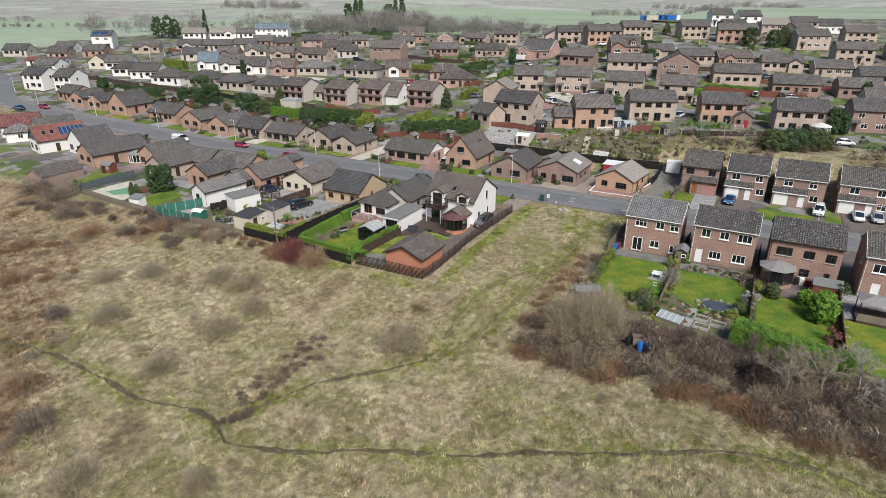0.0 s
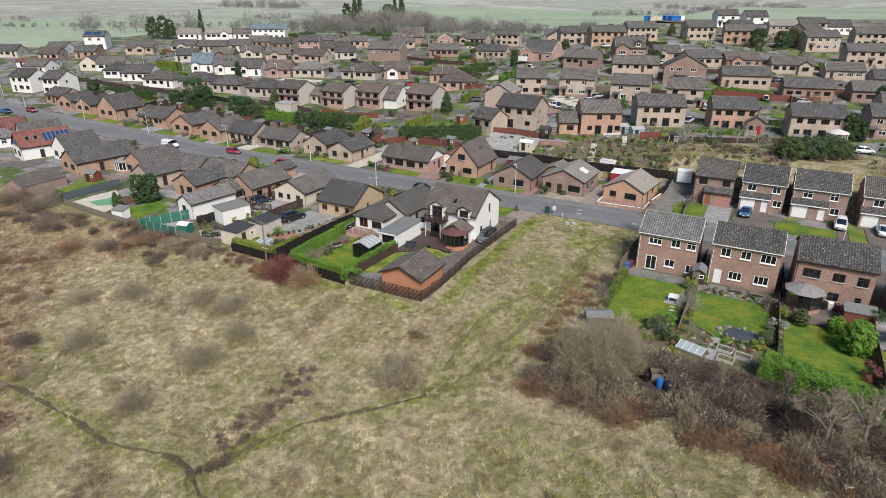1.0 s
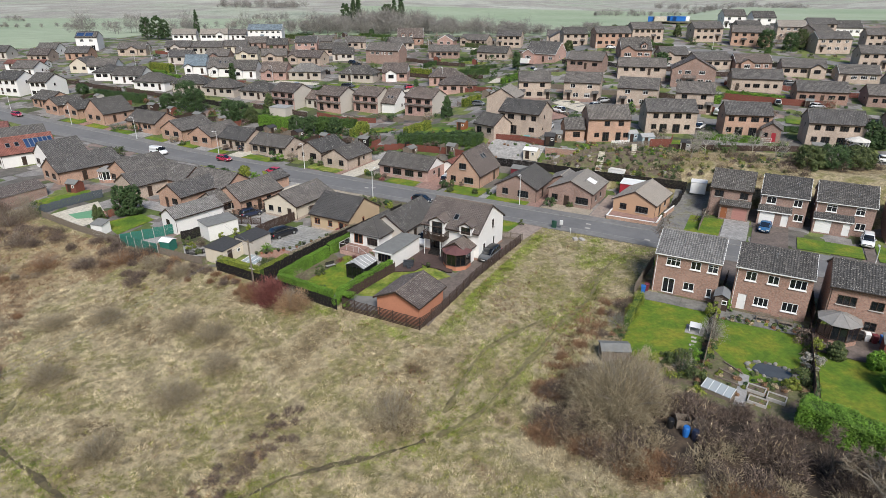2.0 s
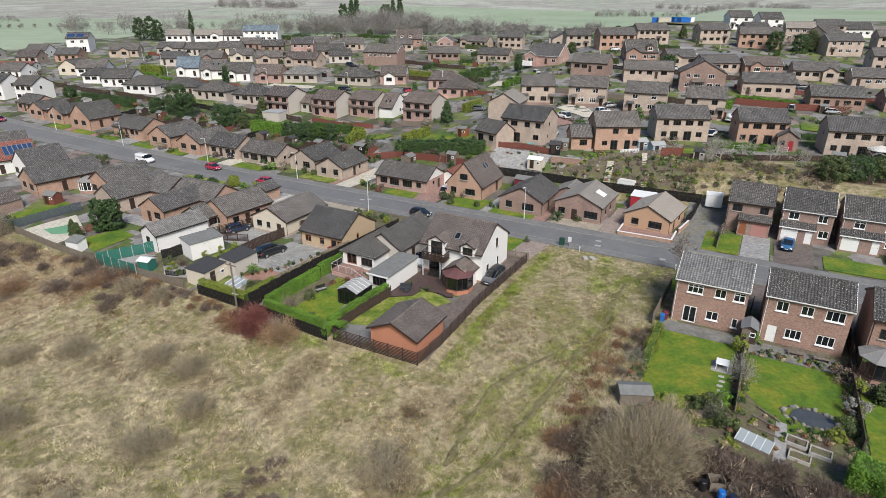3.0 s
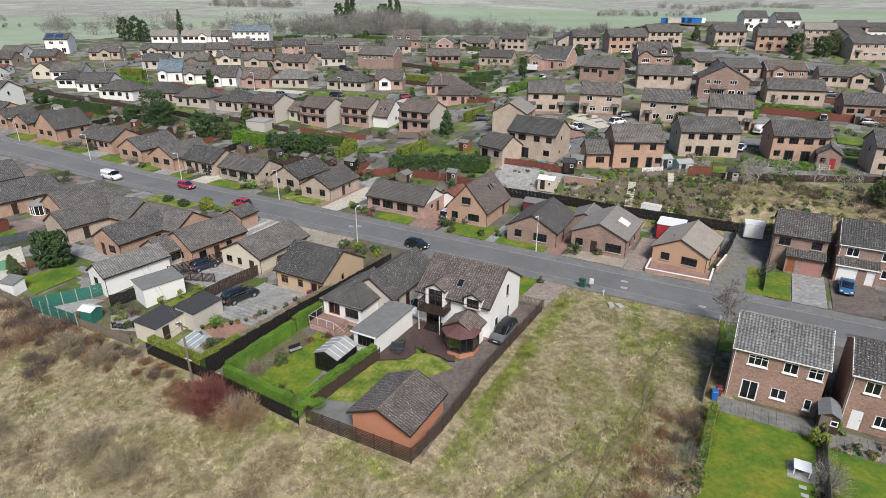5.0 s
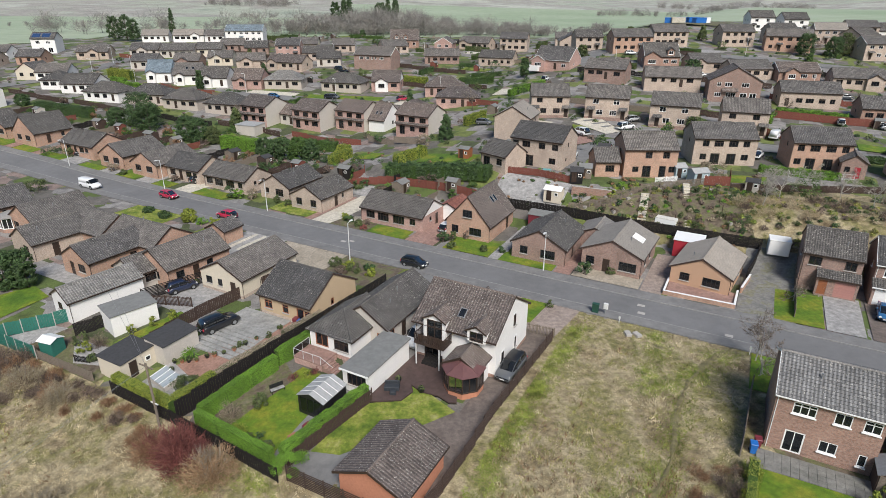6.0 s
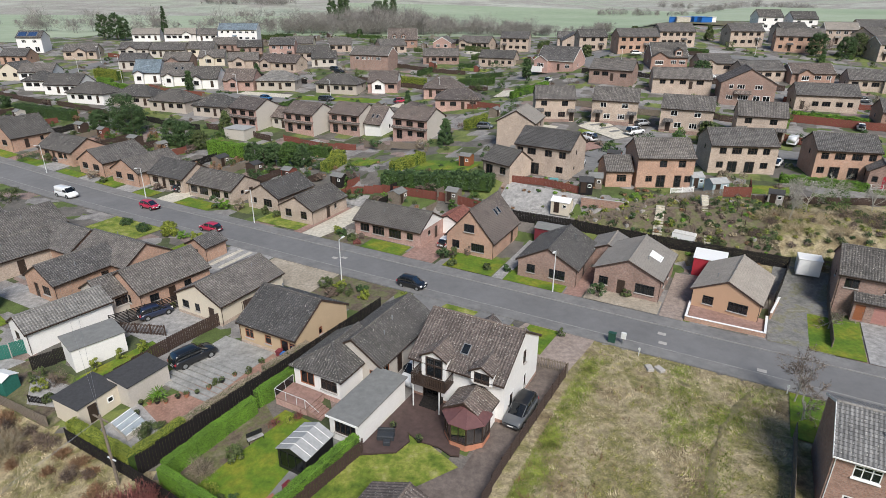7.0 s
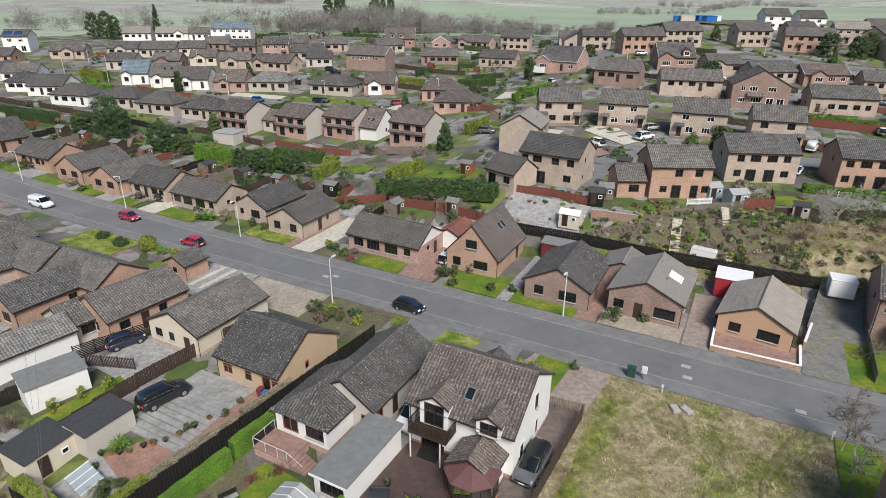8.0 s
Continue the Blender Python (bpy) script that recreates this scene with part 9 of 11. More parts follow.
N_DRIVE = ((-67.8, -62.6, 112.2, 124.5, "drive_red"), (-53.2, -51.4, 112.2, 127, "drive_grey"), (-43.0, -40.6, 112.2, 122, "drive_red"), (-31.0, -28.2, 112.2, 126, "drive_pink"), (-19.2, -12.6, 112.2, 131.0, "drive_worn"), (-86.8, -82.4, 112.2, 127, "drive_pale"), (-88.6, -86.9, 112.2, 126, "drive_red"),
           (-122.0, -117.3, 112.0, 118.6, "drive_pale"), (-133.9, -129.2, 112, 118, "drive_grey"), (-145.8, -140.8, 112, 118, "drive_grey"), (-160.0, -154.0, 112, 116, "drive_grey"), (-170.8, -168.2, 112, 120, "drive_red"), (-181.8, -178.8, 112, 122, "drive_red"),
           (-9.4, -5.4, 112.3, 122.8, "drive_grey"), (-4.8, 0.6, 112.3, 122.8, "drive_mono"), (11.0, 12.4, 112.3, 122.8, "drive_mono"), (15.2, 22, 112.3, 122.8, "drive_mono"), (22, 36, 112.3, 122.8, "drive_grey"))
for a, b, c, d, mt in N_DRIVE:
    sheet("driveway", rect(a, b, c, d), MAT[mt], 0.06, "paved drive beside a house", "driveway")
sheet("gravel", rect(-40.4, -31.2, 112.3, 116.0), MAT["gravel_tan"], 0.06, "pale gravel front garden", "gravel")
sheet("flower_bed", [(-83.0, 112.2), (-75.6, 112.2), (-75.6, 116.0), (-82.4, 117.0)], MAT["soil"], 0.065, "front bed of heathers and stones", "flower bed")
for i, (u, n, r, h, mt) in enumerate(((-38.9, 113.6, 1.1, 1.7, "leaf_dark"), (-62.0, 114.4, 0.9, 1.7, "leaf_dark"), (-60.8, 115.6, 0.7, 1.5, "leaf_mid"), (-59.6, 113.0, 0.8, 0.9, "leaf_mid"), (-59.3, 117.6, 0.7, 1.4, "twig_brown"), (-54.8, 114.2, 0.6, 0.9, "leaf_mid"), (-52.0, 115.0, 0.6, 1.0, "leaf_dark"), (-35.6, 115.4, 0.6, 0.9, "leaf_mid"),
                                      (-82.0, 115.5, 0.7, 1.0, "leaf_lime"), (-80.6, 114.6, 0.9, 1.0, "leaf_dark"), (-79.2, 115.4, 0.7, 0.9, "twig_pale"), (-78.0, 113.8, 0.8, 0.9, "leaf_mid"), (-77.0, 115.0, 0.6, 0.8, "twig_brown"), (-76.4, 113.0, 0.6, 0.6, "twig_red"), (-95.6, 116.0, 0.7, 1.2, "leaf_mid"), (-98.6, 116.2, 0.6, 1.8, "leaf_mid"),
                                      (-108.4, 114.4, 1.2, 2.2, "leaf_dark"), (-106.6, 114.6, 1.0, 2.0, "leaf_hedge"), (-104.0, 115.6, 1.0, 2.0, "twig_grey"), (-137.2, 117.4, 1.2, 1.4, "leaf_dark"), (-139.0, 113.4, 0.8, 1.0, "leaf_mid"), (-143.0, 113.8, 1.3, 1.8, "twig_grey"), (-126.0, 116.0, 0.9, 1.2, "twig_brown"), (-160.5, 115.0, 1.4, 2.0, "leaf_mid"), (-166, 114.5, 2.6, 1.3, "leaf_dark"))):
    bush(u, n, r, h, mt, "rounded shrub in a front garden", i, 0.09, 1300)
garden_wall([(-28.0, 117.0), (-28.0, 112.7), (-19.5, 112.9), (-19.4, 117.2)], 0.55, 0.2, "brick_orange", "low brick terrace wall with white coping", "white")
garden_wall([(-19.0, 117.8), (-18.2, 122.6)], 0.9, 0.2, "brick_orange", "low boundary wall with white coping", "white")
sheet("terrace_paving", rect(-27.8, -19.6, 113.0, 116.9), MAT["drive_red"], 0.3, "red paved raised terrace", "terrace", edge=0.35)
car(-63.9, 119.4, 92, "car_white", "hatch", "white car parked beside a chalet house", 0.06)
car(-121.4, 118.0, 75, "car_black", "hatch", "black car on a pale drive", 0.06)
car(-158.6, 117.6, 60, "car_black", "saloon", "black car beside a bungalow", 0.06)
car(-3.0, 119.6, -95, "car_blue", "saloon", "blue car on a paved drive", 0.05)
car(11.6, 120.4, -95, "car_white", "suv", "white car before a garage", 0.05)
car(17.6, 120.2, -90, "car_white", "saloon", "white car on a paved drive", 0.05)
car(20.4, 120.8, -90, "car_silver", "saloon", "silver car on a paved drive", 0.05)
fence([(-62.0, 130.4), (-47.0, 130.6), (-35.0, 130.4), (-17.4, 130.6)], 1.75, "fence_dark", "black board fence at the foot of the bank", "board")
fence([(-17.4, 130.6), (-18.6, 122.8)], 1.7, "fence_dark", "black board fence beside a yard", "board")
fence([(-12.6, 131.0), (-12.8, 114.0)], 1.2, "fence_grey", "low weathered fence beside a yard", "board")
shed(-27.0, 128.0, 0, 4.0, 3.4, 2.3, 2.45, "door_red", "white", "red garage with a flat white roof", "garage", door="", ridge="mono", category="garage")
house("garage", -40.2, 126.2, 90, 6.0, 5.6, 2.3, 3.5, "brick_brown", "roof_light", "W:g2.3x2.0@0.8,0", "brick garage with light brown tiles", group="sheds and garages", vents=0, door="maroon", category="garage")
shed(-50.0, 128.2, 0, 4.6, 3.0, 2.1, 2.6, "maroon", "felt_grey", "timber shed with a grey felt roof", door="", category="shed")
house("garage", -66.0, 126.4, 90, 6.0, 3.8, 2.3, 3.2, "harl_white", "roof_red", "W:g2.3x2.0@0,0", "white garage with a red tiled roof", group="sheds and garages", vents=0, door="white", category="garage")
box1 = thing("container", at(-15.2, 130.6, 0, 4), "white steel storage container with double doors", "container", "sheds and garages")
part("body", Shape().bevel_box(-1.4, 1.4, -1.1, 1.1, 0, 2.2, 0.04), MAT["white"], box1)
for x in (-0.68, 0.68):
    part("door", Shape().bevel_box(x - 0.62, x + 0.62, -1.16, -1.1, 0.15, 2.05, 0.01), MAT["white"], box1)
part("roof", Shape().bevel_box(-1.45, 1.45, -1.2, 1.2, 2.2, 2.3, 0.03), MAT["white"], box1)
part("skylight", Shape().box(-1.0, 1.0, -0.9, 0.9, 0, 0.08), MAT["white"], bpy.data.objects["bungalow.001"], m=pose(0.6, -2.4, 3.9, 25.6))
for x in (0.6, 1.7):
    rooflight(bpy.data.objects["house"], 8.2, 2.55, 7.1, x, -1.6, 0.7, 1.2)

# ---- the bank and its terraced gardens ----
sheet("yard", [(-61.5, 131.2), (-48.6, 131.2), (-48.2, 136.6), (-61.0, 137.2)], MAT["drive_grey"], 0.1, "grey gravel terrace on the bank", "gravel")
sheet("flower_bed", [(-47.5, 131.2), (-18.0, 131.2), (-24.0, 146.0), (-40.0, 138.0)], MAT["soil"], 0.1, "terraced garden soil with rocks and plants", "garden")
steps(-54.4, 132.2, 0, 9, 1.1, "drive_grey", "pale stone steps up the bank", 0.45, 0.28)
steps(-34.9, 131.6, 8, 12, 1.3, "drive_pale", "timber edged steps up the terraced garden", 0.42, 0.3)
steps(-27.8, 132.0, 14, 16, 1.0, "drive_pale", "timber edged steps up the terraced garden", 0.55, 0.3)
fence([(-62.0, 137.0), (-55.0, 137.6), (-48.0, 136.8)], 1.3, "fence_red", "red brown board fence above the bank", "board")
fence([(-47.0, 131.7), (-40.5, 133.9), (-35.2, 138.3), (-31.2, 142.1), (-27.6, 145.4)], 1.3, "fence_grey", "weathered picket fence climbing the bank", "picket")
fence([(-27.5, 145.5), (-23.6, 147.2), (-24.0, 153.0)], 1.7, "fence_red", "red brown board fence", "board")
fence([(-23.4, 144.6), (-12.0, 149.6), (4.0, 157.0)], 1.2, "fence_brown", "weathered fence above the wild ground", "board")
fence([(-14.6, 158.6), (-9.5, 160.4), (-4.3, 162.0)], 1.0, "galv", "thin metal balustrade behind a semi", "rail")
fence([(-33.9, 139.4), (-30.0, 133.0)], 0.9, "fence_brown", "rusty brown handrail down the bank", "rail")
fence([(-26.4, 142.0), (-22.2, 132.6)], 0.9, "fence_brown", "rusty brown handrail down the bank", "rail")
garden_wall([(-47.4, 134.6), (-41.0, 135.2)], 1.3, 0.25, "brick_red", "red brick retaining wall", "concrete")
sheet("lawn", [(-40.8, 136.6), (-36.4, 138.6), (-35.8, 140.6), (-40.4, 139.0)], MAT["lawn_bright"], 0.14, "small bright lawn above the bank", "lawn")
shed(-50.2, 133.2, 0, 3.0, 2.2, 1.9, 2.4, "harl_cream", "white", "cream shed with a pale roof on the bank", door="S")
gh3 = thing("cold_frame", at(-31.2, 132.4, 0.1, -6), "white framed glazed cold frame", "cold frame", "cold frames")
part("base", Shape().box(-1.6, 1.6, -0.7, 0.7, -0.3, 0.6), MAT["white"], gh3)
for i in range(2):
    part("light", Shape().box(-1.55 + i * 1.58, -0.03 + i * 1.58, -0.72, 0.72, 0.62, 0.7), MAT["curtain"], gh3)
rb = random.Random(21)
for i in range(46):
    u = rb.uniform(-46, -20)
    n = rb.uniform(131.8, 131.8 + max(2, min(12, (u + 50) * 0.55)))
    if i % 3:
        bush(u, n, rb.uniform(0.3, 0.8), rb.uniform(0.4, 1.1), rb.choice(("leaf_mid", "leaf_mid", "twig_brown", "leaf_dark", "leaf_lime")), "small plant in a terraced garden", i, 0.09, 350)
    else:
        thing("rock", at(u, n, 0, rb.uniform(0, 180)), "pale grey rough rockery stone", "rock", "rockery stones", shape=Shape().bevel_box(-0.4, 0.4, -0.3, 0.3, -0.2, 0.35, 0.13), mat=MAT["stone"])
rk = random.Random(51)
bank = []
while len(bank) < 330:
    u, n = rk.uniform(-48, 0), rk.uniform(131.4, 148)
    if n < 132.5 + max(2.5, min(15, (u + 50) * 0.62)):
        bank.append((u, n, rk.uniform(0.25, 0.75)))
for k, (mt, lb) in enumerate((("leaf_mid", "mixed green plants on the terraced bank"), ("grass_green", "rough grass on the terraced bank"), ("twig_scrub", "dormant brown plants on the terraced bank"), ("grass_verge", "mossy grass on the terraced bank"), ("twig_brown", "brown dead plants on the terraced bank"), ("leaf_dark", "dark evergreen plants on the terraced bank"))):
    planting("bank_plants", bank[k::6], mt, lb, 120, 0.11, 60 + k)
for i in range(5):
    u0 = -43.5 + i * 4.4
    fence([(u0, 133.6 + i * 1.3), (u0 + 3.8, 134.6 + i * 1.6)], 0.45, "fence_grey", "low timber terrace edging on the bank", "board", name="terrace_edging")
hedge(-85.0, 134.0, -76.0, 134.4, 2.6, 2.3, "leaf_dark", "broad evergreen hedge behind a red fence", 1, 0.15, 60, 0.3)
hedge(-76.0, 134.2, -63.4, 135.2, 2.8, 2.4, "leaf_dark", "broad evergreen hedge behind a red fence", 2, 0.15, 60, 0.3)
fence([(-91.0, 130.0), (-84.0, 131.8), (-70.0, 131.6), (-62.2, 131.0)], 1.6, "fence_red", "red brown board fence behind bungalows", "board")
for u, n, rot, nm, rf, lb in ((-47.8, 137.9, 15, "black", "felt", "black timber garden shed above the bank"), (-32.4, 149.0, 40, "shed_blue", "felt_pale", "pale blue shed with white trim above the bank"), (-28.8, 147.2, 40, "shed_blue", "felt_pale", "wide pale blue shed above the bank"), (-47.0, 140.6, 15, "fence_grey", "felt_grey", "weathered garden shed beside a semi")):
    shed(u, n, rot, 2.9 if u > -30 else 2.2, 2.2, 1.9, 2.5, nm, rf, lb, door="S")
fence([(-35.2, 142.9), (-32.0, 145.6)], 1.0, "white", "white painted picket balustrade run", "picket")
tb = thing("garden_table", at(-53.7, 139.2, 0.1, 20), "teal folding garden table on a terrace", "table", "garden furniture")
part("tabletop", Shape().bevel_box(-0.75, 0.75, -0.45, 0.45, 0.7, 0.75, 0.02), MAT["teal_paint"], tb)
for x in (-0.65, 0.65):
    for y in (-0.38, 0.38):
        part("leg", Shape().rod((x, y, -0.1), (x * 0.9, y, 0.7), 0.025, k=5), MAT["teal_paint"], tb)
house("house", -62.8, 140.2, -18, 6.4, 6.6, 2.7, 4.9, "brick_tan", "roof_dark", "S:p1.6x2.1@-1.6,0 S:w1.3x1.2@1.5,0.9", "tan brick single-storey wing with dark tiles", group="semi-detached houses above the bank", vents=0, category="house wing")
house("house", -44.9, 145.2, 27, 4.6, 6.6, 2.7, 4.7, "brick_orange", "roof", "S:w1.6x1.2@0.4,0.9", "orange brick single-storey wing", group="semi-detached houses above the bank", vents=0, category="house wing")
house("house", -4.6, 166.0, 90, 6.0, 4.6, 2.7, 4.2, "brick_brown", "roof", "W:d0.95x2.05@0.6,0 W:w0.9x1.0@-1,1", "brick garage wing with red door", group="semi-detached houses above the bank", vents=0, door="door_red", category="house wing")
conservatory(thing("conservatory", at(11.6, 161.2), "white-roofed conservatory on brick", "conservatory", "conservatories"), 2.2, "curtain", "white")
shed(-72.4, 143.4, 0, 2.2, 2.0, 2.0, 2.4, "door_wood", "felt_grey", "orange timber summer shed", door="S")
sheet("lawn", rect(-82, -70, 139.0, 145.5), MAT["lawn_bright"], 0.12, "green lawn with a timber edge", "lawn")
sheet("lawn", rect(-60, -56, 170, 176), MAT["lawn"], 0.12, "front lawn of green grass", "lawn")
sheet("lawn", [(-26, 148.6), (-18, 151), (-18, 156), (-26, 154)], MAT["lawn_bright"], 0.12, "back lawn of a semi", "lawn")
strip("side_road", [(-51.5, 158.0), (-48.8, 166), (-43, 170.5), (-34, 174.4), (-20, 178.5), (-4, 180.5), (20, 184)], 6.0, MAT["pave"], 0.12, "grey asphalt cul-de-sac among semis", "road")
strip("side_road", [(-51.5, 158.0), (-52.5, 150), (-50.5, 144.5)], 4.5, MAT["pave"], 0.1, "grey asphalt cul-de-sac end", "road")
sheet("driveway", [(-61.0, 178.0), (-51.0, 172.0), (-48.6, 176.0), (-58.0, 187.0)], MAT["drive_pale"], 0.14, "white gravel drive with grey bands", "driveway")
for i in range(3):
    sheet("paving_band", [(-59.0 + i * 2.6, 180.0 - i * 1.5), (-58.2 + i * 2.6, 179.6 - i * 1.5), (-54.6 + i * 1.6, 184.0 - i * 2.6), (-55.4 + i * 1.6, 184.4 - i * 2.6)], MAT["pave"], 0.2, "dark band in a pale drive", "paving")
car(-56.2, 168.8, 150, "car_white", "suv", "white car on a cul-de-sac drive", 0.14)
car(-48.2, 178.0, 60, "car_white", "suv", "white car on a drive", 0.14)
car(-48.2, 185.6, 55, "car_silver", "hatch", "silver car before a semi", 0.14)
car(-52.8, 152.2, 100, "car_white", "hatch", "white car behind a tan house", 0.12)
car(-20.2, 170.4, 80, "car_white", "saloon", "white car between semis", 0.12)
car(-17.5, 187.2, 80, "car_white", "van", "white caravan parked in a drive", 0.12)
bush(-50.4, 164.8, 1.3, 1.9, "leaf_dark", "dark round clipped bush at the turning", 2, 0.1, 1500)
bush(-38.9, 179.6, 1.6, 2.6, "leaf_hedge", "bright green bush before a semi", 2, 0.1, 1800)
fence([(-24, 192), (-14, 186.4), (-6, 190)], 1.5, "fence_red", "red brown estate fence", "board")
fence([(-18.4, 206.4), (-2.4, 207.6), (10.0, 210.0)], 1.8, "fence_red", "long red brown fence below a hedge", "board")
hedge(-18.0, 207.6, -2.6, 208.8, 1.4, 2.2, "leaf_hedge", "clipped hedge over a red fence", 6, 0.1, 150, 0.12)
sheet("driveway", [(-62.0, 168.0), (-57.5, 171.6), (-52.0, 165.0), (-55.0, 160.6)], MAT["drive_red"], 0.17, "red block drive at the turning", "driveway")
fence([(-72, 171), (-73, 186)], 1.5, "fence_red", "red brown estate fence", "board")

# beds and clutter of plants in the gardens behind the brick houses
rp = random.Random(31)
beds = [(rp.uniform(-6.4, 2.2), rp.uniform(82.2, 84.0), rp.uniform(0.15, 0.32)) for _ in range(34)] + [(rp.uniform(2.0, 3.3), rp.uniform(67, 81), rp.uniform(0.3, 0.7)) for _ in range(36)]
beds += [(rp.uniform(-8.0, -6.6), rp.uniform(64, 80), rp.uniform(0.25, 0.6)) for _ in range(34)] + [(rp.uniform(-15.6, -8.2), rp.uniform(67.2, 70.0), rp.uniform(0.35, 0.8)) for _ in range(34)]
beds += [(rp.uniform(-6.2, -1.0), rp.uniform(66.0, 71.5), rp.uniform(0.15, 0.35)) for _ in range(30)] + [(rp.uniform(-2.8, 2.4), rp.uniform(69.6, 71.2), rp.uniform(0.25, 0.5)) for _ in range(18)]
beds += [(rp.uniform(11.3, 12.6), rp.uniform(66, 82), rp.uniform(0.3, 0.7)) for _ in range(24)] + [(rp.uniform(-17.4, -16.2), rp.uniform(70.5, 84), rp.uniform(0.3, 0.8)) for _ in range(26)]
rp.shuffle(beds)
for k, (mt, lb) in enumerate((("leaf_mid", "mixed green plants in garden beds"), ("leaf_dark", "dark evergreen plants in garden beds"), ("twig_rust", "brown dormant plants in garden beds"), ("leaf_lime", "yellow green plants in garden beds"), ("twig_tan", "dry pale plants in garden beds"))):
    planting("bed_plants", beds[k::5], mt, lb, 110, 0.085, 40 + k)

# ---- hedges, fences and trees of the estate ----
for u0, n0, u1, n1, w, h, mt in ((-206, 134.9, -196, 136.3, 2.4, 2.6, "leaf_dark"), (-196, 136.3, -186, 138, 2.4, 2.6, "leaf_dark"), (-102, 137.4, -101.8, 143.4, 2.0, 2.0, "leaf_lime"), (-85.4, 137.4, -82.6, 144.4, 1.6, 2.0, "leaf_lime"), (-85.4, 170, -83.4, 176.4, 1.4, 2.2, "leaf_lime"),
                                 (-94.5, 201.7, -87, 201.5, 2.0, 1.8, "leaf_hedge"), (-87, 202, -81, 214, 1.6, 1.8, "leaf_hedge"), (-228, 173.6, -218.6, 175.2, 3.0, 3.0, "leaf_lime"), (-45.6, 296, -31, 293, 2.5, 2.6, "leaf_lime"), (-31, 291.6, -8, 300, 3.0, 3.4, "leaf_dark"),
                                 (-134, 219, -125, 220, 3, 2.0, "leaf_lime"), (-240, 160, -232, 166, 2.5, 2.0, "leaf_mid"), (-134.2, 136.6, -123.4, 138.6, 2.0, 3.0, "leaf_hedge"), (-106.0, 144.8, -103.2, 145.6, 1.6, 2.0, "leaf_lime"), (-246, 168, -238, 169, 2.5, 1.8, "leaf_hedge")):
    if is_free((u0 + u1) / 2, (n0 + n1) / 2, abs(u1 - u0), abs(n1 - n0)):
        hedge(u0, n0, u1, n1, w, h, mt, "garden hedge between houses of the estate", 2, 0.11, 130, 0.14)
for u, n, h, r, mt, sh in ((-167.0, 139.4, 8.6, 4.4, "leaf_dark", 2), (-161.6, 137.6, 7.2, 3.6, "leaf_dark", 2), (-172.4, 136.0, 5.0, 2.4, "leaf_dark", 2), (-147.0, 137.4, 5.6, 2.8, "leaf_dark", 2), (-142.6, 137.2, 5.8, 2.8, "leaf_dark", 2), (-138.6, 138.0, 4.2, 2.0, "leaf_mid", 2),
                           (-121.0, 136.6, 4.6, 2.0, "leaf_dark", 2), (-118.4, 137.2, 4.4, 1.9, "leaf_dark", 2), (-115.8, 137.8, 4.8, 2.1, "leaf_dark", 2), (-112.6, 138.6, 4.6, 2.2, "leaf_ever", 2), (-109.6, 139.6, 4.4, 2.1, "leaf_dark", 2), (-84.6, 158.0, 5.6, 2.0, "leaf_dark", 1), (14.2, 165, 6.4, 1.5, "leaf_dark", 0), (16.6, 166.4, 4.6, 1.2, "leaf_dark", 0),
                           (-38.4, 360, 9.5, 6.0, "leaf_dark", 2), (-31, 356, 7, 4.0, "leaf_dark", 2), (-11.6, 290.8, 7.5, 3.5, "leaf_dark", 2), (-3, 294, 6.5, 3.0, "leaf_dark", 2), (0.5, 298, 7.5, 3.0, "leaf_mid", 2), (-302, 228, 11, 3.2, "leaf_dark", 2), (-297, 231, 12, 3.2, "leaf_dark", 2), (-291.5, 231, 10, 3.0, "leaf_dark", 2),
                           (-310.5, 268, 14, 2.4, "leaf_dark", 1), (-255.7, 354, 16, 3.6, "leaf_dark", 1), (-238, 362, 15, 5.0, "leaf_dark", 2), (-230, 362, 15, 4.6, "leaf_dark", 2), (-187.5, 259.4, 5.0, 4.0, "leaf_dark", 2), (-181, 263, 4.6, 3.4, "leaf_dark", 2), (2.5, 141.6, 4.2, 3.0, "leaf_mid", 2), (6.3, 143.6, 4.4, 3.2, "leaf_dark", 2), (10.7, 146.0, 4.2, 3.0, "leaf_mid", 2),
                           (-198, 208.6, 2.6, 1.6, "leaf_mid", 2), (-185, 204.7, 3.8, 1.5, "leaf_dark", 1), (-294, 200, 4, 2.4, "leaf_mid", 2), (-246, 170, 3, 2.4, "leaf_mid", 2), (-216, 136, 3.4, 2.0, "leaf_dark", 2)):
    if is_free(u, n, r, r):
        conifer(u, n, h, r, mt, "dense dark evergreen tree among the houses" if h > 4 else "green shrub tree among the houses", 2, 2600 + int(h * 480), 0.13, sh)
re_ = random.Random(77)
COL = ("fence_brown", "fence_red", "fence_grey", "fence_brown", "fence_dark")
for k, (ua, ub, n) in enumerate(((-150, -128, 150.0), (-126, -105, 152.0), (-104, -88, 154.5), (-205, -176, 145.0), (-176, -150, 147.5), (-236, -206, 143.0), (-200, -176, 172.0), (-176, -150, 172.0), (-150, -100, 214.0), (-196, -160, 202.0), (-215, -196, 192.0), (-100, -86, 192.0), (-76, -46, 196.0),
                                 (-46, -20, 200.0), (-76, -52, 232.0), (-52, -20, 236.0), (-20, 26, 226.0), (-125, -100, 262.0), (-150, -120, 240.0), (-20, 22, 260.0), (-230, -190, 228.0), (-260, -225, 200.0), (-240, -200, 250.0), (-76, -40, 270.0))):
    fence([(ua, n), ((ua + ub) / 2, n + re_.uniform(-1.5, 1.5)), (ub, n + re_.uniform(-1, 1))], 1.5, COL[k % 5], "estate garden fence of stained boards", "board", bay=6.5)
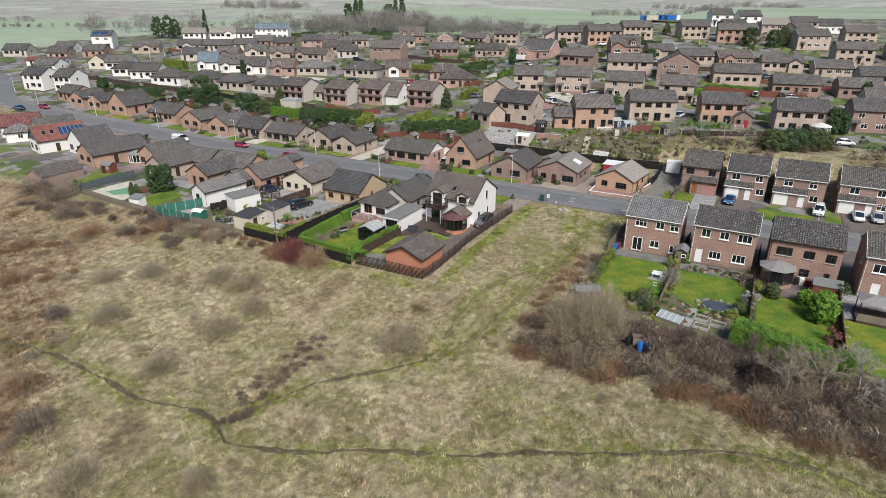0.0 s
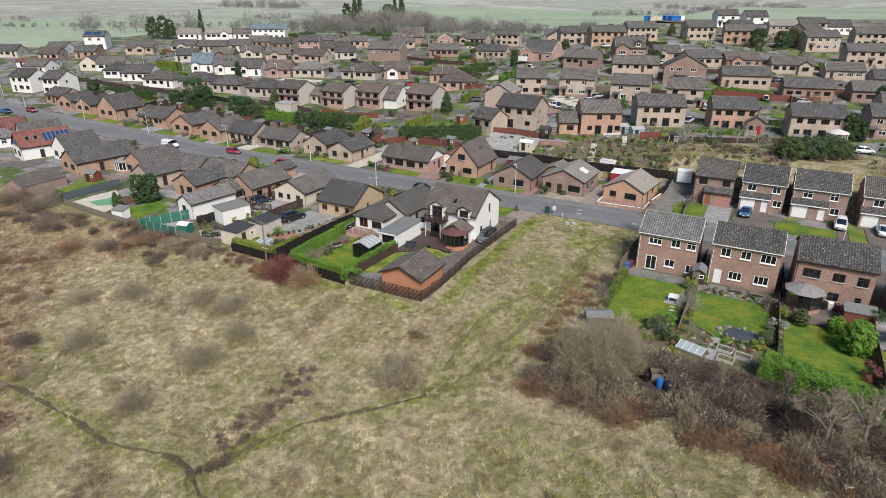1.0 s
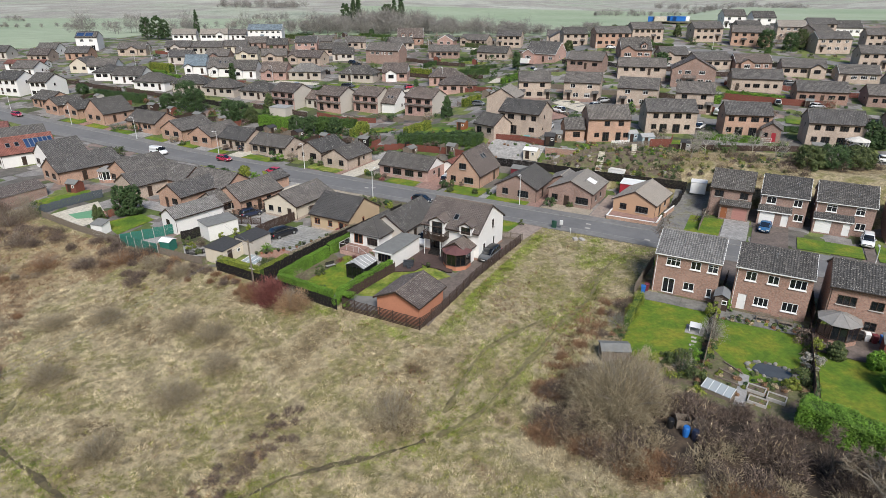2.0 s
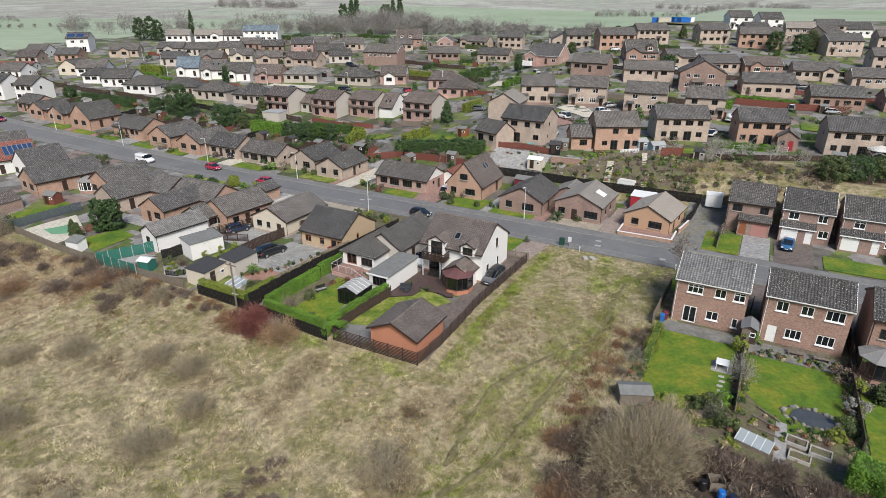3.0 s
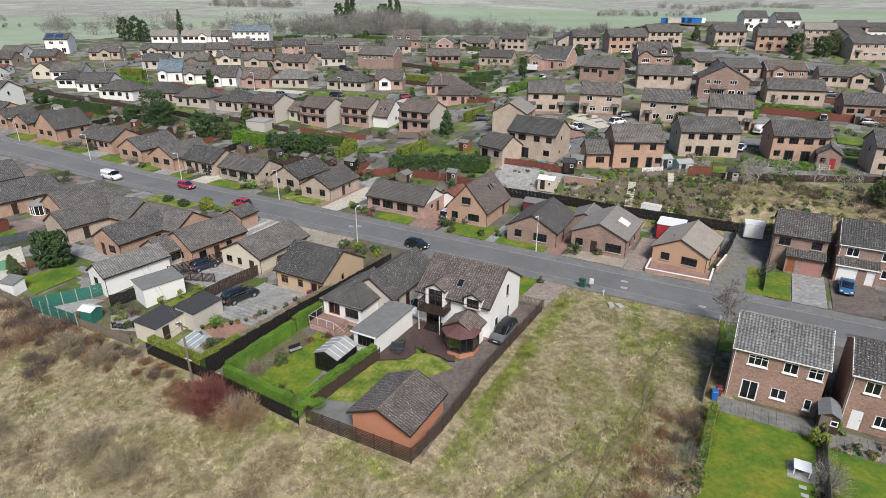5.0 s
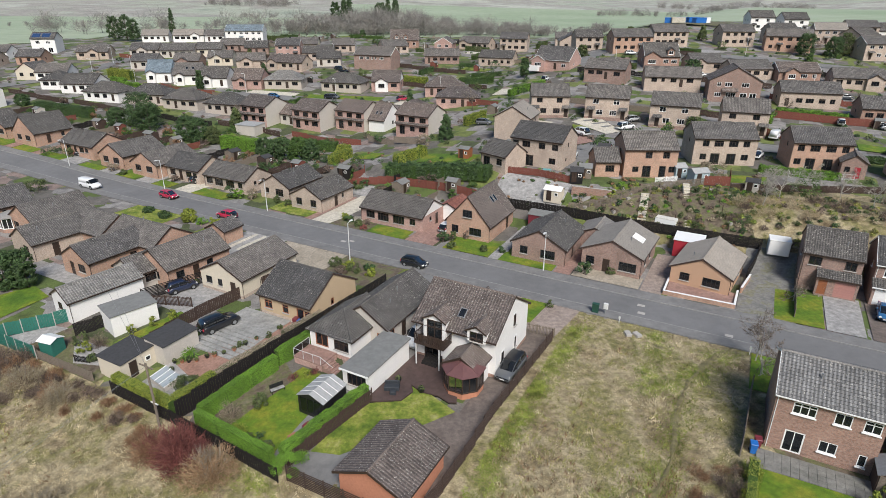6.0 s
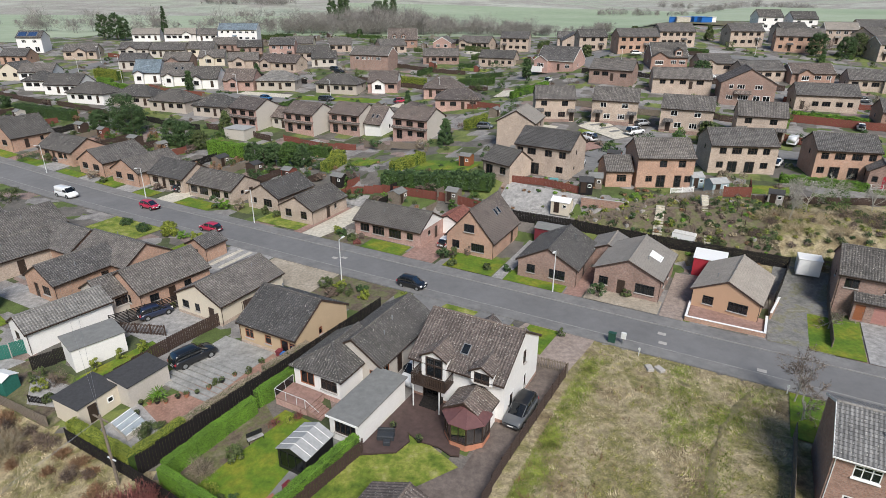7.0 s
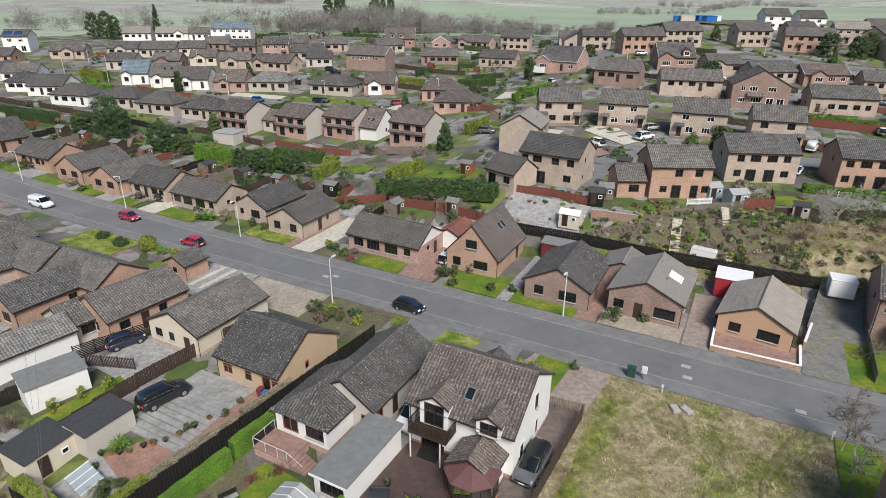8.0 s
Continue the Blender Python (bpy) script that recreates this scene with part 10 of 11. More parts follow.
for k in range(110):
    u, n = re_.uniform(-260, 40), re_.uniform(142, 310)
    r = re_.uniform(0.9, 2.4)
    if is_free(u, n, 2 * r, 2 * r):
        bush(u, n, r, r * re_.uniform(1.1, 1.7), re_.choice(("leaf_mid", "leaf_dark", "leaf_dark", "leaf_ever", "twig_brown", "leaf_ever", "twig_grey")), "garden shrub between houses of the estate", k, 0.13, 800)
for k in range(70):
    u, n, ln = re_.uniform(-255, 40), re_.uniform(144, 312), re_.uniform(6, 15)
    along = re_.random() < 0.62
    if is_free(u, n, ln + 1 if along else 2, 2 if along else ln + 1):
        d = (ln / 2, 0.4) if along else (0.4, ln / 2)
        hedge(u - d[0], n - d[1], u + d[0], n + d[1], re_.uniform(1.0, 1.8), re_.uniform(1.2, 2.2), re_.choice(("leaf_hedge", "leaf_ever", "leaf_dark", "leaf_dark", "leaf_mid", "leaf_ever")), "garden hedge between houses of the estate", k, 0.13, 90, 0.14)
for k in range(44):
    u, n = re_.uniform(-230, 30), re_.uniform(144, 300)
    if is_free(u, n, 3.4, 3.4):
        shed(u, n, re_.choice((0, 90)), re_.uniform(1.8, 2.8), re_.uniform(1.5, 2.2), 1.8, 2.3, re_.choice(("fence_brown", "fence_grey", "harl_grey", "fence_dark", "fence_red")), re_.choice(("felt_grey", "felt", "felt_grey")), "small garden shed in the estate", door="S")
for k in range(60):
    u, n = re_.uniform(-250, 40), re_.uniform(144, 310)
    a, b = re_.uniform(3, 6), re_.uniform(2.5, 4)
    mt, lb, ct = (("lawn_bright", "small garden lawn of the estate", "lawn"), ("drive_pale", "pale slabbed drive in the estate", "driveway"), ("drive_grey", "grey slabbed drive in the estate", "driveway"), ("lawn", "small garden lawn of the estate", "lawn"))[k % 4]
    if is_free(u, n, 2 * a, 2 * b):
        sheet(ct, rect(u - a, u + a, n - b, n + b), MAT[mt], 0.14 + 0.004 * (k % 9), lb, ct, step=1.5)
for k in range(26):
    u, n = re_.uniform(-250, 40), re_.uniform(150, 320)
    if is_free(u, n, 3, 3):
        conifer(u, n, re_.uniform(3.2, 7.0), re_.uniform(1.2, 2.6), re_.choice(("leaf_dark", "leaf_dark", "leaf_mid")), "dark evergreen tree in an estate garden", k, 1500, 0.24, re_.choice((0, 1, 2)))
for k in range(22):
    u, n = re_.uniform(-255, 40), re_.uniform(150, 325)
    if is_free(u, n, 2, 2):
        bare_tree(u, n, re_.uniform(4, 7), 2, "twig_grey", "leafless garden tree in the estate", k, 500, 0.1)
for k in range(24):
    u, n = re_.uniform(-240, 40), re_.uniform(150, 300)
    if is_free(u, n, 5, 3):
        car(u, n, re_.choice((0, 12, 90)), re_.choice(("car_white", "car_silver", "car_black", "car_grey", "car_red", "car_blue")), "hatch", "car parked in the estate", 0.15)
# back gardens of the street's bungalows: a fence, a shed and shrubs to each
for k in range(15):
    u = -208 + k * 9.7
    fence([(u, 127.4), (u + 0.4, 134.6)], 1.5, COL[(k * 3) % 5], "garden fence of stained boards between bungalow gardens", "board", bay=3.6)
    if k % 5 != 2:
        shed(u + re_.uniform(2, 7), re_.uniform(130, 133.5), re_.choice((0, 90)), re_.uniform(1.9, 3.2), re_.uniform(1.6, 2.4), 1.9, 2.4, re_.choice(("fence_brown", "fence_grey", "harl_grey", "fence_dark", "fence_red")), re_.choice(("felt_grey", "felt")), "garden shed behind a bungalow", door="S")
    for _ in range(4):
        bush(u + re_.uniform(1, 9), re_.uniform(128, 140), re_.uniform(0.6, 1.5), re_.uniform(0.9, 2.2), re_.choice(("leaf_mid", "leaf_dark", "leaf_dark", "leaf_ever", "twig_brown", "twig_rust")), "shrub in a bungalow's back garden", k, 0.1, 900)
    sheet("paving", rect(u + 1, u + re_.uniform(4, 8), 127, re_.uniform(128.6, 131)), MAT[("drive_grey", "drive_red", "drive_pale")[k % 3]], 0.12, "paved patch behind a bungalow", "paving")
spots = [(re_.uniform(-255, 42), re_.uniform(142, 322), re_.uniform(0.4, 1.3)) for _ in range(1000)]
spots = [p for p in spots if is_free(p[0], p[1], 2 * p[2], 2 * p[2])]
for k, (mt, lb) in enumerate((("leaf_mid", "mixed green garden planting in the estate"), ("leaf_dark", "dark evergreen garden planting in the estate"), ("twig_brown", "brown dormant garden planting in the estate"), ("leaf_dark", "evergreen garden planting in the estate"))):
    planting("garden_plants", spots[k::4], mt, lb, 70, 0.2, 20 + k)
back = [(re_.uniform(-212, -64), re_.uniform(127, 146), re_.uniform(0.3, 1.0)) for _ in range(260)] + [(re_.uniform(-62, -20), re_.uniform(129, 146), re_.uniform(0.2, 0.55)) for _ in range(190)]
back = [p for p in back if is_free(p[0], p[1], 2 * p[2], 2 * p[2])]
for k, (mt, lb) in enumerate((("leaf_mid", "mixed green planting in back gardens"), ("leaf_dark", "dark green planting in back gardens"), ("twig_rust", "brown dormant planting in back gardens"), ("leaf_hedge", "bright green planting in back gardens"))):
    planting("garden_plants", back[k::4], mt, lb, 90, 0.12, 30 + k)
shed(-137.2, 149.0, 6, 6.0, 4.4, 2.3, 2.45, "harl_grey", "felt_pale", "flat roofed garage with a pale felt roof", "garage", door="", ridge="mono", category="garage")
sheet("lawn", rect(-99.4, -93.6, 141.4, 146.0), MAT["lawn_bright"], 0.14, "small round-ended back lawn", "lawn")
sheet("paving", [(-121, 152.0), (-110, 149.0), (-108.6, 153.0), (-119.6, 156.4)], MAT["drive_grey"], 0.2, "grey slabbed terrace behind a pink house", "paving")
fence([(-121, 151.8), (-110, 148.8), (-108.4, 153.0)], 1.1, "fence_grey", "weathered rail round a terrace", "rail")
strip("side_road", [(-262, 128), (-250, 140), (-244, 160), (-240, 172), (-225, 170), (-205, 168), (-180, 176), (-152, 181.5), (-124, 194), (-116, 208), (-110, 232)], 6.0, MAT["pave"], 0.13, "grey asphalt estate road", "road")
strip("side_road", [(-244, 172), (-252, 196), (-256, 225)], 5.5, MAT["pave"], 0.13, "grey asphalt estate road", "road")
strip("side_road", [(20, 232), (-20, 230), (-70, 236), (-80, 250), (-78, 270)], 6.0, MAT["pave"], 0.13, "grey asphalt estate road", "road")
strip("side_road", [(20, 276), (-30, 276), (-72, 268)], 6.0, MAT["pave"], 0.13, "grey asphalt estate road", "road")
sheet("lawn", [(-150, 183.5), (-126, 192.0), (-127, 197.0), (-150, 188.6)], MAT["lawn_bright"], 0.15, "green front lawns before hipped bungalows", "lawn")
sheet("driveway", [(-170, 180), (-153, 184), (-154, 188), (-170, 184)], MAT["drive_pale"], 0.15, "white gravel drive before bungalow", "driveway")
for u, n, rot, c in ((-141, 187, 10, "car_black"), (-186, 180.6, 60, "car_navy"), (-170, 258, 10, "car_white"), (-233, 166, 30, "car_black"), (-120, 196, 60, "car_red"), (-205, 214, 20, "car_white"), (-40, 241, 5, "car_white"), (-12, 238, 90, "car_silver"), (-66, 262, 30, "car_white"), (4, 186, 80, "car_silver"), (-276, 152, 60, "car_white")):
    car(u, n, rot, c, "hatch", "car parked in the estate", 0.15)
for u, n in ((-205, 166.5), (-170, 180.5), (-140, 188.6), (-112, 206), (-236, 172), (-250, 190), (-228, 182), (-66, 240), (-10, 233), (-30, 280), (-180, 240), (-150, 262), (-210, 205)):
    lamp_post(u, n, 0)

# ---- bare bushes, brambles and trees round the field ----
FIELD = (("twig_grey", -77.2, 49.8, 2.6, 2.0), ("twig_grey", -66.4, 53.2, 2.4, 2.2), ("twig_grey", -55.3, 43.0, 2.8, 2.4), ("twig_brown", -61.5, 53.4, 2.2, 2.1), ("twig_grey", -55.7, 49.3, 2.0, 2.0), ("twig_grey", -71.2, 38.5, 2.4, 2.0), ("twig_pale", -55.0, 34.1, 2.2, 2.0),
         ("twig_grey", -33.5, 51.1, 3.0, 2.6), ("twig_brown", -77.8, 35.7, 1.6, 1.4), ("twig_brown", -94, 38.5, 2.2, 2.0), ("twig_brown", -57.3, 21.5, 2.4, 2.0), ("twig_brown", -64.9, 24.5, 2.4, 1.8), ("twig_grey", -46.7, 18.9, 2.4, 1.8), ("twig_brown", -37.2, 24.1, 1.6, 1.3), ("twig_grey", -82.3, 46.0, 2.0, 1.4),
         ("twig_brown", -100, 55.0, 2.6, 2.0), ("twig_grey", -112, 58, 3.0, 2.4), ("twig_brown", -106.2, 46.6, 2.6, 2.2), ("twig_grey", -122, 62, 3.2, 2.6), ("twig_brown", -90, 61, 2.4, 1.8), ("twig_brown", -84, 62.6, 2.2, 1.6), ("twig_brown", -78, 62.6, 2.0, 1.6), ("twig_brown", -94, 58, 2.2, 1.5))
for i, (mt, u, n, r, h) in enumerate(FIELD):
    west = u < np.interp(n, (5, 20, 30, 40, 50, 60), (-46, -55, -68, -82, -92, -88)) + 3
    twiggy(u, n, r * 1.25, h * 1.1, ("twig_rust" if i % 2 else "twig_brown") if west else "twig_scrub", "bare brown scrub bush on the heath" if west else "bare hazy tan scrub bush on rough grass", i, 1500 if west else 2300, 0.0135 if west else 0.0115, stem="bark_pale", stems=22, fill=0.55)
twiggy(-60.2, 62.8, 3.1, 3.4, "twig_red", "dense bush of dark red dogwood stems", 3, 3600, 0.018, stem="twig_red", stems=60, fill=0.4)
twiggy(-62.9, 62.0, 2.0, 2.7, "twig_rust", "dark red brown dogwood bush by the fence", 5, 2200, 0.016, stem="twig_red", stems=30, fill=0.4)
twiggy(-56.4, 62.6, 2.5, 3.0, "twig_ochre", "tan leafless bush beside the fence", 4, 2600, 0.016, stem="bark_pale", stems=30, fill=0.4)
twiggy(-13.6, 60.8, 5.7, 5.4, "twig_scrub", "large round leafless grey bush", 1, 15000, 0.0115, stem="bark_pale", stems=46, fill=0.5)
rt = random.Random(5)
for mt, lb, share, cnt, sd in (("twig_brown", "tangled dark bramble and thorn thicket", 56, 1000, 1), ("twig_rust", "rusty brown bramble at the thicket's edge", 44, 640, 2), ("twig_scrub", "grey thorn stems in the thicket", 34, 520, 3)):
    spots = []
    for i in range(share):
        f = rt.random()
        u = -20 + 40 * f
        lo = 54.6 - 5.6 * f
        n = rt.uniform(lo, 63.5 - 3.4 * f) if sd != 2 else lo + rt.uniform(-0.6, 1.8)
        if not (-10 < u < -5.5 and 57.4 < n < 61.5):
            spots.append((u, n, rt.uniform(1.4, 2.7) * (0.75 if sd == 2 else 1), rt.uniform(1.2, 2.6) * (0.6 if sd == 2 else 1)))
    tangle("bramble_thicket", spots, mt, lb, cnt, 0.016, sd)
    if sd == 1:
        tangle("bramble_stems", [(u, n, r, h * 1.1) for u, n, r, h in spots], "twig_tan", "long pale arching bramble stems", 45, 0.026, 12)
spots = []
for i in range(40):
    n = 60 + 22 * rt.random() ** 1.5
    spots.append((-18.4 - 2.4 * (1 - abs(n - 68) / 26) + rt.gauss(0, 1.1), n, rt.uniform(0.5, 1.1), rt.uniform(0.25, 0.8)))
tangle("bramble_strip", spots, "twig_rust", "low rusty bracken at the field's edge", 260, 0.011, 4)
tangle("bramble_strip", [(u + 1.2, n, r, h + 0.5) for u, n, r, h in spots[::4]], "twig_brown", "dark brambles at the field's edge", 420, 0.011, 5)
tangle("bramble_strip", [(rt.uniform(-128, -80), rt.uniform(57, 66.5), rt.uniform(0.9, 2.2), rt.uniform(0.6, 1.7)) for _ in range(30)], "twig_brown", "brown bramble below the garden fences", 900, 0.012, 6)
tangle("bramble_strip", [(rt.uniform(-92, -66), rt.uniform(61.5, 65), rt.uniform(0.6, 1.3), rt.uniform(0.5, 1.2)) for _ in range(26)], "twig_rust", "rusty brambles against the garden fence", 420, 0.014, 15)
tangle("bramble_strip", [(rt.uniform(-92, -68), rt.uniform(62.5, 65), rt.uniform(0.6, 1.2), rt.uniform(0.6, 1.4)) for _ in range(16)], "twig_brown", "dark brambles against the garden fence", 500, 0.014, 16)
west = []
while len(west) < 70:
    u, n = rt.uniform(-125, -44), rt.uniform(12, 60)
    if u < np.interp(n, (5, 20, 30, 40, 50, 60), (-46, -55, -68, -82, -92, -88)):
        west.append((u, n, rt.uniform(0.7, 2.0), rt.uniform(0.4, 1.2)))
tangle("rushes", [(-42.3 - 0.12 * (n - 40) + rt.gauss(0, 1.0), n, rt.uniform(0.5, 1.0), rt.uniform(0.3, 0.6)) for n in np.linspace(31, 48, 34)], "twig_brown", "brown rushes along a wet ditch", 150, 0.02, 14)
tangle("heather", west[::2], "twig_rust", "rusty brown heather and bramble on the heath", 900, 0.012, 7)
tangle("heather", west[1::2], "twig_grey", "grey brown heather mounds on the heath", 600, 0.011, 8)
tangle("bramble_thicket", [(rt.uniform(-9.5, 3.0), rt.uniform(61.4, 64.6), rt.uniform(0.9, 1.6), rt.uniform(0.5, 1.1)) for _ in range(26)], "twig_brown", "low dark brambles below the vegetable beds", 620, 0.014, 17)
bare_tree(6.5, 55.8, 7.6, 4, "twig_grey", "spreading leafless tree with pale limbs", 3, 4200, 0.2, "bark_pale")
bare_tree(9.6, 57.8, 6.8, 4, "twig_grey", "spreading leafless tree with pale limbs", 7, 3600, 0.18, "bark_pale")
bare_tree(3.4, 58.0, 5.8, 3, "twig_brown", "small leafless tree in the thicket", 9, 2600, 0.12)
bare_tree(12.9, 60.4, 6.2, 2, "twig_pale", "pale leafless birch beside gardens", 2, 2400, 0.1, "twig_pale")
bare_tree(14.6, 56.0, 5.6, 2, "twig_pale", "pale leafless birch beside gardens", 4, 2400, 0.1, "twig_pale")
for i, (u, n, h) in enumerate(((-16.0, 142.4, 7.0), (-17.6, 146.0, 6.0), (-12.6, 150.0, 6.4), (-7.4, 147.0, 6.4), (-3.0, 145.4, 5.6), (-18.2, 138.6, 5.0), (-16.6, 101.2, 7.0), (-12.9, 118.6, 3.6), (-16.0, 98.4, 6.0))):
    bare_tree(u, n, h, 2, "twig_pale" if i < 6 else "twig_brown", "slender pale leafless birch" if i < 6 else "small leafless tree by the pavement", i, 1700, 0.08, "twig_pale")
tangle("bank_scrub", [(rt.uniform(-22, 24), rt.uniform(132.5, 149), rt.uniform(1.0, 2.4), rt.uniform(0.8, 2.2)) for _ in range(34)], "twig_brown", "wild leafless scrub on the bank", 520, 0.014, 9)
tangle("bank_scrub", [(rt.uniform(-22, 24), rt.uniform(132.5, 149), rt.uniform(1.0, 2.2), rt.uniform(0.8, 2.0)) for _ in range(26)], "twig_tan", "pale leafless scrub on the bank", 520, 0.014, 10)

# ---- rough grass, too many blades to count ----
PATH_A = [(22, 48.6), (13.7, 47.1), (9.2, 46.9), (2.6, 46.0), (-5.6, 43.1), (-13.5, 40.7), (-21.7, 37.3), (-29.9, 32.6), (-39.2, 29.0), (-42.9, 30.7), (-47.0, 31.0), (-52.4, 29.7), (-60.1, 29.7), (-67.2, 30.5), (-72.6, 29.9), (-84, 27)]
PATH_B = [(-41.2, 31.6), (-40.3, 36.2), (-37.7, 40.5), (-32.7, 46.2), (-28.7, 50.9), (-26.0, 56.4), (-24.7, 61.4), (-24.0, 69.1), (-22.5, 77.9), (-22.5, 87.5), (-22.6, 94.0), (-21.1, 98.6), (-18.4, 103.0)]
PATH_C = [(-67.2, 30.5), (-71.0, 35.3), (-74.0, 41.0)]
PATH_D = [(-29.4, 54.0), (-30.0, 59.8), (-29.6, 64.8), (-27.2, 70.3), (-23.6, 77.4)]


def drawn(pts, step=0.7):
    """Points along a line, with a slow wander, in the world's x and y."""
    out = []
    for (a, b) in zip(pts, pts[1:]):
        k = max(1, int(math.hypot(b[0] - a[0], b[1] - a[1]) / step))
        out += [(a[0] + (b[0] - a[0]) * i / k, a[1] + (b[1] - a[1]) * i / k) for i in range(k)]
    arr = np.array(out)
    s = np.arange(len(arr))
    arr = arr + 0.25 * np.stack([np.sin(s * 0.33), np.cos(s * 0.27)], 1)
    return np.stack(to_xy(arr[:, 0], arr[:, 1]), 1)


TRACKS = [(drawn(PATH_A), 0.36), (drawn(PATH_B), 0.22), (drawn(PATH_C), 0.15), (drawn(PATH_D), 0.15)]


def track_gap(x, y):
    """Distance to the nearest worn track."""
    best = np.full(x.shape, 99.0)
    for pts, w in TRACKS:
        for i in range(0, len(x), 4000):
            d = np.sqrt((x[i:i + 4000, None] - pts[None, :, 0]) ** 2 + (y[i:i + 4000, None] - pts[None, :, 1]) ** 2).min(1)
            best[i:i + 4000] = np.minimum(best[i:i + 4000], d - w)
    return best


def patch(x, y, s, k):
    return np.sin(x * s + 1.7 * np.sin(y * s * 0.7 + k)) * np.sin(y * s * 1.2 + 1.3 * np.sin(x * s * 0.8 - k)) + 0.5 * np.sin(x * s * 2.7 + y * s * 2.1 + k)


def in_field(x, y):
    u, n = to_un(x, y)
    return ((u < -39.4) & (n < 64.6) | (u >= -39.4) & (u < -36.4) & (n < 64.8) | (u >= -36.4) & (u < -17.4) & (n < 102.4) | (u >= -17.4) & (n < 55 - (u + 17) * 0.1))


def grass(name, count, mat, label, seed, keep, tall, blades=6, spread_r=0.2, wide=0.028, beside=None):
    """Tussocks: the blades of each lie over one way, and the way turns slowly across the field."""
    rng = np.random.default_rng(seed)
    yy = 18 + 92 * rng.random(count) ** 1.25
    xx = rng.uniform(-1.05, 0.92, count) * (14 + yy * 0.82)
    if beside is not None:
        at_ = beside[rng.integers(0, len(beside), count)] + rng.normal(0, 0.8, (count, 2))
        xx, yy = at_[:, 0], at_[:, 1]
    ok = in_field(xx, yy) & (yy > 22 + 14 * rng.random(len(xx))) & (np.abs(xx + 4) < 20 + yy * 0.8 - 10 * rng.random(len(xx)))
    xx, yy = xx[ok], yy[ok]
    ok = keep(xx, yy, rng) & (track_gap(xx, yy) > rng.uniform(-0.2, 0.3, len(xx)))
    xx, yy = xx[ok], yy[ok]
    base = np.stack([xx, yy, rough_ground(xx, yy) - 0.03], 1)
    m = len(base)
    b = np.repeat(base, blades, 0)
    b[:, :2] += rng.normal(0, spread_r, (m * blades, 2))
    turn = 2.2 * np.sin(xx * 0.11 + 1.3 * np.sin(yy * 0.17)) + 1.5 * np.sin(xx * 0.7 + yy * 0.5) + rng.normal(0, 0.7, m)
    fall = rng.uniform(0.2, 0.9, m)
    lean = np.repeat(np.stack([np.cos(turn) * fall, np.sin(turn) * fall], 1), blades, 0) + rng.normal(0, 0.4, (m * blades, 2))
    ht = np.repeat(rng.uniform(0.5, 1.2, m), blades) * tall * rng.uniform(0.6, 1.2, m * blades)
    tip = b + np.stack([lean[:, 0] * ht, lean[:, 1] * ht, ht], 1)
    d = unit(np.stack([rng.normal(size=m * blades), rng.normal(size=m * blades), np.zeros(m * blades)], 1)) * wide
    tri = np.stack([b - d, b + d, tip], 1)
    ob = new(name, soup(name, tri, MAT[mat]))
    return tagged(ob, label, "grass", kind="stuff")


def greenness(x, y):
    """Where short green grass grows: by the tracks, along the fence, over the eastern field and round the wet hollow."""
    u, n = to_un(x, y)
    g = 0.75 * patch(x, y, 0.13, 5) + 0.35 * patch(x, y, 0.6, 3)
    g = g + 0.75 * ramp(-40, -36, u) * ramp(66, 80, n) + 0.8 * ramp(-33, -38, u) * ramp(-42, -39, u) * ramp(64, 68, n)
    g = g + 1.1 * np.exp(-np.maximum(track_gap(x, y), 0) / 1.3)
    return g + 0.9 * np.exp(-((u + 37) / 5) ** 2 - ((n - 35) / 7) ** 2) + 0.6 * np.exp(-((u + 12) / 16) ** 2 - ((n - 47) / 4) ** 2)


def rustiness(x, y):
    """Where dead bracken and rushes stand: the heath, the wet ditch and beside the gardens."""
    u, n = to_un(x, y)
    west = ramp(4, -6, u - np.interp(n, (5, 20, 30, 40, 50, 60), (-46, -55, -68, -82, -92, -88)))
    ditch = np.exp(-((u + 42.3 + 0.12 * (n - 40)) / 1.9) ** 2) * ramp(29, 33, n) * ramp(50, 45, n)
    side = np.exp(-((u + 19.5 + 2.6 * (1 - np.abs(n - 70) / 26)) / 2.2) ** 2) * ramp(56, 61, n) * ramp(86, 78, n)
    return 0.45 * patch(x, y, 0.7, 2) + 0.4 * patch(x, y, 0.09, 9) + 0.9 * west + 1.0 * ditch + 1.5 * side


grass("dry_grass", 215000, "grass_dry", "straw coloured tussocks of winter grass", 1, lambda x, y, r: (patch(x, y, 0.16, 1) * 0.6 + patch(x, y, 1.25, 4) * 1.0 - 0.9 * greenness(x, y) - 0.8 * rustiness(x, y) > r.uniform(-1.9, 0.5, len(x))), 0.21, 7, 0.17, 0.029)
grass("tussock_grass", 34000, "grass_dry", "tall pale tussocks that lie over in the wind", 11, lambda x, y, r: (patch(x, y, 0.5, 7) * 0.9 + patch(x, y, 1.6, 2) * 0.6 - 0.7 * greenness(x, y) > r.uniform(-0.6, 1.3, len(x))), 0.36, 18, 0.24, 0.028)
grass("green_grass", 120000, "grass_green", "short green grass between the tussocks", 2, lambda x, y, r: greenness(x, y) > r.uniform(0.0, 1.3, len(x)), 0.2, 5, 0.16, 0.045)
grass("verge_grass", 27000, "grass_verge", "green grass beside the worn paths", 6, lambda x, y, r: patch(x, y, 0.35, 2) > r.uniform(-1.2, 0.7, len(x)), 0.16, 5, 0.14, 0.045, np.concatenate([TRACKS[0][0], TRACKS[1][0], TRACKS[3][0]]))
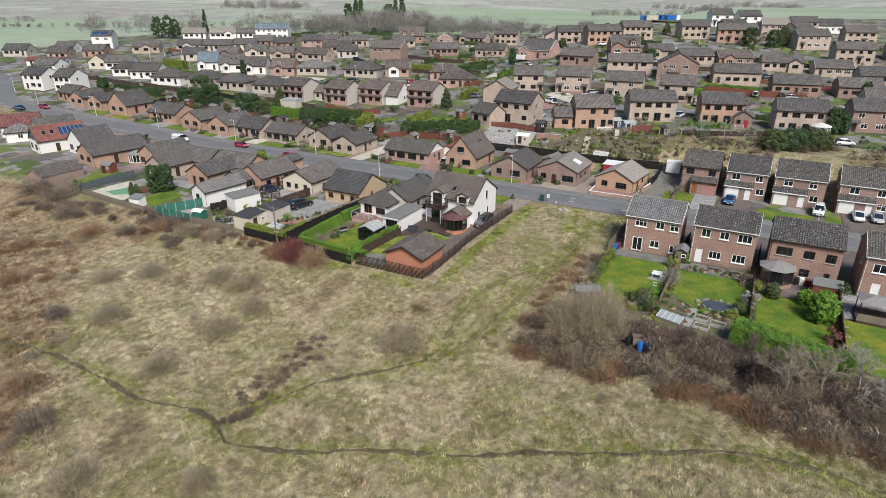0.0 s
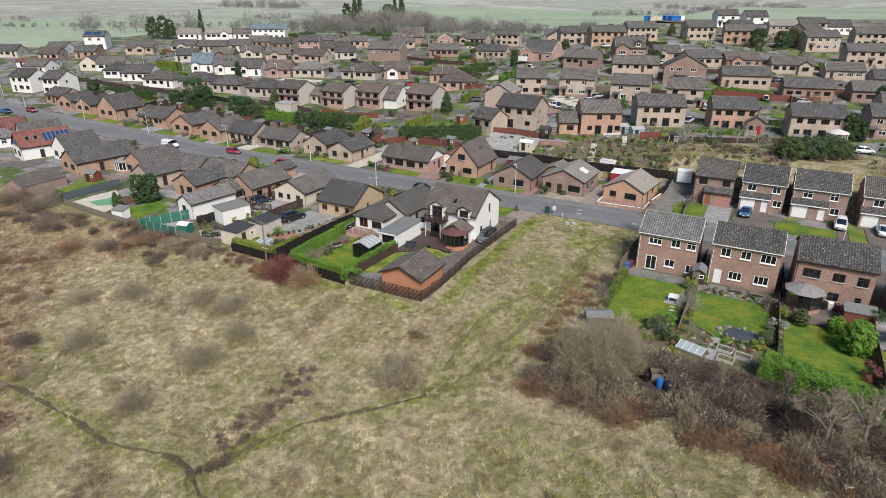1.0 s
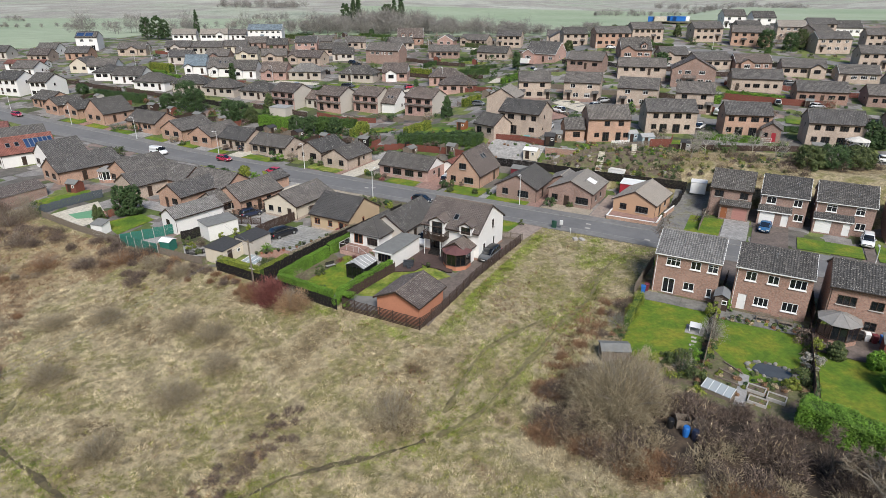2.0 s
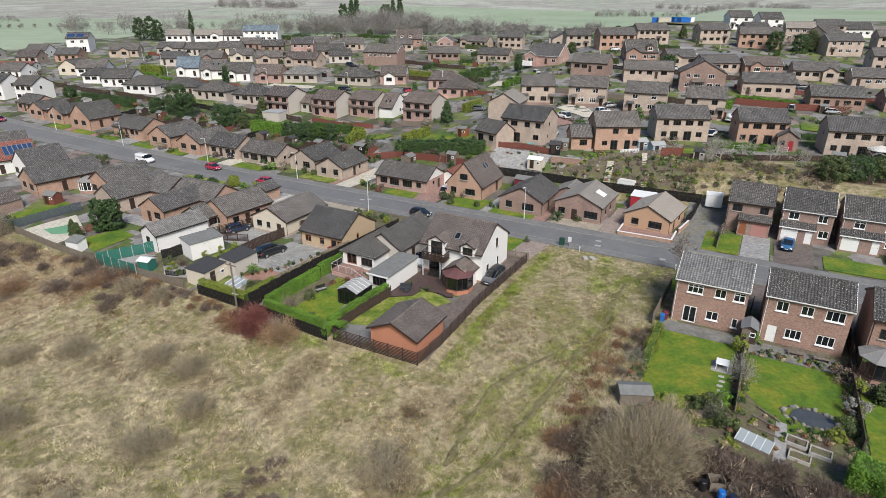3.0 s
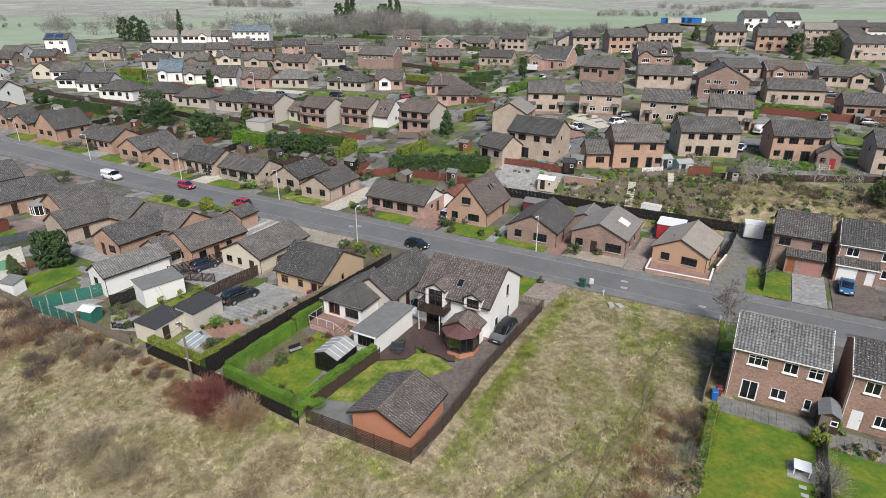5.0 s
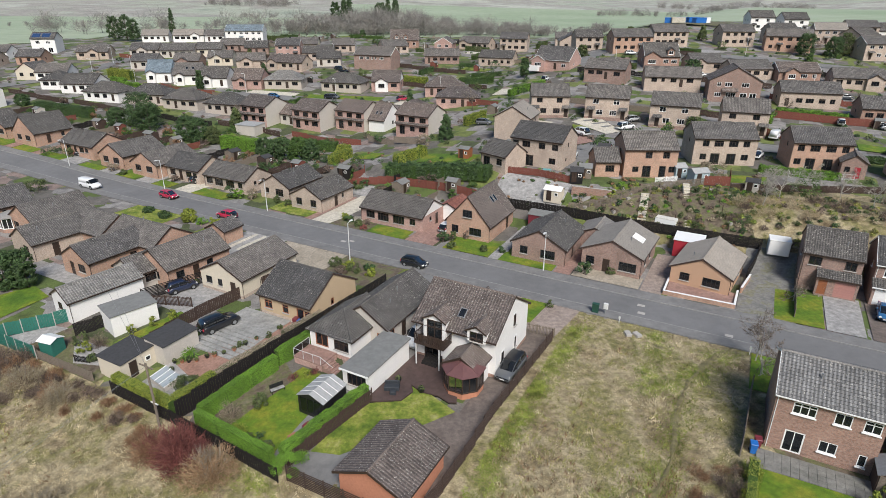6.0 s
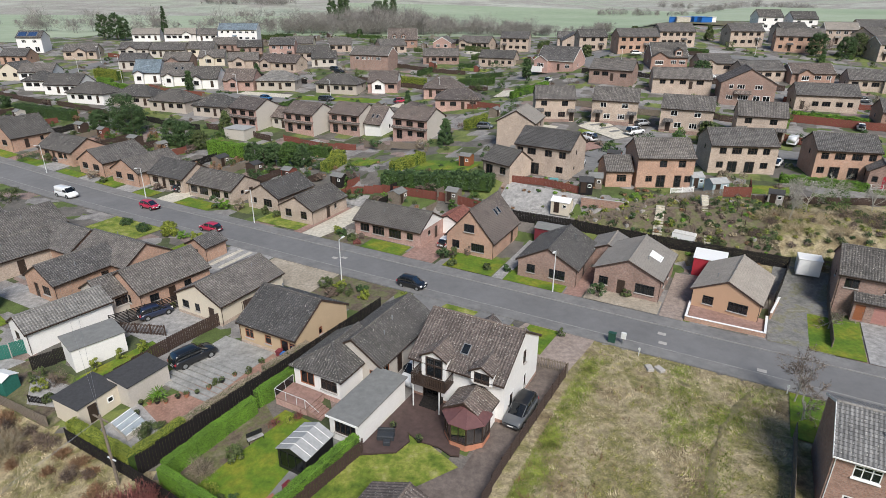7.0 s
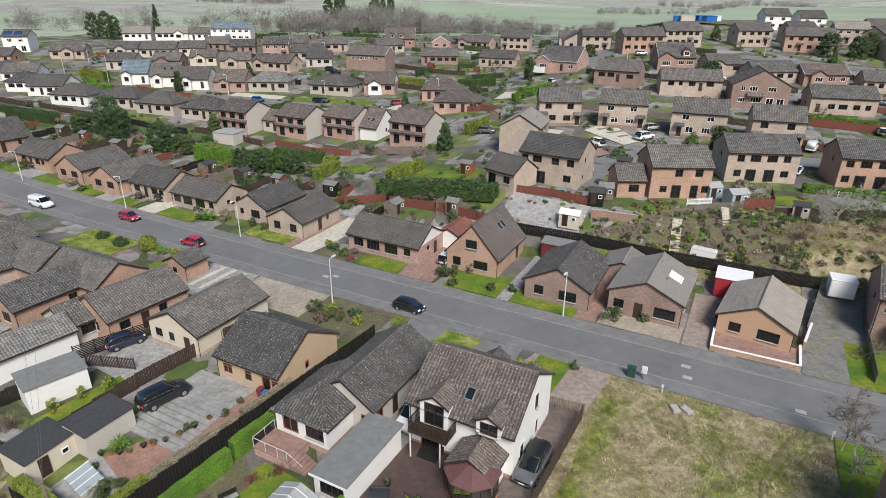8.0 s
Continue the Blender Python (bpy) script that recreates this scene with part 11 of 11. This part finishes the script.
grass("fence_grass", 26000, "grass_verge", "mossy green grass along the garden fences", 7, lambda x, y, r: patch(x, y, 0.5, 6) > r.uniform(-1.3, 0.8, len(x)), 0.13, 5, 0.14, 0.045, np.concatenate([drawn([(-36.2, 66), (-35.4, 99)]), drawn([(-36.2, 66), (-35.4, 99)]), drawn([(-64, 64.0), (-38, 64.2)]), drawn([(-27, 102), (-26, 90), (-19.6, 98)])]))
grass("rusty_grass", 110000, "grass_rust", "rust brown dead bracken and rushes", 3, lambda x, y, r: rustiness(x, y) > r.uniform(0.3, 1.6, len(x)), 0.4, 5, 0.16, 0.04)
for pts, nm in ((PATH_A, "muddy ditch path winding through the grass"), (PATH_B[:5], "wet brown mud track through rushes"), (PATH_B[4:], "trodden earth path across the field"), (PATH_C, "faint side path in the grass"), (PATH_D, "faint second track beside the path")):
    q = drawn(pts)
    muddy = pts[0] in (PATH_A[0], PATH_B[0])
    w = 0.75 if muddy else 0.8
    s = Shape()
    rows = []
    for i in range(len(q)):
        d = unit(q[min(i + 1, len(q) - 1)] - q[max(i - 1, 0)])
        nn = np.array([-d[1], d[0]])
        ww = w * (0.75 + 0.35 * math.sin(i * 0.41) + 0.2 * math.sin(i * 1.3))
        rows.append([(q[i][0] + nn[0] * ww * f, q[i][1] + nn[1] * ww * f, float(rough_ground(q[i][0] + nn[0] * ww * f, q[i][1] + nn[1] * ww * f)) + (0.07 if abs(f) < 0.3 else 0.0)) for f in (-0.5, -0.2, 0.2, 0.5)])
    for a, b in zip(rows, rows[1:]):
        for j in range(3):
            s.face([a[j], b[j], b[j + 1], a[j + 1]])
    tagged(new("path", s.mesh("path", MAT["mud" if muddy else "trodden"])), nm, "path", kind="structure")

# ---- woods and hedgerows in the distance ----
def far_wood(name, box, count, h, mats, label, seed):
    """A far leafless wood: many stems and fans of twigs."""
    rng = np.random.default_rng(seed)
    quads = []
    x, y = rng.uniform(box[0], box[1], count), rng.uniform(box[2], box[3], count)
    z = ground_z(x, y)
    for i in range(count):
        hh = h * rng.uniform(0.45, 1.2)
        k = 170
        root = np.array([x[i], y[i], z[i]])
        a = root + np.stack([rng.normal(0, 0.14 * hh, k), rng.normal(0, 0.14 * hh, k), hh * rng.uniform(0.15, 0.7, k)], 1)
        d = unit((a - root) * np.array([1.6, 1.6, 0.6]) + rng.normal(size=(k, 3)) * 0.25 * hh)
        b = a + d * hh * rng.uniform(0.15, 0.4, (k, 1))
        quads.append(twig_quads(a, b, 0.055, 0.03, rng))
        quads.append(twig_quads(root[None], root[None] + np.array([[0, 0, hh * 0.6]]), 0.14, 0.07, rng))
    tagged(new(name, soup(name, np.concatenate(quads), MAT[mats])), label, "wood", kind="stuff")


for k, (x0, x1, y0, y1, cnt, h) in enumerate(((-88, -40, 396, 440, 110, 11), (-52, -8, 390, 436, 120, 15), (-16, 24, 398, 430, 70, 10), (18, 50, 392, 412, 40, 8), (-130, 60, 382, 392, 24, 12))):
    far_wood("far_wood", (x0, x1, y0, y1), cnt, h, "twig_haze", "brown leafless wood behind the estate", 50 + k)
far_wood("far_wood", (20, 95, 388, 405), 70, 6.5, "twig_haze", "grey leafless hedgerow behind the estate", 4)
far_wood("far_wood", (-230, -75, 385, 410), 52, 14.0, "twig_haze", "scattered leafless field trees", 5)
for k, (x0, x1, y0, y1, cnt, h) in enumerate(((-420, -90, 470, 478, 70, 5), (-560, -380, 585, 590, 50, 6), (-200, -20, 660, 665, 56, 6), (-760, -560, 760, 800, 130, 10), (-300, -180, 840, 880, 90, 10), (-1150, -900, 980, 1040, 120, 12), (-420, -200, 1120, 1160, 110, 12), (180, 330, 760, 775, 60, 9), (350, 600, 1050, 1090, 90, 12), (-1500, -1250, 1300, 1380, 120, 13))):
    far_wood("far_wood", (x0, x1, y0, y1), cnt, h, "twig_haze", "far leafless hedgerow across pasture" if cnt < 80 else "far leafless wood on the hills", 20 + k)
for i, x in enumerate((-66.0, -61.0, -57.0, -38.0, -33.0, -28.5)):
    conifer(*to_un(x, 442.0 + 3 * (i % 2)), 17.0 + 2.5 * (i % 3), 3.6 + 0.5 * (i % 2), "leaf_dark", "tall dark pine behind the leafless wood", i, 3600, 0.34, 1 if i % 3 else 2)
rf2 = random.Random(9)
for i in range(14):
    u, n = -72 + i * 1.6, 368 + rf2.uniform(-4, 4)
    if i in (2, 4, 5, 8, 10, 11):
        mt = ("blue", "drive_pale", "blue", "blue", "blue", "white")[(2, 4, 5, 8, 10, 11).index(i)]
        st = thing("stacked_pallets", at(u, n, 0, 5 * i), "stacked building materials on a site", "building materials", "building site")
        part("stack", Shape().bevel_box(-3.2, 3.2, -1.5, 1.5, 0, 2.6, 0.1), MAT[mt], st)
        part("cover", Shape().bevel_box(-3.3, 3.3, -1.6, 1.6, 2.6, 2.8, 0.06), MAT[mt], st)
sheet("site_ground", rect(-86, -44, 352, 384), MAT["soil"], 0.4, "bare earth of a building site", "building site", step=4)
